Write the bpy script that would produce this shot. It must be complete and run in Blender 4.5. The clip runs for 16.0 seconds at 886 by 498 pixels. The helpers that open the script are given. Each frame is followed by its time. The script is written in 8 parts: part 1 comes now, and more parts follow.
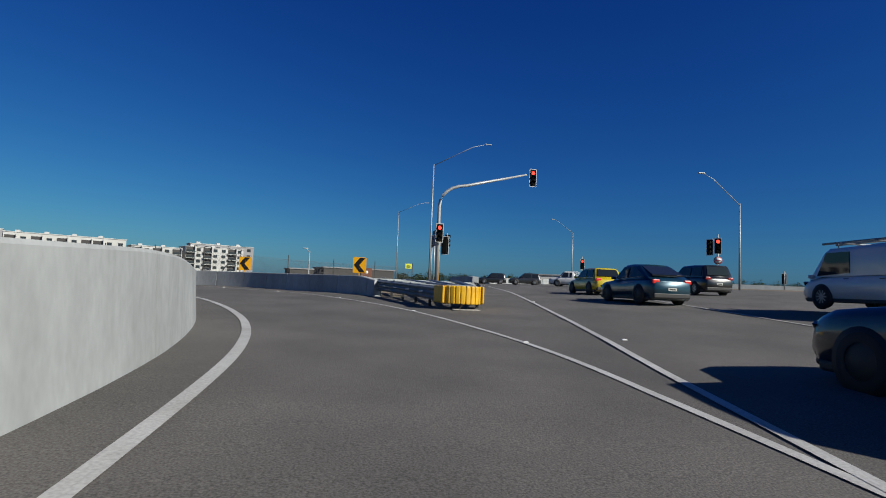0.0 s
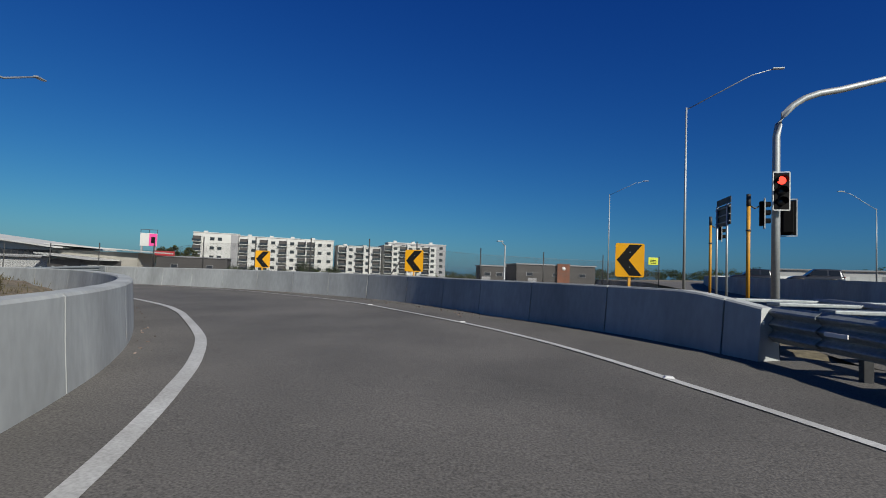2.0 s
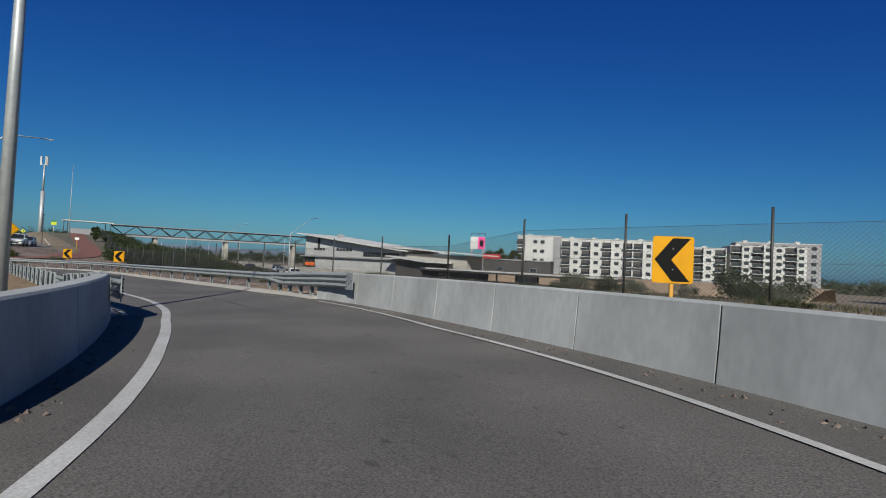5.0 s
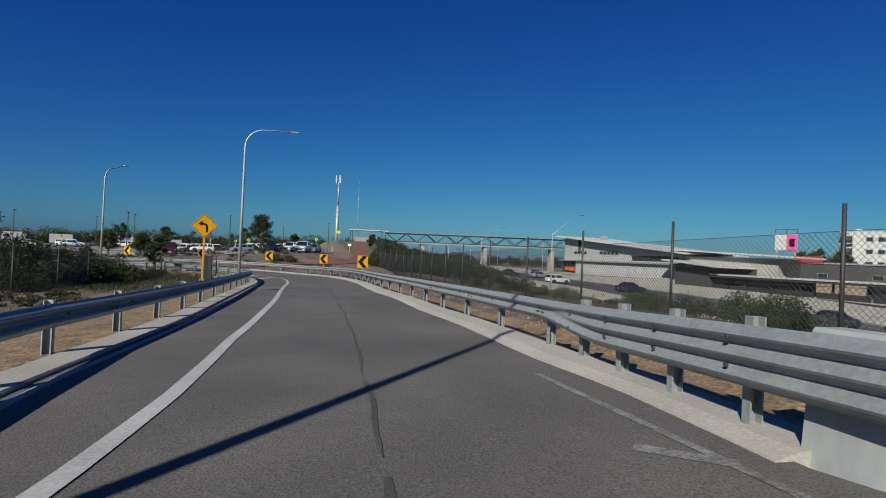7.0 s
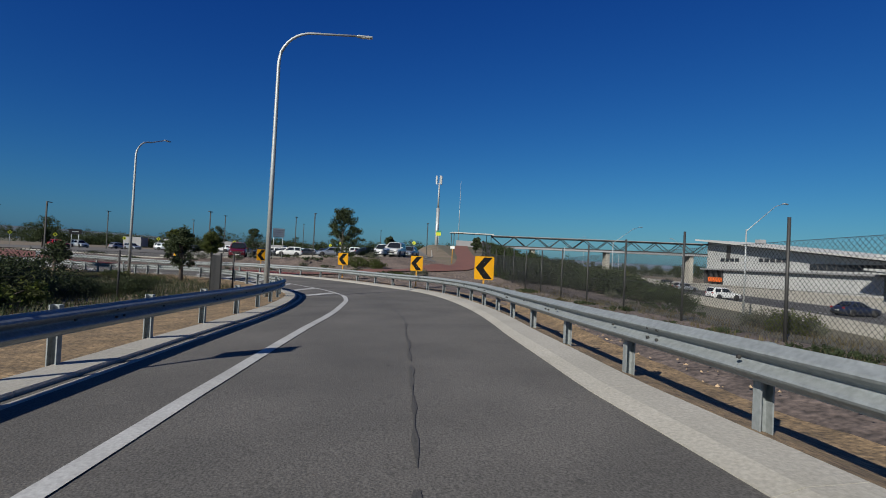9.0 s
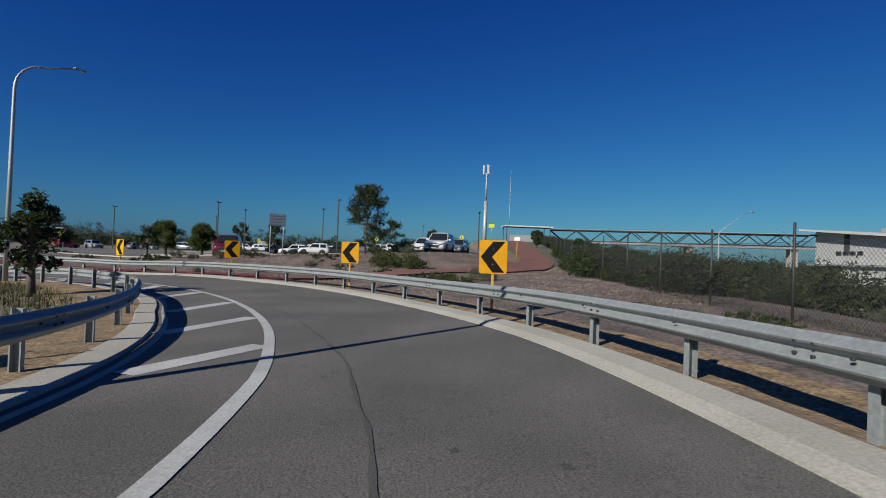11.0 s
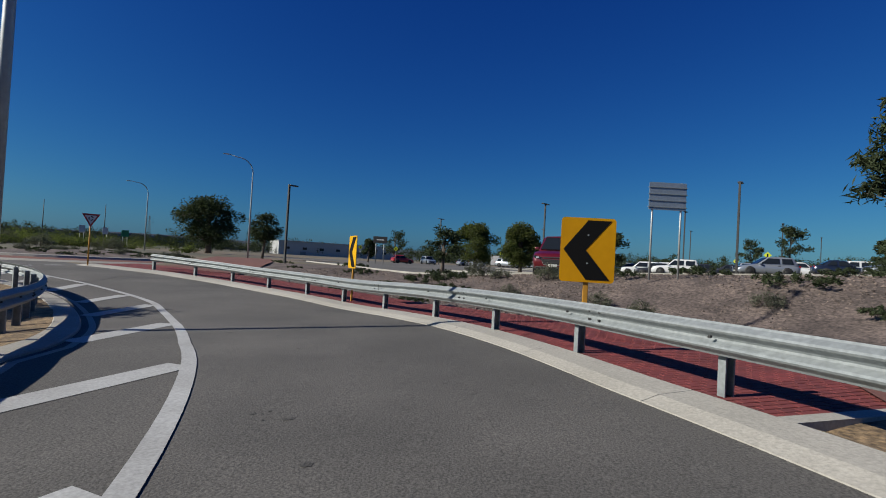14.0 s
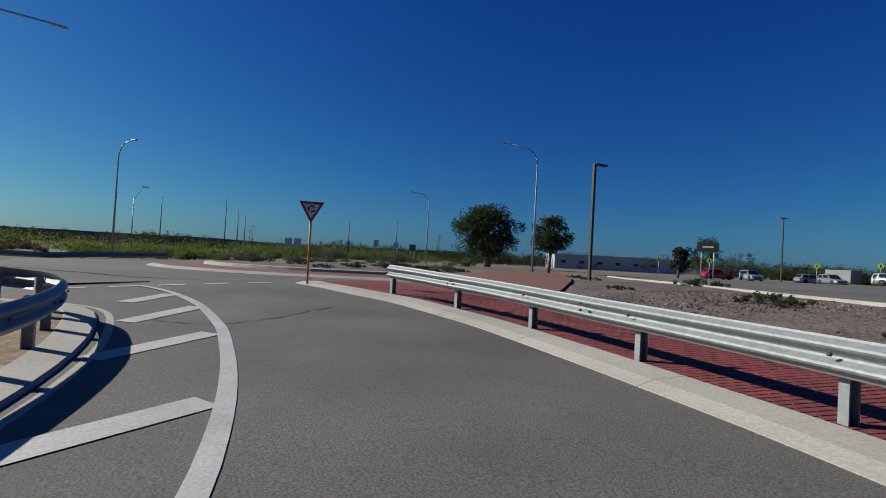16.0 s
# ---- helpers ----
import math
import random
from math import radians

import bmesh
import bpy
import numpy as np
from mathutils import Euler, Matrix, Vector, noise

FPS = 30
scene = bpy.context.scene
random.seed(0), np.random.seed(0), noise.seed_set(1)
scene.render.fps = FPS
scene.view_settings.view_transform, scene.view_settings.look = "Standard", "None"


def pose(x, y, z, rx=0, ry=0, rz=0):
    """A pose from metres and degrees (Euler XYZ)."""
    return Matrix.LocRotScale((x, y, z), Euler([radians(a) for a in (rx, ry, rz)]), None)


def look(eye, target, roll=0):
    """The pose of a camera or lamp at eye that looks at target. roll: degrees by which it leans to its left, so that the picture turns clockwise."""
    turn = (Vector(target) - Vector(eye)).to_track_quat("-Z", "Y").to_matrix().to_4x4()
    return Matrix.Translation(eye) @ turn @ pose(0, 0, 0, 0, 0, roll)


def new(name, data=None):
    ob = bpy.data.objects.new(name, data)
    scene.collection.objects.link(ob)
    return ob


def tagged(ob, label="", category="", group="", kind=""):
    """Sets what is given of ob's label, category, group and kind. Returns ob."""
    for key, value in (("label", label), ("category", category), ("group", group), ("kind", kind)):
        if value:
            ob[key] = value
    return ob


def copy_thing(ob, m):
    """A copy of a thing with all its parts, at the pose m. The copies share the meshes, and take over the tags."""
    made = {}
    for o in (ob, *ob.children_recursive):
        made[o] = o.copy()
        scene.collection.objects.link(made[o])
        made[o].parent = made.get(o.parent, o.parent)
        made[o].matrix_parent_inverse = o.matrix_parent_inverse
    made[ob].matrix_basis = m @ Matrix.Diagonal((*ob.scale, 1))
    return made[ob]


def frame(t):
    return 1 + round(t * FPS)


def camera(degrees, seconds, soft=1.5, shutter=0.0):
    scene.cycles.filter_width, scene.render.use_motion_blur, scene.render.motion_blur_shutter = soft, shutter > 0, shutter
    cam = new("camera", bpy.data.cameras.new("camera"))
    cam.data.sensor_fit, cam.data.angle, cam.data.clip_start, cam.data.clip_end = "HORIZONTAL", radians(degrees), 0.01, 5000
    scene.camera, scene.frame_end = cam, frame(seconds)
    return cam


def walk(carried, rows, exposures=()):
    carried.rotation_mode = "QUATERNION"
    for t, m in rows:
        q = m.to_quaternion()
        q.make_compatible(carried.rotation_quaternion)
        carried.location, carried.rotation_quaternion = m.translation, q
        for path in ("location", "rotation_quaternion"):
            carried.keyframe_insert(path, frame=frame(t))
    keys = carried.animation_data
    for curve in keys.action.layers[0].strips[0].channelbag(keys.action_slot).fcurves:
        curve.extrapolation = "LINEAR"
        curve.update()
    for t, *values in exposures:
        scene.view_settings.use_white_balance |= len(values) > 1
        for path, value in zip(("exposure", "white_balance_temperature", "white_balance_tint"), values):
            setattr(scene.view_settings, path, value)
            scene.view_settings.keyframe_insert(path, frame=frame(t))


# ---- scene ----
cam = camera(80.0, 16.0, 1.0)
PATH = [
    (0.0, pose(0.000, -0.000, 1.350, 93.96, -2.38, -6.00)),
    (0.5, pose(-0.128, 4.386, 1.487, 93.53, -2.05, -0.98)),
    (1.0, pose(-0.794, 8.514, 1.611, 93.14, -1.96, 4.15)),
    (1.5, pose(-1.752, 12.261, 1.672, 92.90, -2.11, 9.08)),
    (2.0, pose(-2.973, 15.656, 1.757, 92.74, -2.12, 14.28)),
    (2.5, pose(-4.477, 18.764, 1.808, 92.49, -2.09, 19.53)),
    (3.0, pose(-6.183, 21.812, 1.875, 92.05, -2.01, 25.67)),
    (3.5, pose(-8.254, 24.421, 1.890, 91.86, -2.08, 31.78)),
    (4.0, pose(-10.498, 26.642, 1.895, 91.72, -2.57, 37.93)),
    (4.5, pose(-12.592, 28.683, 1.905, 91.68, -2.80, 42.72)),
    (5.0, pose(-14.738, 30.535, 1.913, 91.62, -2.83, 47.81)),
    (5.5, pose(-17.145, 32.203, 1.917, 91.48, -2.76, 54.09)),
    (6.0, pose(-20.006, 33.676, 1.911, 91.25, -2.63, 61.40)),
    (6.5, pose(-23.503, 34.917, 1.887, 90.99, -2.54, 68.82)),
    (7.0, pose(-27.742, 35.905, 1.830, 90.82, -2.55, 75.00)),
    (7.5, pose(-32.329, 36.508, 1.737, 90.81, -2.62, 79.98)),
    (8.0, pose(-36.914, 36.774, 1.631, 90.83, -2.63, 83.08)),
    (8.5, pose(-41.409, 36.987, 1.531, 90.91, -2.97, 84.87)),
    (9.0, pose(-45.825, 37.062, 1.449, 91.12, -2.90, 85.70)),
    (9.5, pose(-50.207, 37.067, 1.365, 91.08, -2.73, 85.41)),
    (10.0, pose(-54.539, 37.035, 1.278, 90.95, -2.53, 85.63)),
    (10.5, pose(-58.797, 36.928, 1.188, 90.84, -2.35, 87.20)),
    (11.0, pose(-62.953, 36.668, 1.096, 90.81, -2.24, 90.42)),
    (11.5, pose(-66.970, 36.169, 1.011, 90.88, -2.27, 94.92)),
    (12.0, pose(-70.798, 35.325, 0.942, 91.04, -2.48, 99.57)),
    (12.5, pose(-74.384, 33.901, 0.834, 91.15, -2.99, 105.14)),
    (13.0, pose(-77.714, 32.210, 0.796, 91.24, -3.38, 111.04)),
    (13.5, pose(-80.754, 30.074, 0.750, 91.41, -3.40, 117.36)),
    (14.0, pose(-83.592, 27.810, 0.763, 91.35, -3.23, 124.49)),
    (14.5, pose(-85.930, 25.296, 0.769, 91.23, -3.27, 131.67)),
    (15.0, pose(-87.950, 22.435, 0.713, 91.18, -3.20, 139.14)),
    (15.5, pose(-89.538, 19.358, 0.663, 91.19, -3.42, 146.57)),
    (16.0, pose(-90.713, 16.496, 0.558, 91.24, -3.12, 153.42)),
]
walk(cam, PATH, exposures=[(0.0, 0.5), (16.0, 0.5)])

# ---------------------------------------------------------------- sky and sun
SUN_AZ, SUN_EL = radians(-129.0), radians(31.0)      # azimuth counter-clockwise from +y
sun_dir = Vector((-math.sin(SUN_AZ) * math.cos(SUN_EL), math.cos(SUN_AZ) * math.cos(SUN_EL), math.sin(SUN_EL)))
world = bpy.data.worlds.new("world")
scene.world = world
world.use_nodes = True
wn, wl = world.node_tree.nodes, world.node_tree.links
sky = wn.new("ShaderNodeTexSky")
sky.sky_type = 'NISHITA'
sky.sun_disc = False
sky.sun_elevation = SUN_EL
sky.sun_rotation = math.atan2(sun_dir.x, sun_dir.y)
sky.altitude = 20
sky.air_density, sky.dust_density, sky.ozone_density = 1.0, 0.6, 1.0
base = wn.new("ShaderNodeVectorMath")
base.operation = 'SCALE'
base.inputs["Scale"].default_value = 0.075
wl.new(sky.outputs[0], base.inputs[0])
split, join = wn.new("ShaderNodeSeparateXYZ"), wn.new("ShaderNodeCombineXYZ")
wl.new(base.outputs[0], split.inputs[0])
for k, (power, gain, top) in enumerate(((1.82, 0.235, 1.15), (1.4, 0.43, 1.15), (0.86, 0.515, 1.3))):      # a deep, clear winter blue
    c, p, g = wn.new("ShaderNodeMath"), wn.new("ShaderNodeMath"), wn.new("ShaderNodeMath")
    c.operation, p.operation, g.operation = 'MINIMUM', 'POWER', 'MULTIPLY'
    c.inputs[1].default_value, p.inputs[1].default_value, g.inputs[1].default_value = top, power, gain
    wl.new(split.outputs[k], c.inputs[0])
    wl.new(c.outputs[0], p.inputs[0])
    wl.new(p.outputs[0], g.inputs[0])
    wl.new(g.outputs[0], join.inputs[k])
wl.new(join.outputs[0], wn["Background"].inputs[0])
wn["Background"].inputs[1].default_value = 1.0
sun_data = bpy.data.lights.new("sun", 'SUN')
sun_data.energy, sun_data.angle, sun_data.color = 4.7, radians(0.53), (0.985, 0.95, 0.86)
sun = new("sun", sun_data)
sun.matrix_world = look(sun_dir * 300, (0, 0, 0))

# ---------------------------------------------------------------- materials
def mat(name, colour, rough=0.8, metal=0.0, other=None, scale=4.0, fine=40.0, bump=0.0, amount=0.5, coat=0.0, spec=0.5, rand=0.0, island=0.0, emit=0.0, stretch=(1, 1, 1)):
    """Principled surface with a broad and a fine noise mixed into the colour, and a fine relief."""
    m = bpy.data.materials.new(name)
    m.use_nodes = True
    nt = m.node_tree
    b = nt.nodes["Principled BSDF"]
    b.inputs["Roughness"].default_value = rough
    b.inputs["Metallic"].default_value = metal
    b.inputs["Coat Weight"].default_value = coat
    b.inputs["Specular IOR Level"].default_value = spec
    c = (*colour, 1)
    if emit:
        b.inputs["Emission Color"].default_value = c
        b.inputs["Emission Strength"].default_value = emit
    b.inputs["Base Color"].default_value = c
    if other is None and not rand:
        return m
    other = other or tuple(x * 0.75 for x in colour)
    geo = nt.nodes.new("ShaderNodeNewGeometry")
    mapping = nt.nodes.new("ShaderNodeMapping")
    mapping.inputs["Scale"].default_value = stretch
    nt.links.new(geo.outputs["Position"], mapping.inputs[0])
    big, small = nt.nodes.new("ShaderNodeTexNoise"), nt.nodes.new("ShaderNodeTexNoise")
    for n, s, d in ((big, 1 / scale, 5), (small, fine, 3)):
        n.inputs["Scale"].default_value = s
        n.inputs["Detail"].default_value = d
        nt.links.new(mapping.outputs[0], n.inputs["Vector"])
    ramp = nt.nodes.new("ShaderNodeMapRange")
    ramp.inputs[1].default_value, ramp.inputs[2].default_value = 0.32, 0.68
    nt.links.new(big.outputs[0], ramp.inputs[0])
    m1 = nt.nodes.new("ShaderNodeMix")
    m1.data_type = 'RGBA'
    m1.inputs[6].default_value, m1.inputs[7].default_value = c, (*other, 1)
    nt.links.new(ramp.outputs[0], m1.inputs[0])
    ramp2 = nt.nodes.new("ShaderNodeMapRange")
    ramp2.inputs[1].default_value, ramp2.inputs[2].default_value = 0.3, 0.7
    ramp2.inputs[3].default_value, ramp2.inputs[4].default_value = 1 - amount * 0.5, 1 + amount * 0.5
    nt.links.new(small.outputs[0], ramp2.inputs[0])
    m2 = nt.nodes.new("ShaderNodeVectorMath")
    m2.operation = 'SCALE'
    nt.links.new(m1.outputs[2], m2.inputs[0])
    nt.links.new(ramp2.outputs[0], m2.inputs["Scale"])
    last = m2.outputs[0]
    if rand or island:
        src = nt.nodes.new("ShaderNodeObjectInfo").outputs["Random"] if rand else geo.outputs["Random Per Island"]
        r3 = nt.nodes.new("ShaderNodeMapRange")
        v = rand or island
        r3.inputs[3].default_value, r3.inputs[4].default_value = 1 - v, 1 + v
        nt.links.new(src, r3.inputs[0])
        m3 = nt.nodes.new("ShaderNodeVectorMath")
        m3.operation = 'SCALE'
        nt.links.new(last, m3.inputs[0])
        nt.links.new(r3.outputs[0], m3.inputs["Scale"])
        last = m3.outputs[0]
    nt.links.new(last, b.inputs["Base Color"])
    if bump:
        bn = nt.nodes.new("ShaderNodeBump")
        bn.inputs["Strength"].default_value = bump
        bn.inputs["Distance"].default_value = 0.02
        nt.links.new(small.outputs[0], bn.inputs["Height"])
        nt.links.new(bn.outputs[0], b.inputs["Normal"])
    return m


def glass(name, colour, rough=0.03):
    m = bpy.data.materials.new(name)
    m.use_nodes = True
    b = m.node_tree.nodes["Principled BSDF"]
    b.inputs["Base Color"].default_value = (*colour, 1)
    b.inputs["Roughness"].default_value = rough
    b.inputs["Specular IOR Level"].default_value = 0.4
    return m


ASPHALT = mat("asphalt", (0.1, 0.0925, 0.0835), 0.9, other=(0.062, 0.058, 0.0525), scale=2.2, fine=55, bump=0.3, amount=1.0)
ASPHALT_OLD = mat("asphalt_old", (0.106, 0.0994, 0.0887), 0.9, other=(0.0781, 0.0731, 0.066), scale=8, fine=30, bump=0.3, amount=0.6)
WEAR = mat("asphalt_wear", (0.044, 0.0412, 0.0376), 0.85, other=(0.0604, 0.0568, 0.0511), scale=1.2, fine=50, bump=0.3, amount=0.7)
PAINT = mat("road_paint", (0.405, 0.405, 0.392), 0.7, other=(0.301, 0.297, 0.281), scale=0.8, fine=35, bump=0.1, amount=0.35)
CONCRETE = mat("kerb_concrete", (0.331, 0.312, 0.275), 0.9, other=(0.268, 0.253, 0.218), scale=1.5, fine=30, bump=0.2, amount=0.3)
BARRIER = mat("barrier_paint", (0.326, 0.339, 0.335), 0.8, other=(0.23, 0.238, 0.234), scale=1.1, fine=9, bump=0.12, amount=0.16, rand=0.05, stretch=(1, 1, 0.45))
GALV = mat("galvanised_steel", (0.235, 0.254, 0.257), 0.56, 0.25, other=(0.206, 0.224, 0.227), scale=0.5, fine=18, bump=0.04, amount=0.3, spec=0.3)
POLE = mat("pole_galvanised", (0.341, 0.355, 0.355), 0.5, 0.4, other=(0.284, 0.298, 0.298), scale=1.0, fine=10, amount=0.2)
DARKSTEEL = mat("dark_steel", (0.0249, 0.0256, 0.027), 0.6, 0.2, other=(0.0355, 0.0341, 0.0319), scale=1.0, fine=20, amount=0.4)
YELLOW = mat("sign_yellow", (0.469, 0.224, 0.00213), 0.6, other=(0.426, 0.199, 0.00213), scale=0.7, fine=8, amount=0.08, spec=0.15)
BLACK = mat("sign_black", (0.00426, 0.00426, 0.00426), 0.75, spec=0.12)
SIGN_WHITE = mat("sign_white", (0.532, 0.532, 0.518), 0.5)
SIGN_RED = mat("sign_red", (0.298, 0.0142, 0.0177), 0.5)
SIGN_GREEN = mat("sign_green", (0.0071, 0.156, 0.071), 0.5)
YPLASTIC = mat("yellow_plastic", (0.568, 0.327, 0.0071), 0.45, other=(0.483, 0.256, 0.0071), scale=0.6, fine=12, amount=0.12)
YPOST = mat("yellow_post", (0.44, 0.213, 0.0142), 0.6, other=(0.355, 0.17, 0.0142), scale=0.6, fine=10, amount=0.2)
SAND = mat("sand_verge", (0.225, 0.152, 0.08), 0.95, other=(0.105, 0.073, 0.04), scale=0.4, fine=16, bump=1.0, amount=1.1)
EARTH = mat("dry_ground", (0.167, 0.124, 0.0887), 0.95, other=(0.0923, 0.0817, 0.0461), scale=5, fine=9, bump=0.6, amount=0.7)
MULCH = mat("mulch", (0.125, 0.095, 0.08), 0.95, other=(0.055, 0.042, 0.036), scale=1.1, fine=11, bump=1.0, amount=1.3)
ASPHALT_FWY = mat("freeway_asphalt", (0.0426, 0.0412, 0.0391), 0.85, other=(0.0568, 0.0547, 0.0511), scale=9, fine=2, bump=0.1, amount=0.3)
CHIP = mat("wood_chip", (0.15, 0.116, 0.098), 0.95, other=(0.07, 0.054, 0.046), scale=1.5, fine=9, amount=0.4, island=0.55)
CLOD = mat("dry_clod", (0.284, 0.206, 0.128), 0.95, other=(0.213, 0.149, 0.0923), scale=1.5, fine=9, amount=0.4, island=0.35)
REDPATH = mat("red_asphalt", (0.153, 0.0604, 0.044), 0.9, other=(0.117, 0.0497, 0.0369), scale=2, fine=40, bump=0.3, amount=0.4)
BRICK = mat("red_paver", (0.175, 0.03, 0.027), 0.85, other=(0.12, 0.024, 0.022), scale=0.5, fine=40, bump=0.2, amount=0.4, rand=0.14)
BRICK_FAR = mat("red_paver_far", (0.175, 0.03, 0.027), 0.85, other=(0.12, 0.024, 0.022), scale=0.5, fine=40, bump=0.2, amount=0.4, island=0.14)
JOINT = mat("paver_joint", (0.46, 0.31, 0.27), 0.95, other=(0.36, 0.23, 0.2), scale=0.6, fine=30, amount=0.4)
BARK = mat("bark", (0.121, 0.0923, 0.071), 0.9, other=(0.071, 0.0568, 0.0461), scale=0.3, fine=12, bump=0.5, amount=0.5)
LEAF = mat("leaf_grey_green", (0.0426, 0.0554, 0.0256), 0.6, other=(0.027, 0.0369, 0.0185), scale=1.0, fine=6, amount=0.3, island=0.45, spec=0.12)
LEAF_LIGHT = mat("leaf_light", (0.066, 0.075, 0.0264), 0.6, other=(0.044, 0.05, 0.0203), scale=0.8, fine=6, amount=0.3, island=0.45, spec=0.12)
LEAF_SAGE = mat("leaf_sage", (0.114, 0.117, 0.0852), 0.7, other=(0.0781, 0.0852, 0.0604), scale=0.8, fine=6, amount=0.3, island=0.4, spec=0.12)
STRAW = mat("dry_grass", (0.115, 0.095, 0.058), 0.9, other=(0.095, 0.084, 0.045), scale=0.8, fine=9, amount=0.3, island=0.35, spec=0.12)
def translucent(m, colour, share):
    """Lets part of the light through thin leaves."""
    n, l = m.node_tree.nodes, m.node_tree.links
    thin, mix = n.new("ShaderNodeBsdfTranslucent"), n.new("ShaderNodeMixShader")
    thin.inputs["Color"].default_value = (*colour, 1)
    mix.inputs[0].default_value = share
    l.new(n["Principled BSDF"].outputs[0], mix.inputs[1])
    l.new(thin.outputs[0], mix.inputs[2])
    l.new(mix.outputs[0], n["Material Output"].inputs[0])


translucent(LEAF, (0.06, 0.085, 0.025), 0.2)
translucent(LEAF_LIGHT, (0.13, 0.17, 0.035), 0.45)
translucent(LEAF_SAGE, (0.12, 0.13, 0.08), 0.3)
translucent(STRAW, (0.16, 0.12, 0.06), 0.3)
LENS_RED = mat("red_lens", (1.0, 0.05, 0.03), 0.4, emit=2.1)
LENS_OFF = mat("dark_lens", (0.0142, 0.0128, 0.0114), 0.3)
WHITEWALL = mat("white_render", (0.42, 0.42, 0.405), 0.85, other=(0.37, 0.37, 0.355), scale=6, fine=3, amount=0.08)
GREYWALL = mat("grey_render", (0.227, 0.227, 0.234), 0.85, other=(0.192, 0.192, 0.199), scale=6, fine=3, amount=0.08)
DARKWALL = mat("dark_cladding", (0.0461, 0.0426, 0.0412), 0.8, other=(0.0355, 0.0327, 0.0319), scale=5, fine=3, amount=0.15)
METALSHEET = mat("pale_cladding", (0.39, 0.39, 0.38), 0.6, 0.0, other=(0.34, 0.345, 0.34), scale=4, fine=5, amount=0.1)
WINDOW = glass("window_glass", (0.02, 0.025, 0.032))
CARGLASS = glass("car_glass", (0.012, 0.015, 0.018))
TYRE = mat("tyre_rubber", (0.0142, 0.0142, 0.0142), 0.85)
RIM = mat("alloy_rim", (0.32, 0.327, 0.334), 0.35, 0.8)
ORANGE = mat("orange_sign", (0.568, 0.114, 0.0142), 0.5)
PINK = mat("pink_sign", (0.532, 0.0426, 0.199), 0.5)
RAIL_RUST = mat("track_ballast", (0.142, 0.114, 0.0923), 0.95, other=(0.0994, 0.0781, 0.0639), scale=3, fine=6, amount=0.5)

# ---------------------------------------------------------------- building blocks
def mesh_of(name, verts, faces, material, smooth=False):
    me = bpy.data.meshes.new(name)
    me.from_pydata([tuple(v) for v in verts], [], faces)
    for m in (material if isinstance(material, (list, tuple)) else [material]):
        me.materials.append(m)
    if smooth:
        me.shade_smooth()
    me.update()
    return me


def thing(name, label, category, group="", kind="", at=None):
    ob = new(name)
    if at is not None:
        ob.matrix_world = at
    return tagged(ob, label, category, group, kind)


def part(name, data, material, parent, label="", at=None):
    """One mesh object under a thing or a part; data is a bmesh or a mesh."""
    if isinstance(data, bmesh.types.BMesh):
        me = bpy.data.meshes.new(name)
        data.to_mesh(me)
        data.free()
        me.materials.append(material)
    else:
        me = data
    ob = new(name, me)
    ob.parent = parent
    if at is not None:
        ob.matrix_basis = at
    if label:
        ob["label"] = label
    return ob


def box(bm, sx, sy, sz, x=0, y=0, z=0, m=None, bevel=0.0):
    """A box centred on x, y with its foot at z."""
    r = bmesh.ops.create_cube(bm, size=1)
    vs = r["verts"]
    bmesh.ops.scale(bm, vec=(sx, sy, sz), verts=vs)
    bmesh.ops.translate(bm, vec=(x, y, z + sz / 2), verts=vs)
    if bevel:
        es = list({e for v in vs for e in v.link_edges})
        r2 = bmesh.ops.bevel(bm, geom=es, offset=bevel, segments=2, affect='EDGES', profile=0.5)
        vs = list({v for f in r2["faces"] for v in f.verts} | {v for v in vs if v.is_valid})
    if m is not None:
        bmesh.ops.transform(bm, matrix=m, verts=vs)
    return vs


def boxbm(*a, **k):
    bm = bmesh.new()
    box(bm, *a, **k)
    return bm


def tube_data(points, radii, sides=8, caps=True):
    verts, faces = [], []
    pts = [Vector(p) for p in points]
    up = Vector((0, 0, 1))
    for i, p in enumerate(pts):
        d = (pts[min(i + 1, len(pts) - 1)] - pts[max(i - 1, 0)]).normalized()
        a = d.cross(up if abs(d.z) < 0.95 else Vector((1, 0, 0))).normalized()
        b = d.cross(a)
        for k in range(sides):
            t = 2 * math.pi * k / sides
            verts.append(p + (a * math.cos(t) + b * math.sin(t)) * radii[i])
    for i in range(len(pts) - 1):
        for k in range(sides):
            q = (k + 1) % sides
            faces.append((i * sides + k, i * sides + q, (i + 1) * sides + q, (i + 1) * sides + k))
    if caps:
        faces.append(tuple(reversed(range(sides))))
        faces.append(tuple(range((len(pts) - 1) * sides, len(pts) * sides)))
    return verts, faces


def tube(name, points, radii, material, sides=8):
    if not isinstance(radii, (list, tuple)):
        radii = [radii] * len(points)
    v, f = tube_data(points, radii, sides)
    return mesh_of(name, v, f, material, True)


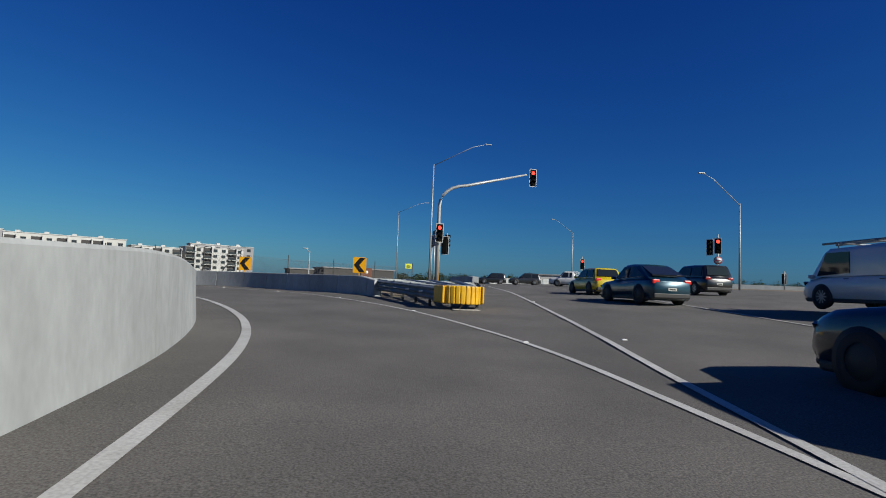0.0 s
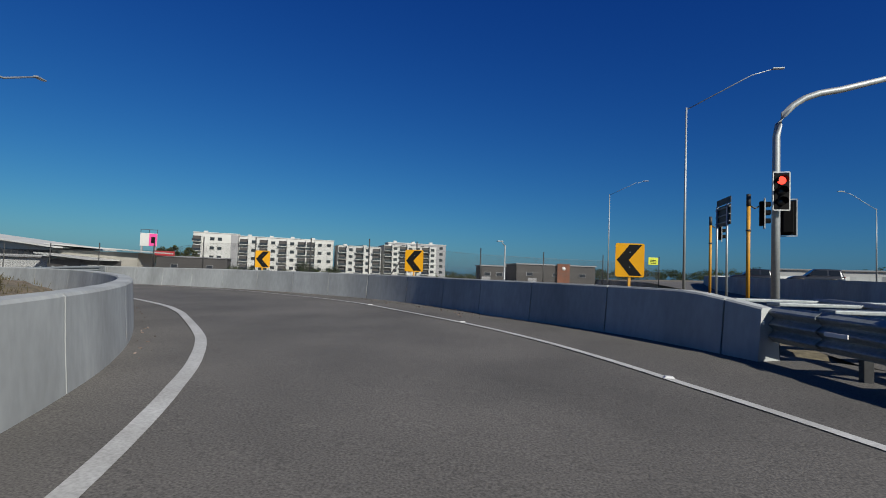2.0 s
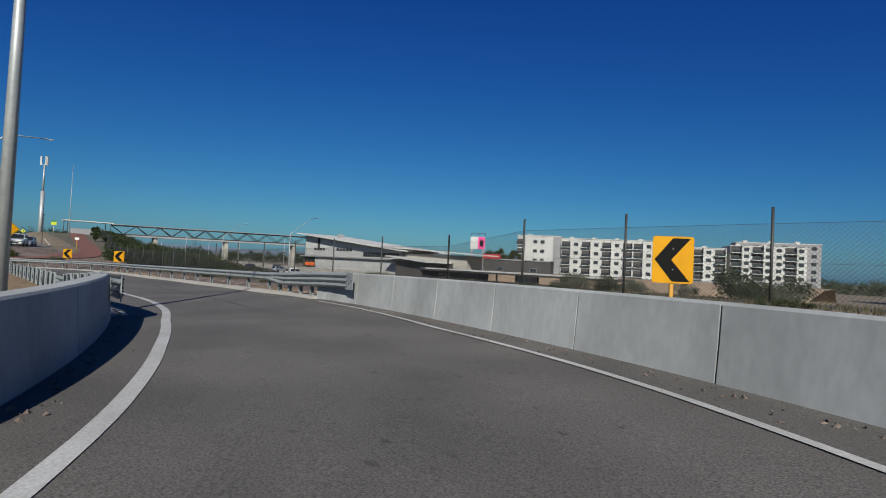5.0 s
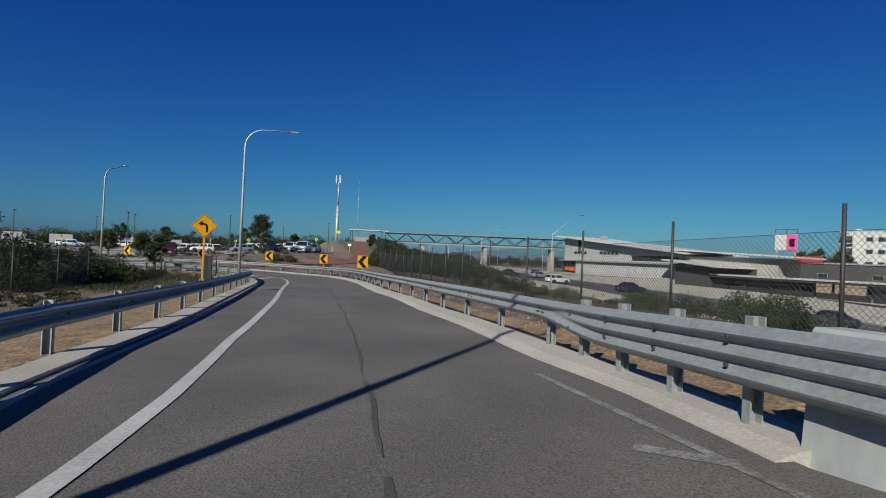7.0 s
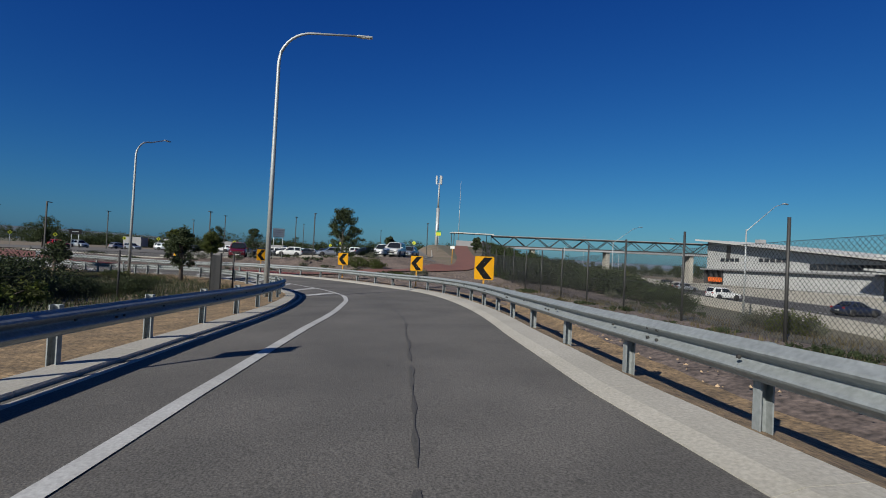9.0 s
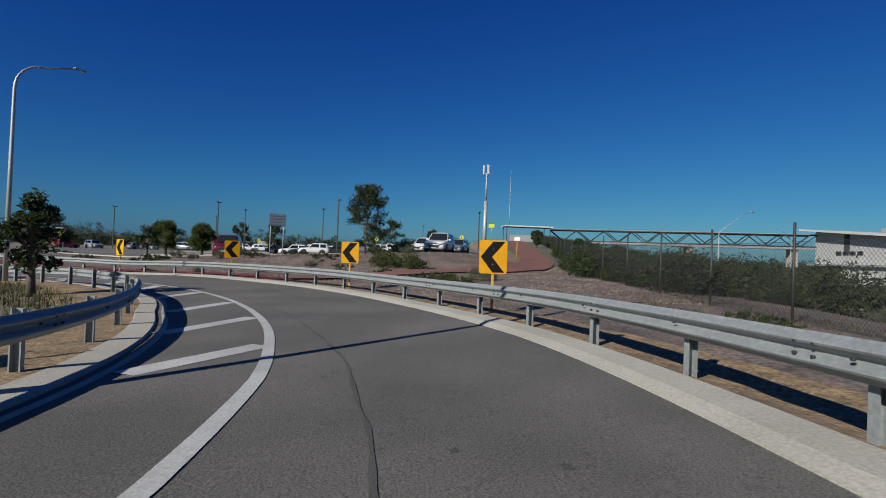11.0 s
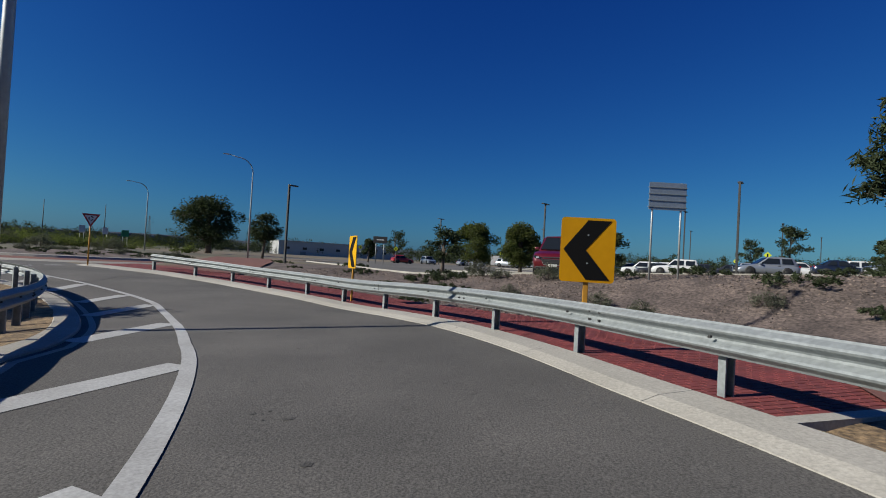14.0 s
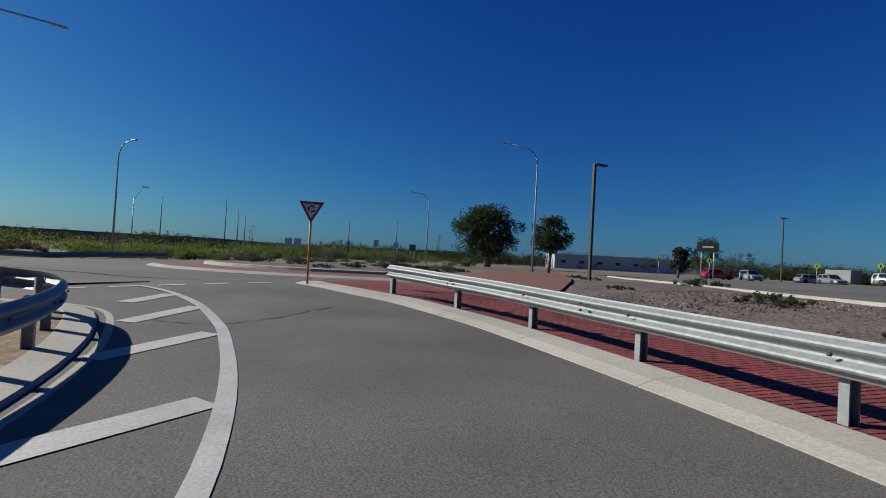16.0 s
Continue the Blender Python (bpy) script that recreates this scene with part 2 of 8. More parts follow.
def sweep(name, frames, profile, material, closed=True, smooth=False):
    """Sweeps a profile of (out, up) along frames of (point, out direction, scale of up)."""
    verts, faces, n = [], [], len(profile)
    for p, out, up in frames:
        for u, v in profile:
            verts.append((p.x + out.x * u, p.y + out.y * u, p.z + out.z * u + v * up))
    m = n if closed else n - 1
    for i in range(len(frames) - 1):
        for k in range(m):
            q = (k + 1) % n
            faces.append((i * n + k, i * n + q, (i + 1) * n + q, (i + 1) * n + k))
    if closed:
        faces.append(tuple(reversed(range(n))))
        faces.append(tuple(range((len(frames) - 1) * n, len(frames) * n)))
    return mesh_of(name, verts, faces, material, smooth)


# ---------------------------------------------------------------- the ramp's line
AXIS = [
    (0.0, -0.0, 0.05), (-0.79, 8.51, 0.31), (-2.97, 15.66, 0.46), (-6.18, 21.81, 0.58),
    (-10.5, 26.64, 0.59), (-14.74, 30.53, 0.61), (-20.01, 33.68, 0.61), (-27.74, 35.9, 0.53),
    (-36.91, 36.77, 0.33), (-45.83, 37.06, 0.15), (-54.54, 37.03, -0.02), (-62.95, 36.67, -0.2),
    (-70.8, 35.33, -0.36), (-77.71, 32.21, -0.5), (-83.59, 27.81, -0.54), (-87.95, 22.44, -0.59),
    (-90.71, 16.5, -0.74),
]
EXT = [(-92.2, 12.6, -0.68), (-92.9, 7.5, -0.52), (-92.6, 2.0, -0.32), (-91.0, -4.0, -0.44), (-87.5, -9.0, -0.46)]


def catmull(pts, step=0.25):
    ps = [Vector(p) for p in pts]
    ps = [2 * ps[0] - ps[1]] + ps + [2 * ps[-1] - ps[-2]]
    out = []
    for i in range(1, len(ps) - 2):
        a, b, c, d = ps[i - 1:i + 3]
        n = max(2, int((c - b).length / step))
        for k in range(n):
            t = k / n
            out.append(0.5 * (2 * b + (c - a) * t + (2 * a - 5 * b + 4 * c - d) * t * t + (3 * b - a - 3 * c + d) * t ** 3))
    out.append(ps[-2])
    return out


LINE = np.array([tuple(v) for v in catmull(AXIS + EXT)])
STEP = np.concatenate([[0], np.cumsum(np.hypot(*np.diff(LINE[:, :2], axis=0).T))])
TAN = np.gradient(LINE[:, :2], STEP, axis=0)
TAN /= np.linalg.norm(TAN, axis=1)[:, None]


def crossfall(s):
    return float(np.interp(s, [11.5, 23, 119, 128], [0, 0.03, 0.03, 0.0]))


def slope(s, l):
    """How far the surface lies under the middle line: the inside of the last bend falls away more."""
    if l < 0 or s < 119:
        return crossfall(s) * max(-8, min(6, l))
    return float(np.interp(s, [119, 128], [0.03, 0.06])) * min(l, 4.5)


def on(s, l=0.0, dz=0.0):
    """The place at s metres along the ramp, l metres to its left, dz above its surface."""
    c = min(max(s, 0), STEP[-1])
    x, y, z = (np.interp(c, STEP, LINE[:, k]) for k in range(3))
    tx, ty = np.interp(c, STEP, TAN[:, 0]), np.interp(c, STEP, TAN[:, 1])
    n = math.hypot(tx, ty)
    tx, ty = tx / n, ty / n
    e = s - c
    zz = z + (0.02 if e < 0 else 0.0) * e - slope(s, l)
    return Vector((x + tx * e - ty * l, y + ty * e + tx * l, zz + dz))


def nearest(x, y):
    d = np.hypot(LINE[:, 0] - x, LINE[:, 1] - y)
    k = int(d.argmin())
    v = np.array((x, y)) - LINE[k, :2]
    return STEP[k] + v @ TAN[k], float(v @ np.array((-TAN[k, 1], TAN[k, 0]))), float(d[k])


def surface(x, y):
    s, l, d = nearest(x, y)
    return on(s, l).z


def edge(table, s0, s1, step=0.5):
    """Points along a table of (s, l)."""
    ss = np.arange(s0, s1 + 1e-6, step)
    return [on(s, float(np.interp(s, [a for a, b in table], [b for a, b in table]))) for s in ss]


def frames_along(points, sign=1):
    """Frames whose out direction points to the left (sign 1) or right (-1) of the run, level."""
    out = []
    for i, p in enumerate(points):
        d = points[min(i + 1, len(points) - 1)] - points[max(i - 1, 0)]
        d.z = 0
        d.normalize()
        out.append((p, Vector((-d.y, d.x, 0)) * sign, 1.0))
    return out


def resample(points, step):
    ps = [Vector(p) for p in points]
    s = [0.0]
    for a, b in zip(ps, ps[1:]):
        s.append(s[-1] + (b - a).length)
    n = max(1, round(s[-1] / step))
    return [Vector([float(np.interp(s[-1] * k / n, s, [p[j] for p in ps])) for j in range(3)]) for k in range(n + 1)]


def shift(points, d):
    """The run moved d metres to its left, laid on the ground again."""
    return [p + o * d for p, o, u in frames_along(points)]

# ---------------------------------------------------------------- ground
# edge tables: (metres along the ramp, metres to the left)
LEFT_WALL = [(-30, 2.9), (5.6, 2.26), (14, 2.28), (20, 2.32), (24, 2.33), (29, 2.25), (31, 2.32), (34, 2.55), (38, 2.72), (41, 2.8), (48, 2.9), (50, 2.9)]
RIGHT_WALL = [(21.5, -5.6), (24.2, -5.45), (26.4, -5.55), (29, -5.66), (32.2, -5.6), (34.3, -5.25), (36, -4.78), (39.8, -4.02), (43.4, -3.5), (47, -3.2), (49.4, -3.1), (52.8, -2.95)]
LEFT_LINE = [(-30, 1.9), (5.6, 1.42), (10, 1.36), (13, 1.35), (16, 1.39), (19, 1.45), (22, 1.45), (24, 1.4), (26, 1.31), (29, 1.27), (31, 1.28), (33, 1.38), (35, 1.57), (37, 1.73), (39, 1.83), (41, 1.91), (44, 1.98), (47.5, 1.97), (50, 1.84), (53, 1.78), (55, 1.79), (57, 1.87), (59, 1.97), (64, 2.0), (68, 1.98), (73, 2.0), (75, 1.97), (79, 1.87), (84.7, 1.56), (88, 1.31), (91, 1.2), (93.5, 1.2), (97, 1.09), (100, 0.99), (103, 0.93), (106, 0.94), (110.5, 0.98), (113.4, 1.02), (116.5, 1.06)]
RIGHT_LINE = [(-30, -3.1), (5.4, -3.45), (9.6, -3.66), (12, -3.8), (15.5, -3.98), (18.5, -3.94), (21, -3.8), (23, -3.8), (26, -3.92), (29, -4.02), (32, -4.02), (34.5, -3.8), (36.6, -3.48), (39.9, -3.2), (44.7, -2.68), (49, -2.62), (52, -2.52), (54, -2.46)]
LEFT_KERB = [(49, 2.85), (51, 2.95), (56, 3.42), (64.4, 3.55), (70, 3.66), (77, 3.6), (86, 3.3), (91, 3.15), (95, 3.15), (100.3, 3.2), (104, 2.9), (108, 2.92), (111, 2.95), (115.5, 3.05)]
RIGHT_KERB = [(52.6, -2.72), (54.7, -2.7), (56.5, -2.5), (60.5, -2.42), (64.2, -2.2), (69, -2.25), (73.3, -2.06), (78, -2.2), (85, -2.6), (93.5, -3.05), (96, -3.1), (102.4, -3.27), (108, -3.2), (112.4, -3.1), (115, -3.3), (117, -3.45), (119.5, -3.42), (122.2, -3.22), (123.3, -3.1), (124.5, -2.93), (125.85, -2.77), (127.8, -2.62), (129.8, -2.48), (132.3, -2.12), (134.0, -1.5)]

def evened(table, w=2.5):
    """The table with its kinks rounded off over w metres each way."""
    s, l = zip(*table)
    grid = np.arange(s[0], s[-1] + 1e-6, 0.6)
    return [(float(q), float(np.mean(np.interp(q + np.linspace(-1, 1, 9) * min(w, q - s[0], s[-1] - q), s, l)))) for q in grid] + [table[-1]]


RIGHT_WALL = evened(RIGHT_WALL)


def ease(a, b, v):
    t = min(max((v - a) / (b - a), 0.0), 1.0)
    return t * t * (3 - 2 * t)


def upper_road(y):
    return float(np.mean(np.interp(y + np.linspace(-4, 4, 9), [-60, 0, 18, 30, 90, 400], [-1.3, -0.01, 0.555, 0.9, 1.5, 2.0])))


def upper(x, y):
    """The bridge road, which rises a little to the right."""
    return upper_road(y) + 0.032 * min(max(0.0, x - 2.5), 40.0)


def freeway_line(x):
    return 72.9 - 0.10 * x      # y of the middle of the freeway at x


def freeway_level(x):
    return float(np.interp(x, [-420, -200, -85, -40, 10, 160], [-2.0, -2.05, -2.25, -3.6, -6.2, -6.6]))


def far_ground(x, y):
    inner = float(np.interp(x, [-95, -80, -60, -35, -12, 0], [-0.75, -0.75, -0.5, 0.25, 0.75, upper(x, y)]))
    bed = float(np.interp(x, [-100, -90, -80, -70, -60, -35], [0.25, 0.1, -0.12, -0.25, -0.4, 0.25]))
    inner += (bed - inner) * ease(26, 34, y) * (1 if x < -35 else 0)
    park = ease(-96.5, -104.0, x) if x > -104 else 1.0
    level = float(np.interp(y, [-8, 0, 10, 14, 19, 28, 36], [-0.1, -0.05, 0.0, 0.16, 0.5, 0.95, 1.4])) + 0.008 * min(max(0.0, -105 - x), 90.0)
    bank = float(np.interp(x, [-178, -150, -125, -105, -95], [5.0, 3.3, 1.6, 0.5, 0.1]))
    level += (bank - level) * ease(38, 44, y) * ease(-250, -200, x)
    level *= ease(-30, -12, y)
    z = inner * (1 - park) + level * park
    edge_y = float(np.interp(x, [-200, -160, -110, -90, -60, -30, -10, 5], [60, 58, 55, 50, 46.5, 46.5, 50, 62]))
    drop = ease(edge_y - 4, edge_y + 19, y)
    z = z * (1 - drop) + (freeway_level(x) - 0.2) * drop
    fy = freeway_line(x)
    if y > fy + 45:
        rise = ease(fy + 45, fy + 75, y)
        z = z * (1 - rise) - 2.0 * rise
    if x > 6:
        k = ease(-4, 4, x)
        z = z * (1 - k) + upper(x, y) * k
    return z


def park_edge(y):
    """x of the kerb between the mulch bed and the car park."""
    return float(np.interp(y, [-14, -1.3, 4.5, 9, 13, 17, 22, 30], [-119.5, -112.9, -109.2, -106.6, -105.6, -105.6, -106.8, -107.6]))


def gz(x, y):
    s, l, d = nearest(x, y)
    zr = on(s, l).z
    f = far_ground(x, y)
    if l < 0:
        start = 6.5 if s < 52 else 7.8 if s < 90 else 5.2
        if s < 22:
            w = ease(4, 9, d)
        elif s < 52:
            w = ease(12, 30, d)
            wl = -float(np.interp(s, *zip(*RIGHT_WALL)))
            zr = zr + 0.5 * ease(1.0, -3.0, x) * ease(wl + 0.45, wl + 1.9, -l) - 0.25 * ease(wl + 0.45, wl, -l)
        else:
            w = ease(start, start + (10 if s < 90 else 9), d)
    else:
        w = ease(5, 13, d)
        if s < 50:
            wl = float(np.interp(s, *zip(*LEFT_WALL)))
            zr += 0.62 * ease(wl + 0.5, wl + 2.0, l) - 0.25 * ease(wl + 0.5, wl, l)
    z = zr * (1 - w) + f * w
    road = ease(4.4, 3.6, abs(l + 0.3)) if s > 22 else ease(6.0, 5.0, abs(l + 1.5))
    return z - 0.30 * road


def spread(stops):
    out = []
    for a, b, step in stops:
        out += list(np.arange(a, b, step))
    return out + [stops[-1][1]]


GX = spread([(-3500, -500, 500), (-500, -240, 20), (-240, -116, 4), (-116, 10, 1.25), (10, 60, 5), (60, 300, 30), (300, 3500, 400)])
GY = spread([(-3500, -300, 400), (-300, -60, 20), (-60, -24, 4), (-24, 62, 1.25), (62, 180, 5), (180, 500, 40), (500, 3500, 500)])
verts = [(x, y, gz(x, y) + (0.0 if abs(x) > 400 else 0.05 * noise.noise((x * 0.35, y * 0.35, 0)))) for y in GY for x in GX]
nx = len(GX)
faces, which = [], []
for j in range(len(GY) - 1):
    for i in range(nx - 1):
        faces.append((j * nx + i, j * nx + i + 1, (j + 1) * nx + i + 1, (j + 1) * nx + i))
        cx, cy = (GX[i] + GX[i + 1]) / 2, (GY[j] + GY[j + 1]) / 2
        s, l, d = nearest(cx, cy)
        k = 0
        if -14 < cy < 41 and -330 < cx < park_edge(cy) or -46 < cy <= -14 and -330 < cx < -128:
            k = 1
        elif l < -3.6 and 90 < s < 150 and d < 26 and cy > -4:
            k = 2
        elif l < -3.6 and 52 < s <= 92 and d < 8:
            k = 2
        elif cy > 44.6 and cx < 2 and cy < freeway_line(cx) - 10 and l < -7:
            k = 3
        elif cy < -22 and -125 < cx < -40:
            k = 3
        elif cx < -320 or cy < -120 or cx > 220 or cy > 260:
            k = 3
        which.append(k)
SCRUB = mat("far_scrub", (0.0604, 0.0604, 0.0355), 0.95, other=(0.0923, 0.0781, 0.0532), scale=30, fine=1.0, amount=0.6)
ground = new("ground", mesh_of("ground", verts, faces, [EARTH, ASPHALT_OLD, MULCH, SCRUB], True))
ground.data.polygons.foreach_set("material_index", which)
tagged(ground, "dry sandy ground with mulch beds, scrub and a grey car park", "ground", kind="structure")

def ground_points(pts, dz=0.0):
    return [Vector((x, y, surface(x, y) + dz)) for x, y in pts]


def smooth_run(pts, step=0.5):
    run = catmull([(p[0], p[1], 0) for p in pts], 0.3)
    return [Vector((p.x, p.y, surface(p.x, p.y))) for p in resample(run, step)]


left_kerb_run = edge(LEFT_KERB, 49, 115.5) + smooth_run([(-86.35, 19.8), (-87.5, 17.8), (-88.4, 15.5), (-89.1, 13.2), (-89.5, 11.3), (-89.7, 9.4), (-89.7, 7.6), (-89.4, 5.6), (-88.2, 4.3), (-86.4, 4.0), (-83.5, 5.2), (-80, 8.0), (-76, 12.2)])[1:]
right_kerb_run = edge(RIGHT_KERB, 52.6, 134.0) + smooth_run([(-93.55, 1.6), (-93.75, 1.0), (-94.6, 0.4), (-96.5, -0.6)])[1:]

# carriageway of the ramp, right to the walls and kerbs, with a slack under them
def run_table(run, lo):
    """(s, l) of a run's points past lo, with s rising."""
    out = []
    for p in run:
        s, l, d = nearest(p.x, p.y)
        if s > lo and (not out or s > out[-1][0] + 0.05):
            out.append((s, l))
    return out


kl, kr = run_table(left_kerb_run, 48.9), run_table(right_kerb_run, 52.5)
SS = np.arange(-30, 139, 0.75)
rows_l, rows_r = [], []


def merged(p, s, l):
    """Height where the ramp's surface runs into the bridge road's."""
    w = ease(-3.7, -5.4, l) * ease(28, 21, s)
    return p.z * (1 - w) + (upper(p.x, p.y) + 0.034) * w


def lane_point(x, y):
    s, l, d = nearest(x, y)
    if s < 26 and l > -7:
        p = on(s, l)
        return Vector((x, y, merged(p, s, l) + 0.004))
    return Vector((x, y, upper(x, y) + 0.036))


for s in SS:
    lw = np.interp(s, *zip(*LEFT_WALL)) if s < 49 else np.interp(s, *zip(*kl))
    rw = np.interp(s, [20.5, 24.2], [-7.2, -5.6]) if s < 24.2 else np.interp(s, *zip(*RIGHT_WALL)) if s < 52 else np.interp(s, *zip(*kr))
    if s > 131:
        lw = np.interp(s, [131, 137], [lw, 9.0])
    rows_l.append(float(lw) + 0.15)
    rows_r.append(float(rw) - 0.15)
verts, faces, N = [], [], 17
for s, a, b in zip(SS, rows_l, rows_r):
    for k in range(N):
        l = a + (b - a) * k / (N - 1)
        p = on(s, l)
        if s < 28:
            p.z = merged(p, s, l) - (0.029 if k == N - 1 else 0)
        verts.append(p)
for i in range(len(rows_l) - 1):
    for k in range(N - 1):
        faces.append((i * N + k, (i + 1) * N + k, (i + 1) * N + k + 1, i * N + k + 1))
road = new("road", mesh_of("road", verts, faces, ASPHALT, True))
tagged(road, "worn grey asphalt carriageway of a curved one-lane slip road", "road", kind="structure")

# roundabout carriageway that the ramp runs into
RC = Vector((-100.5, -14.0, -0.45))
verts, faces = [], []
xs, ys = np.arange(-128, -62, 1.0), np.arange(-34, 21, 1.0)
ok = {}
for j, y in enumerate(ys):
    for i, x in enumerate(xs):
        ok[i, j] = len(verts)
        verts.append((x, y, -0.46 + (surface(x, y) - 0.012 + 0.46) * ease(-5, 0, y)))
for j in range(len(ys) - 1):
    for i in range(len(xs) - 1):
        cx, cy = xs[i] + 0.5, ys[j] + 0.5
        ring = (Vector((cx, cy, 0)) - Vector((RC.x, RC.y, 0))).length < 17 and cy < 1.2
        east = cy < -1 and cy > -9 and cx > -100 and cx < -63
        if ring or east:
            faces.append((ok[i, j], ok[i + 1, j], ok[i + 1, j + 1], ok[i, j + 1]))
roundabout = new("road", mesh_of("roundabout_road", verts, faces, ASPHALT_OLD, True))
tagged(roundabout, "pale grey asphalt of the roundabout past the ramp", "road", kind="structure")

# the road on the bridge beside the ramp
verts, faces = [], []
ys = np.arange(-60, 130, 2.0)
xs2 = [-3.2, -1.5, 0.2, 2, 4, 8, 12, 18, 26, 40, 60]
seam_line = [on(q, -6.75) for q in np.arange(-30, 21.1, 1.5)]
seam_y = [-60] + [p.y for p in seam_line] + [26, 30, 45, 130]
seam_x = [seam_line[0].x] + [p.x for p in seam_line] + [0.6, 2.2, 4.2, 8.0]
for y in ys:
    left = float(np.interp(y, seam_y, seam_x))
    for x in xs2:
        verts.append((left + (x + 3.2), y, upper(left + x + 3.2, y) + (0.03 if x > -3 else 0.022)))
for j in range(len(ys) - 1):
    for i in range(len(xs2) - 1):
        a = j * len(xs2) + i
        faces.append((a, a + 1, a + len(xs2) + 1, a + len(xs2)))
bridge_road = new("road", mesh_of("bridge_road", verts, faces, ASPHALT, True))
tagged(bridge_road, "grey asphalt of the wide signal-controlled bridge road", "road", kind="structure")


def stripe(name, pts, width, label, dz=0.012):
    """A painted line of that width along points that already lie on the road."""
    fr = frames_along(pts)
    v, f = [], []
    for p, o, u in fr:
        v += [p + o * width / 2 + Vector((0, 0, dz)), p - o * width / 2 + Vector((0, 0, dz))]
    for i in range(len(fr) - 1):
        f.append((2 * i + 1, 2 * i + 3, 2 * i + 2, 2 * i))
    ob = new(name, mesh_of(name, v, f, PAINT))
    return tagged(ob, label, "road marking", kind="structure")


LEFT_LINE += [(119, 0.95), (121, 0.92), (123.5, 1.0), (125, 1.15), (127, 1.32), (128.6, 1.45), (129.8, 1.52), (132.5, 1.79), (134.9, 2.19), (138, 2.75)]
stripe("edge_line", edge(LEFT_LINE, -30, 137), 0.17, "white painted edge line on grey asphalt")
stripe("edge_line", edge(RIGHT_LINE, -30, 51.6), 0.13, "thin white painted edge line on grey asphalt")
lane = [(1.3, -10), (3.77, 6.37), (4.93, 13.9), (6.31, 23.54), (8.5, 39), (12, 66), (15, 100)]
stripe("lane_line", [lane_point(x, y) for x, y, z in resample([(a, b, 0) for a, b in lane], 0.5)], 0.14, "white line dividing bridge lanes")
lane2 = [(9.4, -20), (10.2, 6), (11.0, 13), (12.2, 22), (14.0, 40), (18, 100)]
stripe("lane_line", [Vector((x, y, upper(x, y) + 0.036)) for x, y, z in resample([(a, b, 0) for a, b in lane2], 1.0)], 0.12, "white line dividing bridge lanes")
# painted hatching on the inside of the bend
HATCH = [(91.6, 2.75, 93.6, 1.3), (95.8, 3.0, 98.1, 1.2), (100.4, 2.92, 102.4, 1.1), (105.0, 2.8, 106.7, 1.05), (108.6, 2.8, 110.9, 1.12), (112.5, 2.74, 114.6, 1.12),
         (117.3, 2.5, 119.4, 1.05), (121.5, 2.4, 123.4, 1.1), (124.7, 2.6, 126.0, 1.38), (128.2, 2.85, 129.5, 1.66), (131.0, 2.9, 132.3, 1.83), (133.4, 3.05, 134.4, 2.19)]
for sa, la, sb, lb in HATCH:
    a, b = on(sa, la), on(sb, lb)
    stripe("hatch_bar", [a, a.lerp(b, 0.5), b], 0.38, "white painted diagonal hatch bar")
for k in range(5):
    x = -93.0 + k * 1.05
    stripe("give_way_dash", ground_points([(x, 1.55), (x + 0.6, 1.6)], 0.0), 0.28, "white painted give-way dash across the lane")
# dark tar seams and a curved streak in the lane
def seam(pts, width):
    v, f = [], []
    for i, (p, o, u) in enumerate(frames_along(pts)):
        w = width * max(0.0, 0.75 + 1.9 * noise.noise((i * 0.55, 3.1, 0)))
        p = p + o * 0.05 * noise.noise((i * 0.23, 7.7, 0))
        v += [p + o * w / 2 + Vector((0, 0, 0.007)), p - o * w / 2 + Vector((0, 0, 0.007))]
        if w > 0 and i:
            f.append((2 * i - 1, 2 * i + 1, 2 * i, 2 * i - 2))
    tagged(new("road_seam", mesh_of("road_seam", v, f, WEAR)), "dark broken seam-like line in the asphalt", "road seam", kind="structure")


seam(edge([(50, -0.15), (62, -0.05), (70, -0.12), (80, -0.25), (88, 0.0), (95, 0.36), (102, 0.36), (110, 0.38)], 50, 110, 0.3), 0.05)
# a thin broken dark curve across the mouth of the ramp
seam(edge([(130.28, 1.4), (130.62, 0.66), (131.1, 0.1), (131.68, -0.5)], 130.28, 131.7, 0.05), 0.04)
seam(edge([(130.3, 1.35), (130.5, 1.95), (130.81, 2.29), (131.5, 2.91)], 130.3, 131.5, 0.05), 0.035)

# worn-off marks where the outer edge line used to run on
GHOST = mat("worn_paint", (0.2, 0.195, 0.185), 0.85, other=(0.1, 0.095, 0.088), scale=0.25, fine=30, bump=0.2, amount=1.0)
for (sa, la), (sb, lb), w in (((53.0, -1.92), (52.6, -2.45), 0.16), ((52.0, -1.67), (51.6, -2.3), 0.16), ((51.8, -2.5), (55.5, -2.15), 0.1)):
    a, b = on(sa, la), on(sb, lb)
    stripe("worn_marking", [a, a.lerp(b, 0.5), b], w, "faint scraped-off line on the asphalt", 0.006).data.materials[0] = GHOST
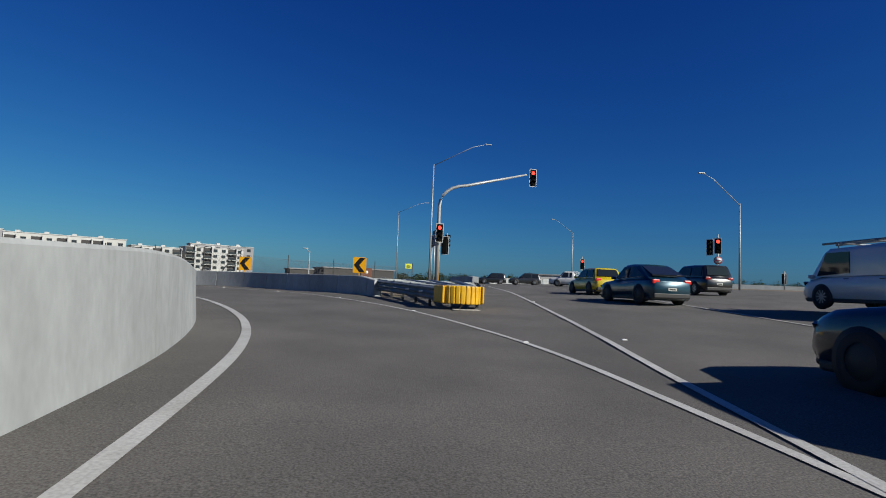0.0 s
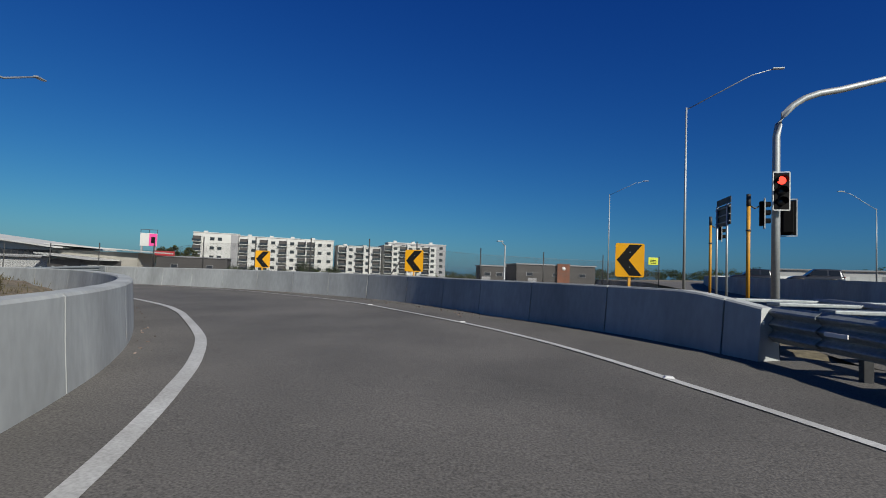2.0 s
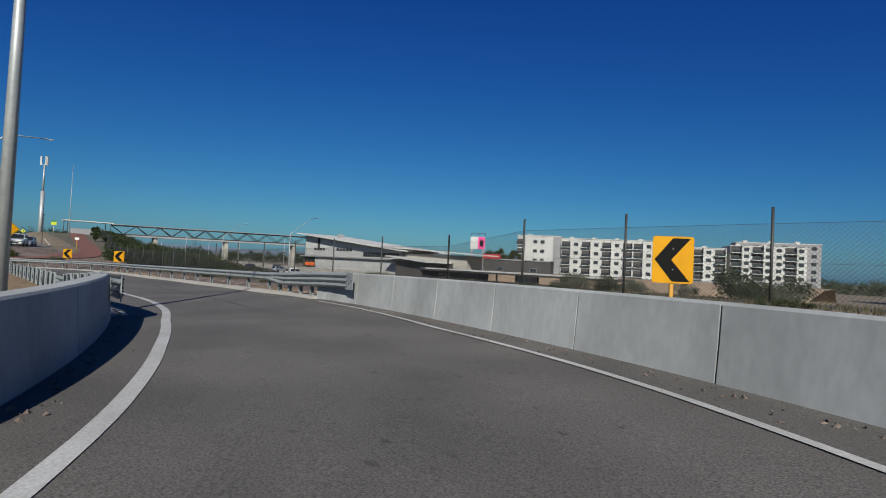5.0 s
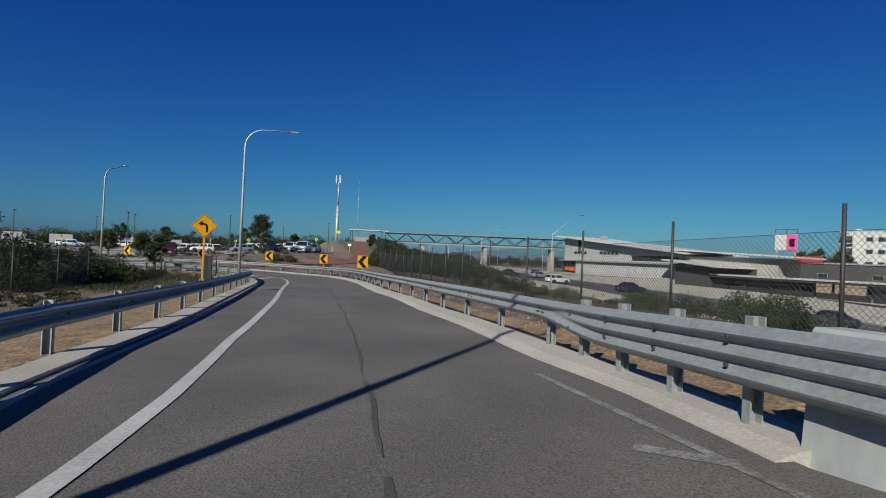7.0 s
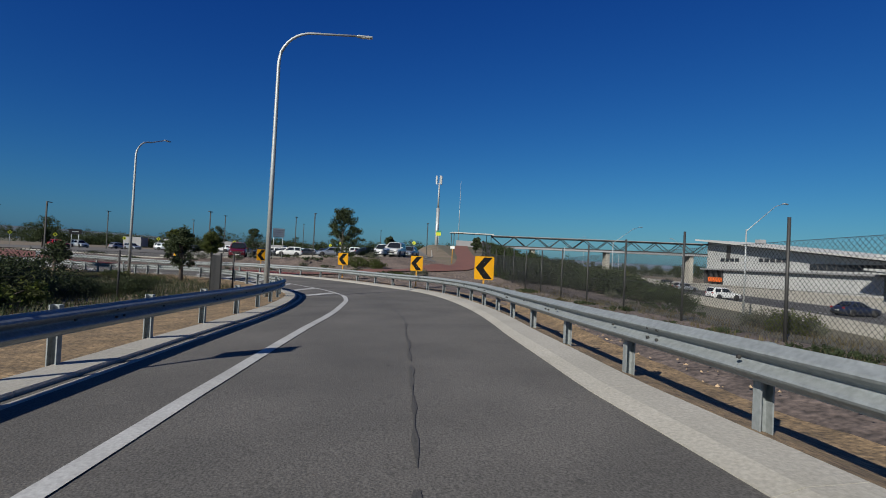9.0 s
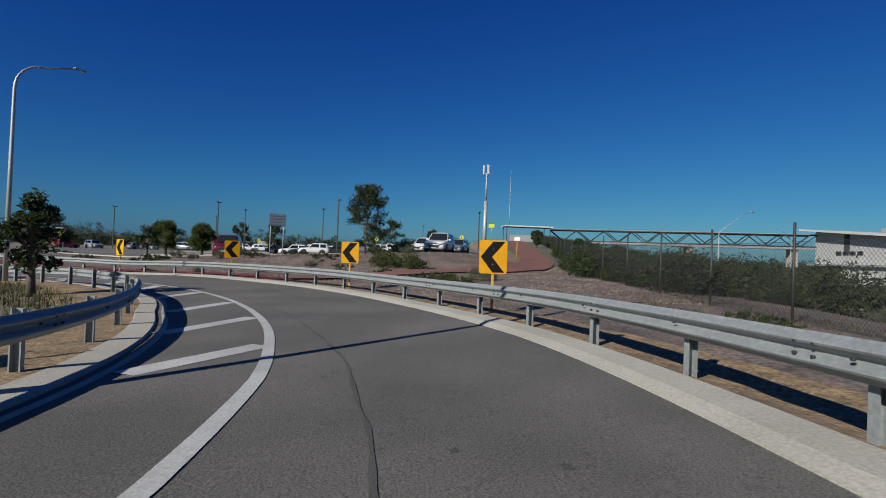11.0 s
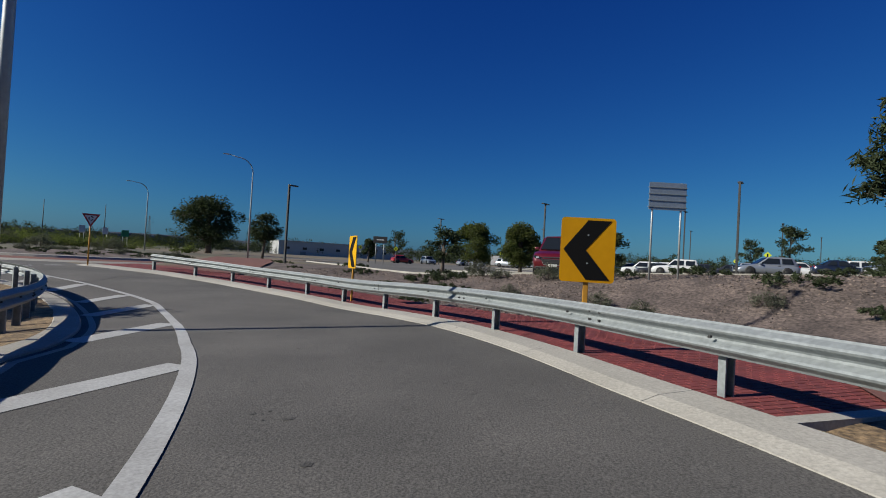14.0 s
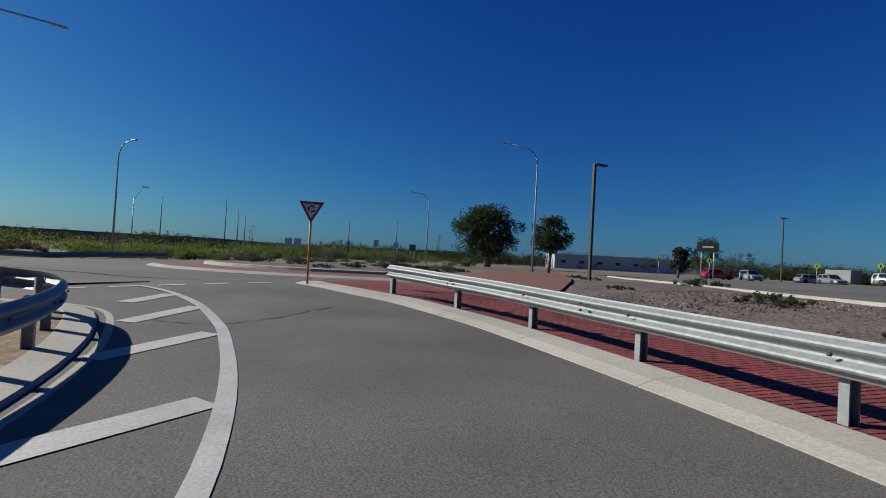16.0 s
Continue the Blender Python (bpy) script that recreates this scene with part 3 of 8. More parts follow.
# small pits and scuffs in the lane
rng = random.Random(31)
v, f = [], []
for k in range(230):
    s = rng.choice((rng.uniform(24, 46), rng.uniform(58, 118)))
    l = rng.gauss(-0.9 if s < 50 else -0.2, 0.9)
    if not -2.2 < l < 1.0:
        continue
    p = on(s, l)
    r = rng.uniform(0.012, 0.045)
    a0, n = rng.uniform(0, 6.28), 6
    i = len(v)
    for q in range(n):
        a = a0 + 6.283 * q / n
        rr = r * rng.uniform(0.5, 1.2)
        v.append((p.x + math.cos(a) * rr * 1.6, p.y + math.sin(a) * rr, p.z + 0.004))
    f.append(tuple(range(i, i + n)))
tagged(new("road_pits", mesh_of("road_pits", v, f, WEAR)), "small dark pits and scuffs in the asphalt", "road marks", kind="stuff")

# ---------------------------------------------------------------- concrete barriers, panel by panel
WALL_PROFILE = [(0, 0), (0.03, 0.02), (0.075, 0.55), (0.10, 0.97), (0.125, 1.0), (0.36, 1.0), (0.385, 0.97), (0.45, 0.0)]


def barrier(name, label, table, s0, s1, sign, height, panel, first=0.0):
    """Panels of a concrete wall whose road face stands on the table's line; sign 1: its body lies to the left."""
    root = thing(name, label, "barrier", kind="structure")
    s = s0
    while s < s1 - 0.3:
        e = min(s + (first if first and s == s0 else panel), s1)
        pts = [on(q, float(np.interp(q, *zip(*table)))) - Vector((0, 0, 0.06)) for q in np.linspace(s + 0.012, e - 0.012, 7)]
        fr = [(p, o * sign, float(np.interp(q, *zip(*height)))) for (p, o, u), q in zip(frames_along(pts), np.linspace(s, e, 7))]
        prof = WALL_PROFILE if sign > 0 else list(reversed(WALL_PROFILE))
        me = sweep("panel", fr, prof, BARRIER)
        me.shade_smooth()
        me.set_sharp_from_angle(angle=radians(14))
        part("panel", me, BARRIER, root)
        s = e
    return root


barrier("concrete_barrier", "smooth pale grey painted concrete barrier along the inside of the bend", LEFT_WALL, -10.5, 48.6, 1,
        [(-12, 1.44), (7, 1.44), (9, 1.38), (12, 1.17), (15.4, 1.12), (19, 1.02), (25, 0.98), (48, 0.97)], 3.6)
barrier("concrete_barrier", "pale grey painted concrete barrier with dark joints on the outside of the bend", RIGHT_WALL, 21.6, 52.7, -1,
        [(21.5, 0.8), (22.6, 0.97), (30, 0.96), (50, 0.96), (52.7, 0.96)], 2.0, 0.5)

# kerbs
KERB_PROFILE = [(0, -0.1), (0.0, 0.03), (0.025, 0.05), (0.43, 0.065), (0.45, 0.05), (0.45, -0.1)]
FLAT_PROFILE = [(0, -0.1), (0.0, 0.012), (0.10, 0.04), (0.20, 0.07), (0.62, 0.10), (0.66, 0.07), (0.66, -0.1)]


def kerb(label, run, sign, profile, length=2.6):
    root = thing("kerb", label, "kerb", kind="structure")
    run = resample(run, 0.65)
    k = max(1, round(length / 0.65))
    for i in range(0, len(run) - 1, k):
        seg = run[i:i + k + 1]
        if len(seg) < 2:
            continue
        seg[0] = seg[0] + (seg[1] - seg[0]).normalized() * 0.008
        fr = frames_along(run)[i:i + k + 1]
        fr = [(seg[j], fr[j][1] * sign, 1.0) for j in range(len(seg))]
        prof = profile if sign > 0 else list(reversed(profile))
        part("kerb_stone", sweep("kerb_stone", fr, prof, CONCRETE), CONCRETE, root)


kerb("pale concrete kerb in cast lengths beside the guardrail", left_kerb_run, 1, KERB_PROFILE)
gutter = stripe("gutter", [Vector((q.x, q.y, surface(q.x, q.y))) for q in shift(left_kerb_run, -0.17)], 0.11, "flush pale concrete gutter strip along the kerb", 0.004)
gutter.data.materials[0] = CONCRETE
kerb("broad pale concrete flush kerb below the guardrail", right_kerb_run, -1, FLAT_PROFILE)


def verge(name, run, a, b, material, label, da=0.09, db=0.06):
    """A strip of ground from a to b metres beside the run."""
    fr = frames_along(run)
    n = 5
    v, f = [], []
    for i, (p, o, u) in enumerate(fr):
        for k in range(n):
            q = p + o * (a + (b - a) * k / (n - 1))
            t = k / (n - 1)
            z = (p.z + da) * (1 - t) + (max(gz(q.x, q.y) + 0.02, p.z + db - 0.3) ) * t
            v.append((q.x, q.y, z + 0.03 * noise.noise((q.x * 1.5, q.y * 1.5, 1))))
    for i in range(len(fr) - 1):
        for k in range(n - 1):
            f.append((i * n + k, (i + 1) * n + k, (i + 1) * n + k + 1, i * n + k + 1) if a > b else (i * n + k, i * n + k + 1, (i + 1) * n + k + 1, (i + 1) * n + k))
    ob = new(name, mesh_of(name, v, f, material, True))
    return tagged(ob, label, "verge", kind="structure")


verge("sand_verge", left_kerb_run, 0.43, 2.6, SAND, "dry yellow sand strip behind the kerb", 0.055)
cut = next(i for i, p in enumerate(right_kerb_run) if nearest(p.x, p.y)[0] > 111)
verge("sand_verge", right_kerb_run[:cut + 1], -0.62, -2.1, SAND, "dry yellow sand strip behind the kerb")

# ---------------------------------------------------------------- guardrails
def w_profile(waves, pitch=0.079, depth=0.085):
    """Closed outline of a corrugated steel beam, (out, up) from its middle."""
    pts = []
    half = waves * pitch
    n = waves * 8
    for i in range(n + 1):
        v = -half + 2 * half * i / n
        pts.append((depth / 2 - depth / 2 * math.cos(2 * math.pi * (v + half) / (2 * half) * waves), v))
    inner = [(u - 0.006, v) for u, v in reversed(pts)]
    return pts + inner


CHANNEL = [(-0.045, -0.06), (0.045, -0.06), (0.045, -0.045), (-0.037, -0.053), (-0.037, 0.053), (0.045, 0.045), (0.045, 0.06), (-0.045, 0.06)]
POST_MESH = mesh_of("rail_post", [(u, v, z) for z in (-0.22, 0.78) for u, v in CHANNEL],
                    [(0, 1, 2, 3), (0, 3, 4, 7), (4, 5, 6, 7), (11, 10, 9, 8), (15, 12, 11, 8), (15, 14, 13, 12)][3:] + [(k, (k + 1) % 8, (k + 1) % 8 + 8, k + 8) for k in range(8)], GALV)
BOLT_MESH = mesh_of("bolt", *(lambda b: ([tuple(v.co) for v in b.verts], [tuple(v.index for v in f.verts) for f in b.faces]))((lambda b: (b.verts.index_update(), b)[1])(boxbm(0.03, 0.035, 0.03, bevel=0.008))), DARKSTEEL)


def guardrail(label, run, sign, spacing, top, waves=2, length=4.0, posts=True, rise=0.0):
    """A steel rail along the run; sign 1 when traffic is to the right of the run and posts stand on its left."""
    root = thing("guardrail", label, "guardrail")
    prof = w_profile(waves)
    h = waves * 0.079
    fine = resample(run, 0.4)
    k = round(length / 0.4)
    fr_all = frames_along(fine)
    for i in range(0, len(fine) - 1, k):
        seg = fr_all[i:i + k + 1]
        if len(seg) < 2:
            continue
        tip = [(p + Vector((0, 0, top - h)) - o * sign * 0.05 + Vector((0, 0, 0.002 * (i // k % 2))), o * -sign, 1.0) for p, o, u in seg]
        pr = prof if sign < 0 else list(reversed(prof))
        part("rail_beam", sweep("rail_beam", tip, pr, GALV, True, False), GALV, root)
        if waves == 2:
            p, o, u = fr_all[i]
            d = Vector((o.y, -o.x, 0))
            for q, z in ((-0.1, 0.052), (0.1, 0.052), (-0.1, -0.052), (0.1, -0.052)):
                m = Matrix.Translation(p - o * sign * 0.118 + d * q + Vector((0, 0, top - h + z))) @ Matrix.Rotation(math.atan2(o.y, o.x), 4, 'Z')
                part("splice_bolt", BOLT_MESH, DARKSTEEL, root, at=m)
    if posts:
        for p, o, u in frames_along(resample(run, spacing)):
            m = Matrix.Translation(p + o * sign * 0.09 + Vector((0, 0, rise + top - 0.80 + 0.0))) @ Matrix.Rotation(math.atan2(o.y, o.x) + math.pi / 2, 4, 'Z')
            part("post", POST_MESH, GALV, root, at=m)
            m2 = Matrix.Translation(p - o * sign * 0.135 + Vector((0, 0, top - h + 0.0))) @ Matrix.Rotation(math.atan2(o.y, o.x), 4, 'Z')
            part("bolt", BOLT_MESH, DARKSTEEL, root, at=m2)
    return root


def deep_rail(label, table, s0, s1, s2, s3, sign, top0, top1, spacing):
    """A three-wave rail from s0 that narrows between s2 and s3 to meet a two-wave rail; s1: where its posts begin."""
    root = thing("guardrail", label, "guardrail")
    ss = np.arange(s0, s3 + 0.01, 0.2)
    prof3, rows = w_profile(3), []
    ends = [(s0, s0 + (s2 - s0) / 2), (s0 + (s2 - s0) / 2, s2), (s2, s3 + 0.05)]
    for a, b in ends:
        verts, faces, n = [], [], len(prof3)
        sel = [q for q in ss if a - 0.01 <= q <= b + 0.11]
        for p, o, u in [frames_along(edge(table, s0, s3, 0.2))[int(round((q - s0) / 0.2))] for q in sel]:
            q = sel[len(verts) // n]
            w = ease(s2, s3, q)
            top = top0 + (top1 - top0) * ease(s0, s3, q)
            for x, z in prof3:
                low = (0.237 - z) / 0.474                     # 0 at the top edge, 1 at the foot
                depth = low * (0.474 * (1 - w) + 0.316 * w)
                keep = x * (1 - w) + w * (0.0425 - 0.0425 * math.cos(4 * math.pi * low) - (0.006 if x < 0 else 0))
                r = p - o * sign * (0.05 + keep)
                verts.append((r.x, r.y, p.z + top - depth))
        for i in range(len(sel) - 1):
            for k in range(n):
                g = (k + 1) % n
                f4 = (i * n + k, i * n + g, (i + 1) * n + g, (i + 1) * n + k)
                faces.append(f4 if sign < 0 else tuple(reversed(f4)))
        part("rail_beam", mesh_of("rail_beam", verts, faces, GALV), None, root)
    p, o, u = frames_along(edge(table, s0 - 0.2, s0 + 0.2, 0.2))[1]
    d = Vector((o.y, -o.x, 0))
    turn = Matrix.Rotation(math.atan2(o.y, o.x), 4, 'Z')
    shoe = part("end_shoe", boxbm(0.02, 0.5, 0.5, bevel=0.006), GALV, root, "flat bolted end plate", at=Matrix.Translation(p - o * sign * 0.1 + d * -0.1 + Vector((0, 0, top0 - 0.49))) @ turn)
    for q, z in ((-0.15, 0.1), (0.02, 0.17), (-0.15, 0.4), (0.02, 0.33), (0.15, 0.25)):
        part("bolt", BOLT_MESH, DARKSTEEL, shoe, at=Matrix.Translation((-0.02 * sign, q, z)))
    for q in np.arange(s1, s3 - 0.3, spacing):
        p, o, u = frames_along(edge(table, q - 0.2, q + 0.2, 0.2))[1]
        top = top0 + (top1 - top0) * ease(s0, s3, q)
        part("post", POST_MESH, GALV, root, at=Matrix.Translation(p + o * sign * 0.12 + Vector((0, 0, top - 0.72))) @ Matrix.Rotation(math.atan2(o.y, o.x) + math.pi / 2, 4, 'Z'))
        part("spacer", boxbm(0.12, 0.11, 0.36, bevel=0.01), GALV, root, at=Matrix.Translation(p + o * sign * 0.03 + Vector((0, 0, top - 0.42))) @ Matrix.Rotation(math.atan2(o.y, o.x) + math.pi / 2, 4, 'Z'))
        for z in (0.12, 0.34):
            part("bolt", BOLT_MESH, DARKSTEEL, root, at=Matrix.Translation(p - o * sign * 0.13 + Vector((0, 0, top - z))) @ Matrix.Rotation(math.atan2(o.y, o.x), 4, 'Z'))
    return root


# inside rail: starts as a deep beam on the end of the wall, then runs on round the nose of the bend
table_lr = [(48, 2.86), (51, 3.25), (54, 3.6), (57, 3.9), (64, 3.98), (75, 3.98), (80, 3.9), (86, 3.8), (92, 3.75), (98, 3.72), (101, 3.66), (104, 3.5), (108, 3.5), (112, 3.55), (116, 3.65)]
left_rail = edge(table_lr, 55.0, 116)
nose_rail = left_rail[-1:] + smooth_run([(-85.8, 19.1), (-87.35, 15.9), (-88.6, 12.7), (-89.2, 10.2), (-89.3, 8.2), (-88.9, 6.4), (-87.8, 5.3), (-86.2, 5.2), (-83.8, 6.6), (-80.6, 9.4), (-76.8, 13.4), (-72, 18.4)])[1:]
guardrail("galvanised steel guardrail on posts along the inside verge", left_rail, 1, 2.4, 0.75, rise=0.05)
guardrail("galvanised guardrail on closely set posts round the bend's nose", nose_rail, 1, 1.25, 0.75, rise=-0.04)
deep_rail("deep three-wave steel rail bolted to the barrier end", table_lr, 47.8, 49.2, 53.0, 55.0, 1, 0.90, 0.75, 1.0)
right_rail = edge([(57.5, -3.0), (60, -2.95), (64, -2.85), (69, -2.85), (75, -2.78), (80, -2.9), (85, -3.3), (90, -3.65), (94, -3.85), (100, -4.0), (106, -4.05), (110, -3.92), (112.4, -3.8), (115, -3.85), (118, -4.02), (120, -4.0), (122.2, -3.86), (124.2, -3.66), (125.5, -3.48), (127.2, -3.3), (128.8, -3.17), (130.3, -3.03), (131.4, -2.85), (132.7, -2.6), (134.3, -2.1)], 57.3, 133.3)
guardrail("galvanised steel guardrail on posts along the outside of the bend", right_rail, -1, 2.4, 0.78)
deep_rail("deep three-wave steel rail bolted to the end of the concrete barrier", [(50.0, -2.98), (52.8, -2.93), (57.5, -3.0), (60, -2.95)], 50.2, 53.2, 55.2, 57.4, -1, 0.91, 0.78, 1.0)
# a second rail beyond the nose, along the other carriageway
guardrail("galvanised guardrail beyond the roundabout", [Vector((x, y, gz(x, y))) for x, y in [(-64, -12.5), (-76, -14.5), (-84, -19), (-90, -27)]], 1, 2.4, 0.78)

# ---------------------------------------------------------------- signs, lamps and signals
def poly_mesh(name, pts, thick, material):
    """A flat outline (x, z) given a thickness along y."""
    n = len(pts)
    v = [(x, -thick / 2, z) for x, z in pts] + [(x, thick / 2, z) for x, z in pts]
    f = [tuple(range(n)), tuple(reversed(range(n, 2 * n)))] + [(i, i + n, (i + 1) % n + n, (i + 1) % n) for i in range(n)]
    return mesh_of(name, v, f, material)


def rounded(w, h, r, n=4):
    pts = []
    for cx, cz, a0 in ((w / 2 - r, h / 2 - r, 0), (-w / 2 + r, h / 2 - r, 90), (-w / 2 + r, -h / 2 + r, 180), (w / 2 - r, -h / 2 + r, 270)):
        for k in range(n + 1):
            a = radians(a0 + 90 * k / n)
            pts.append((cx + r * math.cos(a), cz + r * math.sin(a)))
    return list(reversed(pts))


def facing(x, y, tx, ty):
    """Rotation about z so that the local -y side looks at (tx, ty)."""
    return math.atan2(ty - y, tx - x) + math.pi / 2


BRIGHT = mat("sign_bright_yellow", (0.525, 0.284, 0.00284), 0.6, other=(0.483, 0.256, 0.00284), scale=0.7, fine=8, amount=0.08, spec=0.15)
CHEV = [(-0.335, 0.0), (-0.01, 0.415), (0.315, 0.415), (-0.03, 0.0), (0.315, -0.415), (-0.01, -0.415)]


def chevron_sign(x, y, ztop, foot, target, plate=None, size=1.0, label="orange-yellow chevron board with black arrow on yellow post"):
    root = thing("chevron_sign", label, "road sign", "chevron signs", at=Matrix.Translation((x, y, foot)) @ Matrix.Rotation(facing(x, y, *target), 4, 'Z'))
    h = ztop - foot
    part("post", boxbm(0.07, 0.05, h - 0.06, y=0.045, bevel=0.006), YPOST, root)
    p = part("plate", poly_mesh("plate", rounded(0.75 * size, 0.9 * size, 0.05), 0.012, plate or YELLOW), None, root, at=Matrix.Translation((0, 0, h - 0.45 * size)))
    part("arrow", poly_mesh("arrow", [(a * size, b * size) for a, b in CHEV], 0.004, BLACK), None, p, "black chevron arrow", at=Matrix.Translation((0, -0.009, 0)))
    for dz in (0.2, -0.2):
        part("bolt", boxbm(0.022, 0.012, 0.022, y=-0.012, z=dz, bevel=0.004), GALV, p)
    for dz in (0.25, -0.25):
        part("bracket", boxbm(0.5, 0.03, 0.05, y=0.012, z=dz), GALV, p)
    return root


for (x, y, zt, foot, tx, ty, plate, size) in (
        (-1.63, 30.58, 2.77, 0.9, 0.5, 14.0, None, 1.0), (-9.55, 36.56, 2.72, 1.0, -4.5, 19.0, None, 1.0), (-19.3, 40.62, 2.66, 1.0, -8.0, 26.0, None, 1.0),
        (-66.1, 40.2, 1.64, -0.1, -46, 37.5, None, 1.0), (-76.45, 37.85, 1.56, -0.2, -66, 36, None, 0.95), (-84.4, 32.73, 1.54, -0.25, -77, 32, None, 0.96),
        (-90.95, 25.24, 1.5, -0.4, -83.6, 29.4, None, 1.02), (-94.92, 16.78, 1.37, -0.55, -88.4, 13.0, BRIGHT, 1.06)):
    chevron_sign(x, y, zt, foot, (tx, ty), plate, size)

# curve warning sign: a diamond with a bent arrow
def bent_arrow():
    pts = [(0.16, -0.30), (0.16, -0.02), (0.10, 0.08), (-0.02, 0.14), (-0.10, 0.15), (-0.10, 0.23), (-0.30, 0.10), (-0.10, -0.03), (-0.10, 0.05), (-0.03, 0.04), (0.04, -0.01), (0.06, -0.06), (0.06, -0.30)]
    return pts


x, y = -50.4, 32.15
ws = thing("warning_sign", "yellow diamond bend-ahead sign with black arrow on yellow post", "road sign", at=Matrix.Translation((x, y, gz(x, y))) @ Matrix.Rotation(facing(x, y, -30, 36), 4, 'Z'))
h = 3.2 - gz(x, y)
part("post", boxbm(0.075, 0.05, h - 0.2, y=0.05, bevel=0.006), YPOST, ws)
dia = part("plate", poly_mesh("plate", [(0.49 * math.sin(a), 0.49 * math.cos(a)) for a in (0, math.pi / 2, math.pi, 3 * math.pi / 2)], 0.012, YELLOW), None, ws, at=Matrix.Translation((0, 0, h - 0.57)))
part("arrow", poly_mesh("arrow", [(a * 0.79, b * 0.79) for a, b in bent_arrow()], 0.004, BLACK), None, dia, "black bent arrow", at=Matrix.Translation((0, -0.009, 0)))
edge_pts = [(0.46 * math.sin(a), 0.46 * math.cos(a)) for a in (0, math.pi / 2, math.pi, 3 * math.pi / 2)]
ring = bmesh.new()
for k in range(4):
    (ax, az), (bx, bz) = edge_pts[k], edge_pts[(k + 1) % 4]
    L = math.hypot(bx - ax, bz - az)
    box(ring, L, 0.003, 0.014, m=Matrix.Translation(((ax + bx) / 2, -0.008, (az + bz) / 2)) @ Matrix.Rotation(-math.atan2(bz - az, bx - ax), 4, 'Y') @ Matrix.Translation((0, 0, -0.007)))
part("border", ring, BLACK, dia)

# roundabout give-way sign: a red-rimmed triangle with a ring of arrows
x, y = -93.93, 1.75
gw = thing("give_way_sign", "red and white roundabout give-way triangle on brown post", "road sign", at=Matrix.Translation((x, y, -0.28)) @ Matrix.Rotation(facing(x, y, -90.5, 17), 4, 'Z'))
part("post", tube("post", [(0, 0.04, -0.1), (0, 0.04, 2.1)], 0.03, YPOST), None, gw)
tri = part("plate", poly_mesh("plate", [(-0.345, 0.27), (0.345, 0.27), (0.0, -0.33)], 0.012, SIGN_RED), None, gw, at=Matrix.Translation((0, 0, 2.0)))
part("panel", poly_mesh("panel", [(-0.235, 0.2), (0.235, 0.2), (0.0, -0.205)], 0.003, SIGN_WHITE), None, tri, "white inner panel", at=Matrix.Translation((0, -0.0085, 0)))
for k in range(3):
    a0 = k * 120 + 20
    arc = [(0.1 * math.cos(radians(a0 + q)), 0.1 * math.sin(radians(a0 + q)) + 0.065) for q in range(0, 81, 16)] + [(0.062 * math.cos(radians(a0 + q)), 0.062 * math.sin(radians(a0 + q)) + 0.065) for q in range(80, -1, -16)]
    part("arrow", poly_mesh("arrow", arc, 0.003, BLACK), None, tri, at=Matrix.Translation((0, -0.0115, 0)))


# street lamps: a tapered pole that bends over into an arm
def bent_lamp(x, y, tipx, tipy, tipz, label, radius=0.09, bend=1.3, rake=0.0):
    base = gz(x, y)
    root = thing("street_lamp", label, "street lamp", "street lamps", at=Matrix.Translation((x, y, base)))
    dx, dy, H = tipx - x, tipy - y, tipz - base
    L = math.hypot(dx, dy)
    ux, uy = dx / L, dy / L
    pts, rad = [(0, 0, 0), (0, 0, H * 0.5), (0, 0, H - rake - bend - 0.1)], [radius, radius * 0.8, radius * 0.62]
    for a in range(10, 91, 10):
        t = radians(a)
        r = bend * (1 - math.cos(t))
        pts.append((ux * r, uy * r, H - rake - bend - 0.1 + bend * math.sin(t)))
        rad.append(radius * (0.62 - 0.2 * a / 90))
    pts.append((dx - ux * 0.45, dy - uy * 0.45, H + 0.0))
    rad.append(radius * 0.36)
    part("pole", tube("pole", pts, rad, POLE, 10), None, root)
    part("base_plate", boxbm(0.34, 0.34, 0.03, bevel=0.008), GALV, root)
    head = boxbm(0.62, 0.2, 0.07, bevel=0.025)
    hd = part("lamp_head", head, POLE, root, "grey slim luminaire", at=Matrix.Translation((dx - ux * 0.3, dy - uy * 0.3, H - 0.05)) @ Matrix.Rotation(math.atan2(uy, ux), 4, 'Z'))
    part("diffuser", boxbm(0.4, 0.15, 0.012, z=-0.013), SIGN_WHITE, hd)
    return root


bent_lamp(-26.3, 31.0, -27.3, 34.5, 10.1, "tall galvanised lamp pole bent over the slip road", 0.11, rake=0.65)
bent_lamp(-67.05, 31.75, -67.3, 35.35, 10.3, "tall galvanised lamp pole bent over the slip road", 0.11)
bent_lamp(-86.5, 16.9, -89.5, 18.0, 9.75, "tall galvanised lamp pole behind the guardrail nose", 0.11, rake=0.4)
bent_lamp(-114.5, -16.0, -112.3, -17.6, 9.75, "grey lamp pole bent over the car-park path", 0.09, bend=1.4, rake=0.12)
bent_lamp(-118.3, -43.4, -115.6, -43.5, 8.8, "grey lamp pole beyond the roundabout", 0.09)
bent_lamp(-86.1, -31.3, -87.4, -29.4, 8.4, "grey lamp pole beyond the roundabout", 0.09)
bent_lamp(-80.5, -10.2, -85.7, -12.1, 10.0, "galvanised lamp pole beside the roundabout entry", 0.1, bend=1.8)
FAR_LAMP = (-85.4, -58.3, -1.1, -0.1, 7.7)


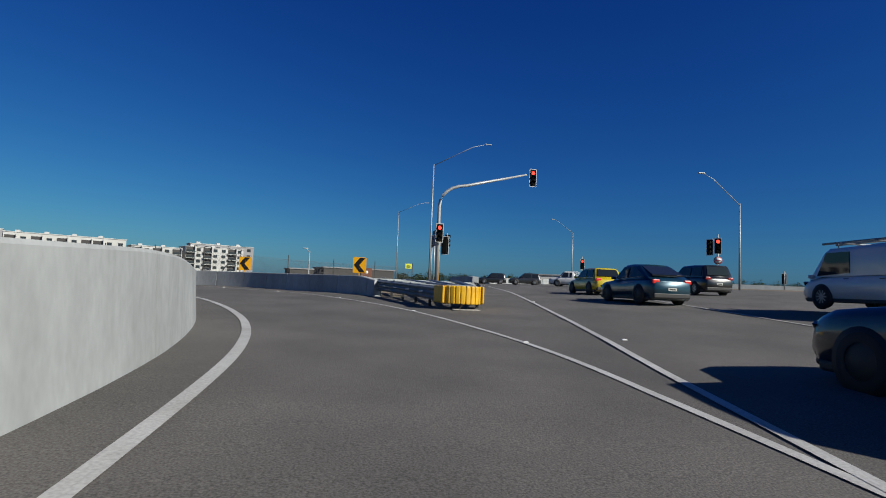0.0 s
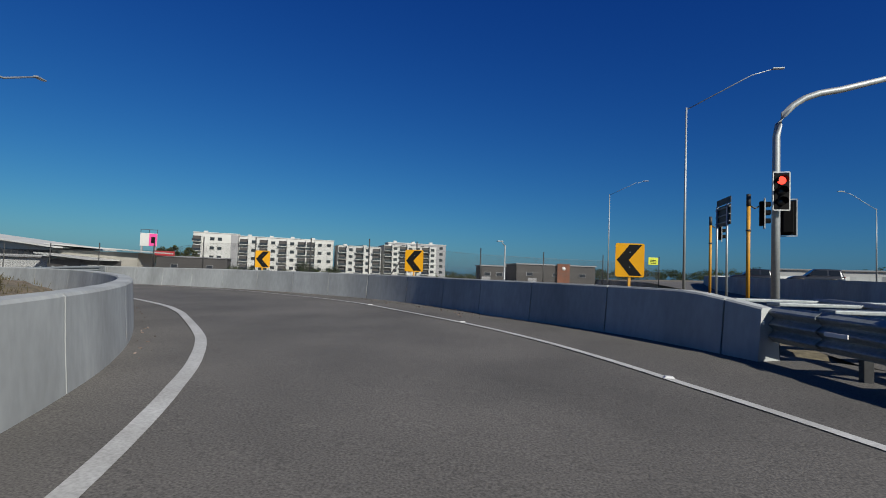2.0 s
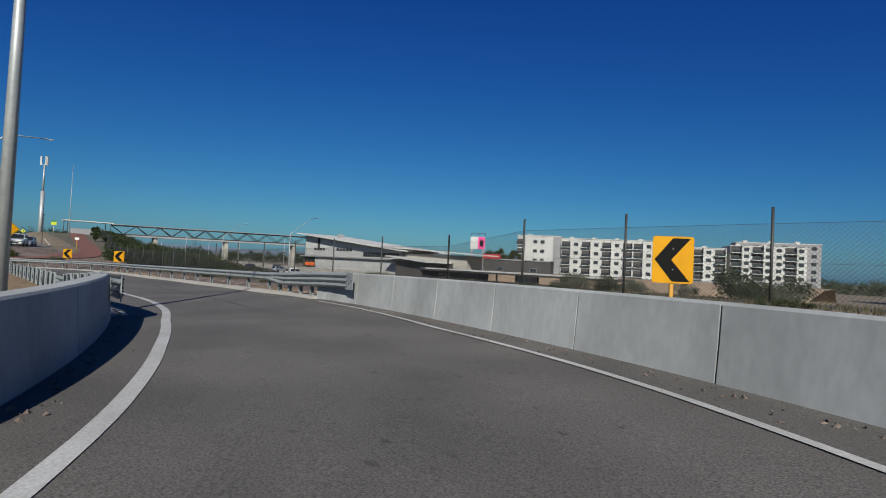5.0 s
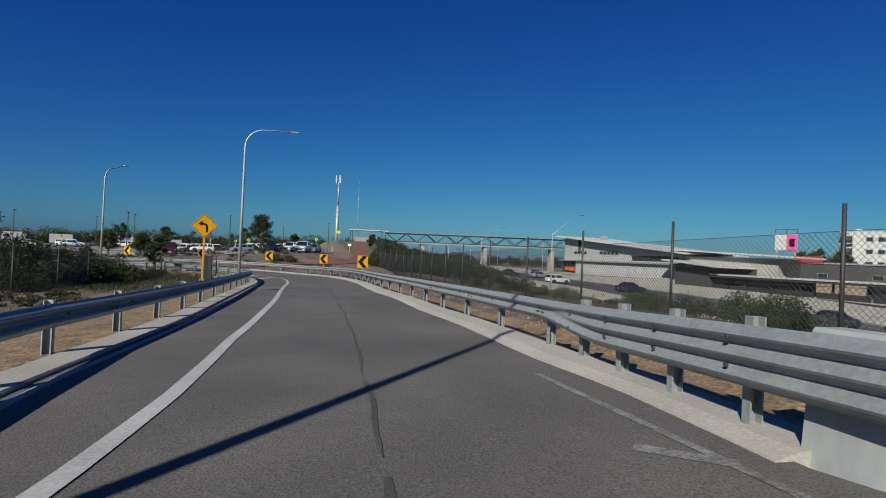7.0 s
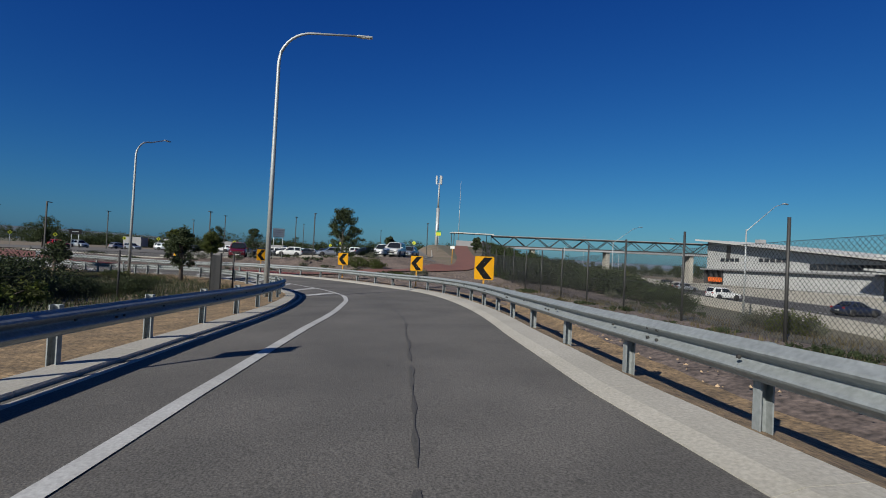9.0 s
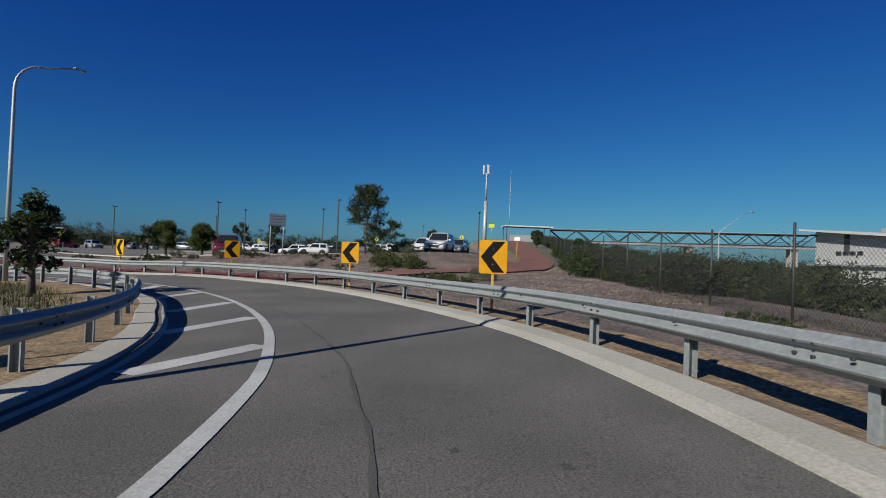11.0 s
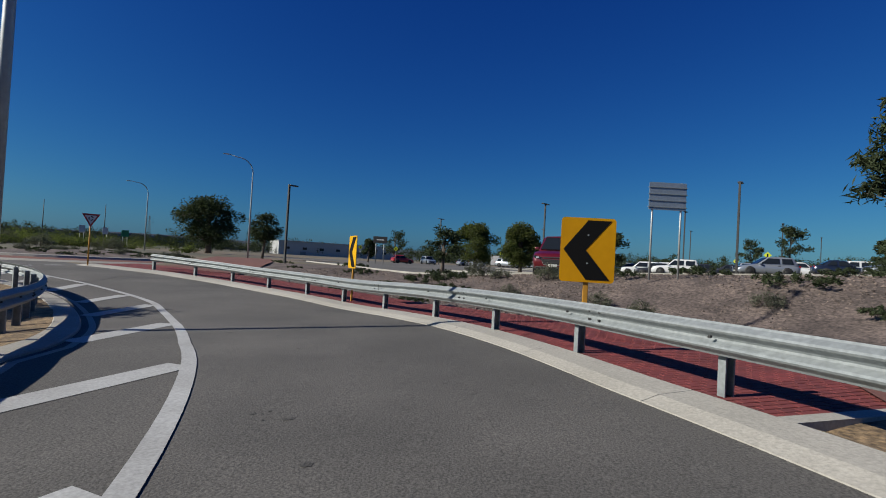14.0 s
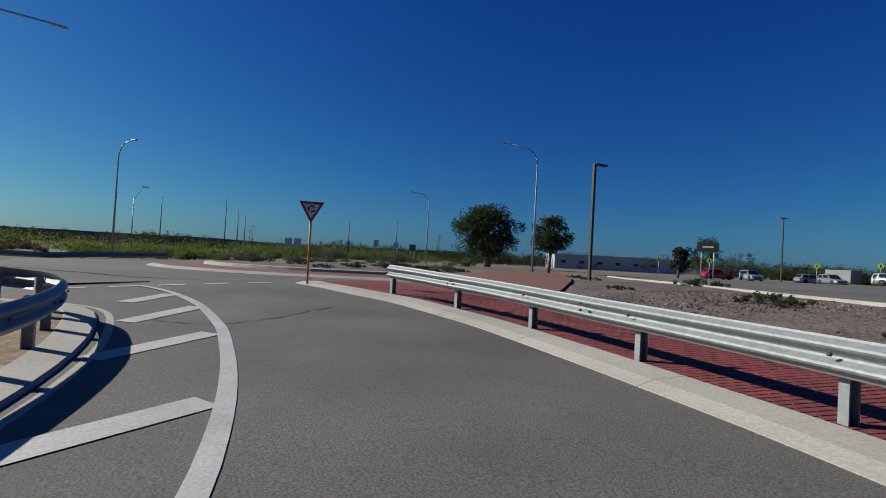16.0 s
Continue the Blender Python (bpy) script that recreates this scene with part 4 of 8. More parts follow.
def arm_lamp(x, y, foot, ztop, ax, ay, az, label, r=0.1):
    """A straight pole with a thin raked arm."""
    root = thing("street_lamp", label, "street lamp", "street lamps", at=Matrix.Translation((x, y, foot)))
    part("pole", tube("pole", [(0, 0, 0), (0, 0, ztop - foot)], [r, r * 0.6], POLE, 8), None, root)
    part("arm", tube("arm", [(0, 0, ztop - foot - 0.15), (ax * 0.75, ay * 0.75, ztop - foot + az * 0.85), (ax, ay, ztop - foot + az)], [r * 0.4, r * 0.35, r * 0.3], POLE, 6), None, root)
    part("lamp_head", boxbm(0.75, 0.26, 0.1, bevel=0.03), POLE, root, at=Matrix.Translation((ax * 1.05, ay * 1.05, ztop - foot + az - 0.03)) @ Matrix.Rotation(math.atan2(ay, ax), 4, 'Z'))
    return root


bx, by, bdx, bdy, btop = FAR_LAMP
arm_lamp(bx, by, gz(bx, by), btop - 1.6, bdx, bdy, 1.5, "thin lamp pole with raked arm beyond the roundabout", 0.08)
# slim masts along the road past the roundabout
for x, y, top in ((-87.7, -83.0, 8.6), (-97.7, -83.5, 9.6), (-99.7, -83.0, 7.6), (-101.0, -84.0, 6.6), (-119.0, -80.0, 7.6), (-127.0, -76.0, 7.6)):
    mast = thing("mast", "distant slim dark steel mast", "mast", "distant masts", at=Matrix.Translation((x, y, gz(x, y))))
    part("pole", tube("pole", [(0, 0, 0), (0, 0, (top - gz(x, y)) * 0.5), (0, 0, top - gz(x, y))], [0.1, 0.08, 0.05], DARKSTEEL, 8), None, mast)
    part("base_plate", boxbm(0.5, 0.5, 0.05, bevel=0.01), GALV, mast)
arm_lamp(4.4, 56.6, upper_road(56), 14.5, 5.7, 0.2, 2.6, "tall thin lamp pole with raked arm on the bridge")
arm_lamp(33, 46.7, upper(33, 46.7), 10.3, -3.9, -0.3, 2.6, "tall thin lamp pole with raked arm on the bridge")
arm_lamp(33.2, 93, upper(33, 93), 12.0, -3.6, 0.2, 2.2, "tall thin lamp pole far along the bridge")
arm_lamp(1.5, 100, upper_road(100), 15.0, 5.0, 0.2, 2.0, "tall thin lamp pole far along the bridge")
arm_lamp(-10.9, 74.5, -4, 5.3, -0.5, -0.4, 0.35, "grey lamp pole beyond the fence", 0.12)


# traffic signals
def signal_head(parent, at, lit=True):
    head = part("signal_head", boxbm(0.44, 0.04, 1.16, z=-0.58, bevel=0.015), BLACK, parent, "black three-lamp signal with white rim", at=at)
    rim = bmesh.new()
    for sx, sz, px, pz in ((0.03, 1.24, -0.235, 0), (0.03, 1.24, 0.235, 0), (0.5, 0.03, 0, 0.61), (0.5, 0.03, 0, -0.61)):
        box(rim, sx, 0.03, sz, x=px, z=pz - sz / 2)
    part("rim", rim, SIGN_WHITE, head)
    part("case", boxbm(0.3, 0.16, 1.0, y=0.1, z=-0.5, bevel=0.02), BLACK, head)
    for k, z in enumerate((0.34, 0.0, -0.34)):
        r = 0.13
        m = tube("lens", [(0, -0.02, z), (0, -0.035, z)], [r, r * 0.9], LENS_RED if lit and k == 0 else LENS_OFF, 16)
        part("lens", m, None, head, "glowing red lens" if lit and k == 0 else "")
        arc = []
        v, f = [], []
        n = 10
        for i in range(n + 1):
            a = radians(-20 + 220 * i / n)
            for yy, rr in ((-0.02, 0.15), (-0.22, 0.145)):
                v.append((rr * math.cos(a), yy, z + rr * math.sin(a)))
        for i in range(n):
            f.append((2 * i, 2 * i + 1, 2 * i + 3, 2 * i + 2))
        part("visor", mesh_of("visor", v, f, BLACK), None, head)
    return head


mast = thing("traffic_signal", "grey mast-arm traffic signal showing red over the road", "traffic light", at=Matrix.Translation((3.2, 34.8, upper_road(35))))
zb = upper_road(35)
pts = [(0, 0, 0), (0, 0, 4.0), (0, 0, 5.7)] + [(1.7 * (1 - math.cos(radians(a))), 0.15 * (1 - math.cos(radians(a))), 5.7 + 1.45 * math.sin(radians(a))) for a in range(15, 76, 15)] + [(1.9, 0.2, 7.22), (6.1, 0.85, 8.35)]
part("mast", tube("mast", pts, [0.13, 0.12, 0.11] + [0.105] * 6 + [0.06], POLE, 10), None, mast)
signal_head(mast, Matrix.Translation((6.55, 0.85, 8.15)))
signal_head(mast, Matrix.Translation((0.05, -0.32, 3.85)))
signal_head(mast, Matrix.Translation((0.55, 0.55, 3.1)) @ Matrix.Rotation(radians(160), 4, 'Z'), False)


def post_signal(x, y, zc, label, turn=0.0, lit=True, two=False):
    foot = upper(x, y) + 0.02
    root = thing("traffic_signal", label, "traffic light", "post signals", at=Matrix.Translation((x, y, foot)) @ Matrix.Rotation(radians(turn), 4, 'Z'))
    part("post", tube("post", [(0, 0.1, 0), (0, 0.1, zc - foot + 0.9)], 0.06, POLE, 8), None, root)
    signal_head(root, Matrix.Translation((0.0, -0.1, zc - foot)), lit)
    if two:
        signal_head(root, Matrix.Translation((-0.55, -0.05, zc - foot - 0.1)) @ Matrix.Rotation(radians(-25), 4, 'Z'), False)
        disc = part("disc_sign", tube("disc_sign", [(0, -0.12, zc - foot - 1.1), (0, -0.14, zc - foot - 1.1)], 0.3, SIGN_WHITE, 16), None, root, "white round no-turn disc")
        part("ring", tube("ring", [(0, -0.141, zc - foot - 1.1), (0, -0.146, zc - foot - 1.1)], [0.3, 0.3], SIGN_RED, 16), None, disc)
        part("face", tube("face", [(0, -0.147, zc - foot - 1.1), (0, -0.151, zc - foot - 1.1)], 0.23, SIGN_WHITE, 16), None, disc)
        part("slash", boxbm(0.4, 0.006, 0.05, y=-0.156, z=zc - foot - 1.125), SIGN_RED, disc)
    return root


post_signal(24.8, 37.6, 5.2, "grey post with two signal heads and a no-turn disc", -30, True, True)
post_signal(21.9, 58.0, 4.4, "distant grey post signal showing red", -15)
post_signal(44.7, 55.6, 3.7, "distant dark post signal with its back turned", 150, False)
for x, y, zt, zh in ((4.4, 48.9, 5.65, 4.82), (3.75, 39.6, 5.5, 4.72)):
    foot = upper_road(y)
    root = thing("traffic_signal", "yellow post signal with its head turned to the cross road", "traffic light", "post signals", at=Matrix.Translation((x, y, foot)))
    post = part("post", tube("post", [(0, 0, 0), (0, 0, zt - foot - 0.5)], 0.075, YPOST, 10), None, root)
    part("cap", tube("cap", [(0, 0, zt - foot - 0.5), (0, 0, zt - foot)], 0.085, DARKSTEEL, 10), None, post)
    part("collar", tube("collar", [(0, 0, zh - foot - 0.75), (0, 0, zh - foot - 0.68)], 0.1, DARKSTEEL, 10), None, post)
    signal_head(root, Matrix.Translation((0.62, 0.12, zh - foot)) @ Matrix.Rotation(radians(78), 4, 'Z'), False)
    part("bracket", tube("bracket", [(0, 0, zh - foot + 0.35), (0.25, 0.05, zh - foot + 0.2), (0.45, 0.1, zh - foot + 0.32)], 0.03, DARKSTEEL, 6), None, root)
pan = thing("direction_sign", "grey back of a tall direction board on two posts", "road sign", at=Matrix.Translation((3.58, 43.0, upper_road(43))) @ Matrix.Rotation(radians(94), 4, 'Z'))
for q in (-0.7, 0.7):
    part("post", tube("post", [(q, 0, 0), (q, 0, 4.5)], 0.05, POLE, 8), None, pan)
part("board", boxbm(1.9, 0.04, 0.95, y=-0.07, z=3.5, bevel=0.01), DARKSTEEL, pan)
part("top_board", boxbm(1.9, 0.04, 0.3, y=-0.07, z=4.5, bevel=0.01), DARKSTEEL, pan)
for w in (3.62, 3.95, 4.3):
    part("channel", boxbm(1.95, 0.05, 0.05, y=-0.025, z=w), GALV, pan)
note = thing("fence_notice", "lime-yellow notice plate with dark bars on the fence end", "sign", at=Matrix.Translation((2.05, 54.72, 2.95)) @ Matrix.Rotation(radians(24), 4, 'Z'))
part("plate", boxbm(0.72, 0.02, 0.5, y=-0.06, bevel=0.004), mat("lime_sign", (0.391, 0.426, 0.0142), 0.5), note)
for w, h in ((0.44, 0.28), (0.5, 0.18), (0.4, 0.08)):
    part("text_bar", boxbm(w, 0.004, 0.05, y=-0.073, z=h), BLACK, note)

# raised road markers
MARKER = mesh_of("marker", [(-.06, -.05, 0), (.06, -.05, 0), (.06, .05, 0), (-.06, .05, 0), (-.04, -.03, .02), (.04, -.03, .02), (.04, .03, .02), (-.04, .03, .02)],
                 [(0, 1, 5, 4), (1, 2, 6, 5), (2, 3, 7, 6), (3, 0, 4, 7), (4, 5, 6, 7)], SIGN_WHITE)
for s in (-1.5, 9.2, 15.7, 21.2, 26.3, 31.6):
    p = on(s, float(np.interp(s, *zip(*RIGHT_LINE))) - 0.02, 0.014)
    m = tagged(new("road_marker", MARKER), "small white raised road marker on the edge line", "road marker", "road markers")
    m.matrix_world = Matrix.Translation(p)
for x, y in ((4.75, 10.2), (6.2, 22.0), (10.6, 8.5)):
    m = tagged(new("road_marker", MARKER), "small white raised road marker on the lane line", "road marker", "road markers")
    m.matrix_world = Matrix.Translation((x, y, upper(x, y) + 0.034))

# ---------------------------------------------------------------- crash cushion where ramp and bridge road part
def cushion():
    root = thing("crash_cushion", "bullnose crash cushion of steel rails with ribbed yellow plastic nose", "crash cushion")
    nose = [Vector((2.95, 17.25, 0)), Vector((1.85, 17.7, 0))]
    Lp = [Vector((1.72, 17.9, 0)), Vector((0.95, 20.2, 0)), Vector((0.1, 22.6, 0)), Vector((-0.75, 24.7, 0))]
    Rp = [Vector((3.12, 17.5, 0)), Vector((3.55, 20.2, 0)), Vector((3.95, 23.0, 0)), Vector((4.3, 26.5, 0))]
    prof = w_profile(3, 0.08, 0.09)
    for run, sg in ((Lp, -1), (Rp, 1)):
        pts = [p + Vector((0, 0, upper(p.x, p.y) + 0.53)) for p in resample(run, 0.45)]
        fr = frames_along(pts)
        k = 4
        for i in range(0, len(pts) - 1, k):
            seg = [(p + o * (-sg) * 0.035 * (i // k % 2), o * -sg, 1.0) for p, o, u in fr[i:i + k + 2]]
            if len(seg) > 1:
                part("rail_beam", sweep("rail_beam", seg, prof if sg > 0 else list(reversed(prof)), GALV), None, root)
        for p, o, u in fr[2::3]:
            if (p - pts[0]).length > 0.7:
                part("leg", boxbm(0.1, 0.12, 0.62, z=-0.53, bevel=0.006), DARKSTEEL, root, at=Matrix.Translation(p + o * sg * 0.1))
    # cross frames and a raked top of steel slats between the two sides
    for k in range(9):
        t = k / 8
        a = Lp[0].lerp(Lp[-1], t) + Vector((0.08, 0, 0))
        b = Rp[0].lerp(Rp[-1], t) - Vector((0.08, 0, 0))
        z = upper((a.x + b.x) / 2, (a.y + b.y) / 2) + 0.735 + 0.012 * (k % 2)
        d = b - a
        m = Matrix.Translation(((a.x + b.x) / 2, (a.y + b.y) / 2, z)) @ Matrix.Rotation(math.atan2(d.y, d.x), 4, 'Z')
        part("cross_beam", boxbm(d.length, 0.26, 0.05, bevel=0.012), GALV, root, at=m)
    for q in (0.3, 0.55, 0.8):
        a, b = Lp[0].lerp(Rp[0], q), Lp[-1].lerp(Rp[-1], q)
        pts = [a.lerp(b, t / 8) for t in range(9)]
        pts = [p + Vector((0, 0, upper(p.x, p.y) + 0.80)) for p in pts]
        part("top_beam", sweep("top_beam", frames_along(pts), [(-0.14, 0), (-0.10, 0.035), (-0.04, 0.0), (0.04, 0.0), (0.10, 0.035), (0.14, 0), (0.14, -0.02), (-0.14, -0.02)], GALV), None, root)
    for k in range(5):
        t = 0.15 + 0.18 * k
        p = Lp[0].lerp(Lp[-1], t) + Vector((-0.16, -0.05, 0))
        part("slot_plate", boxbm(0.02, 0.34, 0.05, bevel=0.006), SIGN_WHITE, root, at=Matrix.Translation((p.x, p.y, upper(p.x, p.y) + 0.52)) @ Matrix.Rotation(radians(17), 4, 'Z'))
    # yellow nose: a ribbed half-round shell
    c = Vector((2.48, 17.75, upper(2.5, 17.6) + 0.22))
    n = 15
    for k in range(3, n):
        a = radians(172 + 196 * k / (n - 1))
        out = Vector((math.cos(a), math.sin(a), 0))
        p = c + Vector((out.x * 0.70, out.y * 0.55, 0))
        rib = part("nose_rib", boxbm(0.165, 0.10, 0.60, bevel=0.035), YPLASTIC, root, at=Matrix.Translation(p) @ Matrix.Rotation(a + math.pi / 2, 4, 'Z'))
    part("nose_shell", boxbm(1.22, 0.75, 0.5, z=0.05, bevel=0.1), YPLASTIC, root, "yellow moulded plastic", at=Matrix.Translation(c + Vector((0, 0.12, 0))))
    part("nose_lid", boxbm(1.0, 0.6, 0.05, z=0.58, bevel=0.02), GALV, root, at=Matrix.Translation(c + Vector((0, 0.1, 0))))
    for sx, run in ((-1, Lp), (1, Rp)):
        p, q = (run[0], c + Vector((-0.60, -0.30, 0))) if sx < 0 else (run[0], run[0].lerp(run[1], 0.3))
        q.z = 0.0
        d = q - p
        m = Matrix.Translation(((p.x + q.x) / 2 + sx * 0.07, (p.y + q.y) / 2, upper(p.x, p.y) + 0.28)) @ Matrix.Rotation(math.atan2(d.y, d.x), 4, 'Z')
        part("side_shell", boxbm(d.length + 0.25, 0.09, 0.58, z=-0.05, bevel=0.04), YPLASTIC, root, at=m)
    part("foot_plate", boxbm(0.9, 0.5, 0.03, bevel=0.008), CONCRETE, root, at=Matrix.Translation((2.6, 17.3, (upper(2.5, 17.3) + 0.03) + 0.008)))
    part("strut", tube("strut", [(2.4, 17.4, (upper(2.5, 17.3) + 0.03)), (2.6, 17.7, (upper(2.5, 17.3) + 0.03) + 0.3)], 0.04, GALV, 6), None, root)


cushion()

# ---------------------------------------------------------------- plants
def leaf_cloud(rng, clumps, leaves, size, spread_r, stretch=1.0):
    """Small bent leaves scattered round clump centres: vertices and faces."""
    v, f = [], []
    for c, r in clumps:
        for k in range(leaves):
            d = Vector((rng.gauss(0, 1), rng.gauss(0, 1), rng.gauss(0, 0.8)))
            d.normalize()
            p = Vector(c) + d * r * spread_r * (rng.random() ** 0.45)
            a = Vector((rng.gauss(0, 1), rng.gauss(0, 1), rng.gauss(0, 0.6) - 0.25 * (stretch - 1))).normalized()
            b = a.cross(Vector((rng.gauss(0, 1), rng.gauss(0, 1), rng.gauss(0, 1)))).normalized()
            s = size * rng.uniform(0.6, 1.3)
            i = len(v)
            n = a.cross(b) * s * 0.18
            v += [p - a * s * stretch * 0.5, p + b * s * 0.32 + n, p + a * s * stretch * 0.5, p - b * s * 0.32 + n]
            f.append((i, i + 1, i + 2, i + 3))
    return v, f


def tree(name, label, x, y, height, crown_r, seed, leaf=LEAF, trunk_r=0.12, bare=0.35, leaves=85, clumps_n=46, size=0.16, stretch=1.8, z=None, tight=1.0):
    rng = random.Random(seed)
    base = gz(x, y) - 0.05 if z is None else z
    root = thing(name, label, "tree", "trees", at=Matrix.Translation((x, y, base)))
    v, f = [], []

    def add(points, radii):
        a, b = tube_data(points, radii, 6)
        o = len(v)
        v.extend(a)
        f.extend(tuple(i + o for i in q) for q in b)

    lean = Vector((rng.uniform(-0.06, 0.06), rng.uniform(-0.06, 0.06), 0))
    trunk = [Vector((0, 0, 0)) + lean * height * t + Vector((0, 0, height * 0.78 * t)) for t in (0, 0.3, 0.6, 1.0)]
    add(trunk, [trunk_r * 1.3, trunk_r, trunk_r * 0.7, trunk_r * 0.25])
    clumps = []
    for k in range(clumps_n):
        t = bare + (1 - bare) * rng.random() ** 0.8
        a = rng.uniform(0, 2 * math.pi)
        width = crown_r * math.sin(math.pi * min(0.97, (t - bare) / (1.02 - bare) * 0.82 + 0.13)) ** 0.7
        r = width * rng.uniform(0.35, 1.0)
        c = Vector((math.cos(a) * r, math.sin(a) * r, height * t)) + lean * height * t
        clumps.append((c, crown_r * tight * rng.uniform(0.20, 0.38)))
        if k % 3 == 0:
            s = Vector((0, 0, max(height * 0.2, height * (t - 0.22)))) + lean * height * t
            add([s, s.lerp(c, 0.55) + Vector((0, 0, 0.05 * height)), c], [trunk_r * 0.42, trunk_r * 0.28, trunk_r * 0.08])
    part("trunk", mesh_of("trunk", v, f, BARK, True), None, root)
    lv, lf = leaf_cloud(rng, clumps, leaves, size, 1.0, stretch)
    part("crown", mesh_of("crown", lv, lf, leaf), None, root)
    return root


def shrub_mesh(seed, r, h, leaf, n=26, leaves=60, size=0.07, stretch=1.5):
    rng = random.Random(seed)
    v, f = [], []
    clumps = []
    for k in range(n):
        a, q = rng.uniform(0, 2 * math.pi), rng.random() ** 0.6
        c = Vector((math.cos(a) * r * q * 0.85, math.sin(a) * r * q * 0.85, h * (0.18 + 0.72 * rng.random() * (1 - 0.55 * q * q))))
        clumps.append((c, min(r, h) * rng.uniform(0.22, 0.42)))
        if k % 2 == 0:
            a_, b_ = tube_data([(c.x * 0.12, c.y * 0.12, -0.05), tuple(c * 0.6), tuple(c)], [0.015, 0.01, 0.004], 4)
            o = len(v)
            v += a_
            f += [tuple(i + o for i in q_) for q_ in b_]
    stems = len(f)
    lv, lf = leaf_cloud(rng, clumps, leaves, size, 1.0, stretch)
    o = len(v)
    me = mesh_of("shrub", v + lv, f + [tuple(i + o for i in q) for q in lf], [BARK, leaf])
    me.polygons.foreach_set("material_index", [0] * stems + [1] * len(lf))
    return me


SHRUBS = {
    "green": [shrub_mesh(11, 0.9, 0.8, LEAF_LIGHT), shrub_mesh(12, 1.1, 0.7, LEAF_LIGHT)],
    "low": [shrub_mesh(21, 1.2, 0.32, LEAF, size=0.06), shrub_mesh(22, 1.3, 0.36, LEAF, size=0.06)],
    "sage": [shrub_mesh(31, 0.8, 0.75, LEAF_SAGE, size=0.06), shrub_mesh(32, 0.7, 0.9, LEAF_SAGE, size=0.06)],
    "dark": [shrub_mesh(41, 1.5, 1.9, LEAF, n=44, leaves=70, size=0.10), shrub_mesh(42, 1.7, 1.6, LEAF, n=44, leaves=70, size=0.10)],
    "straw": [shrub_mesh(51, 0.5, 0.5, STRAW, n=14, leaves=40, size=0.05, stretch=4.0)],
}
SHRUB_LABEL = {"green": "rounded yellow-green shrub on the mulch bed", "low": "low spreading dark green ground-cover shrub", "sage": "silvery sage-grey shrub on the mulch bed",
               "dark": "tall dense dark green shrub beside the fence", "straw": "dry straw-coloured weed tuft"}


def shrub(kind, x, y, scale=1.0, turn=0.0, z=None, sz=1.0):
    me = SHRUBS[kind][int(abs(x * 7 + y * 3)) % len(SHRUBS[kind])]
    ob = tagged(new("shrub" if kind != "straw" else "weed_tuft", me), SHRUB_LABEL[kind], "shrub" if kind != "straw" else "weed", kind + " shrubs")
    ob.matrix_world = Matrix.Translation((x, y, (gz(x, y) if z is None else z) - 0.04)) @ Matrix.Rotation(turn or x * 1.7 + y, 4, 'Z') @ Matrix.Diagonal((scale, scale, scale * sz, 1))
    return ob



def scrub(name, label, category, plants):
    """Many shrubs that nobody could count, as one mesh."""
    mats, vs, fs, idx, n = [], [], [], [], 0
    for kind, x, y, scale in plants:
        me = SHRUBS[kind][int(abs(x * 7 + y * 3)) % len(SHRUBS[kind])]
        slot = []
        for m in me.materials:
            if m not in mats:
                mats.append(m)
            slot.append(mats.index(m))
        m = Matrix.Translation((x, y, gz(x, y) - 0.04)) @ Matrix.Rotation(x * 1.7 + y, 4, 'Z') @ Matrix.Diagonal((scale, scale, scale, 1))
        vs += [m @ u.co for u in me.vertices]
        for p in me.polygons:
            fs.append(tuple(k + n for k in p.vertices))
            idx.append(slot[p.material_index])
        n = len(vs)
    me = mesh_of(name, vs, fs, mats)
    me.polygons.foreach_set("material_index", idx)
    tagged(new(name, me), label, category, kind="stuff")


# mulch bed between the slip road and the car park
for kind, x, y, sc in (
        ("green", -97.2, 33.8, 1.7), ("green", -98.3, 32.7, 1.4), ("low", -89.2, 35.2, 1.0), ("low", -90.6, 36.2, 0.9), ("low", -87.2, 36.3, 0.9), ("low", -88.2, 34.6, 0.8), ("sage", -88.8, 38.4, 1.0), ("green", -87.6, 37.2, 0.75), ("green", -88.4, 36.6, 0.6),
        ("sage", -100.2, 27.0, 0.6), ("sage", -98.6, 24.2, 0.6), ("low", -102.0, 27.6, 1.1), ("low", -104.2, 29.0, 0.9), ("sage", -103.3, 33.6, 0.9), ("dark", -106.2, 33.0, 0.75), ("dark", -108.4, 30.6, 0.6),
        ("sage", -99.3, 22.7, 0.6), ("low", -103.0, 22.0, 1.0), ("sage", -102.8, 19.6, 0.8), ("low", -101.0, 16.2, 0.9), ("low", -102.7, 13.8, 1.0), ("sage", -103.4, 17.2, 0.6),
        ("low", -101.9, 12.2, 0.5), ("low", -104.4, 2.9, 0.5), ("low", -104.6, 13.6, 1.0), ("low", -103.6, 14.6, 0.8), ("sage", -104.3, 15.6, 0.9), ("low", -112.0, 0.2, 1.05), ("low", -104.6, 8.0, 0.9), ("low", -98.4, 12.4, 0.5), ("green", -104.4, 19.0, 0.6),
        ("low", -109.8, -4.5, 0.6), ("low", -111.5, -7.6, 0.6), ("sage", -95.0, 30.2, 0.7), ("sage", -93.2, 38.4, 0.6), ("sage", -97.0, 20.6, 0.5), ("low", -97.6, 17.0, 0.6), ("sage", -100.4, 19.2, 0.55), ("low", -99.2, 29.6, 0.8), ("low", -94.2, 33.0, 0.7), ("sage", -104.8, 20.6, 0.75), ("low", -104.9, 24.6, 1.1)):
    shrub(kind, x, y, sc)
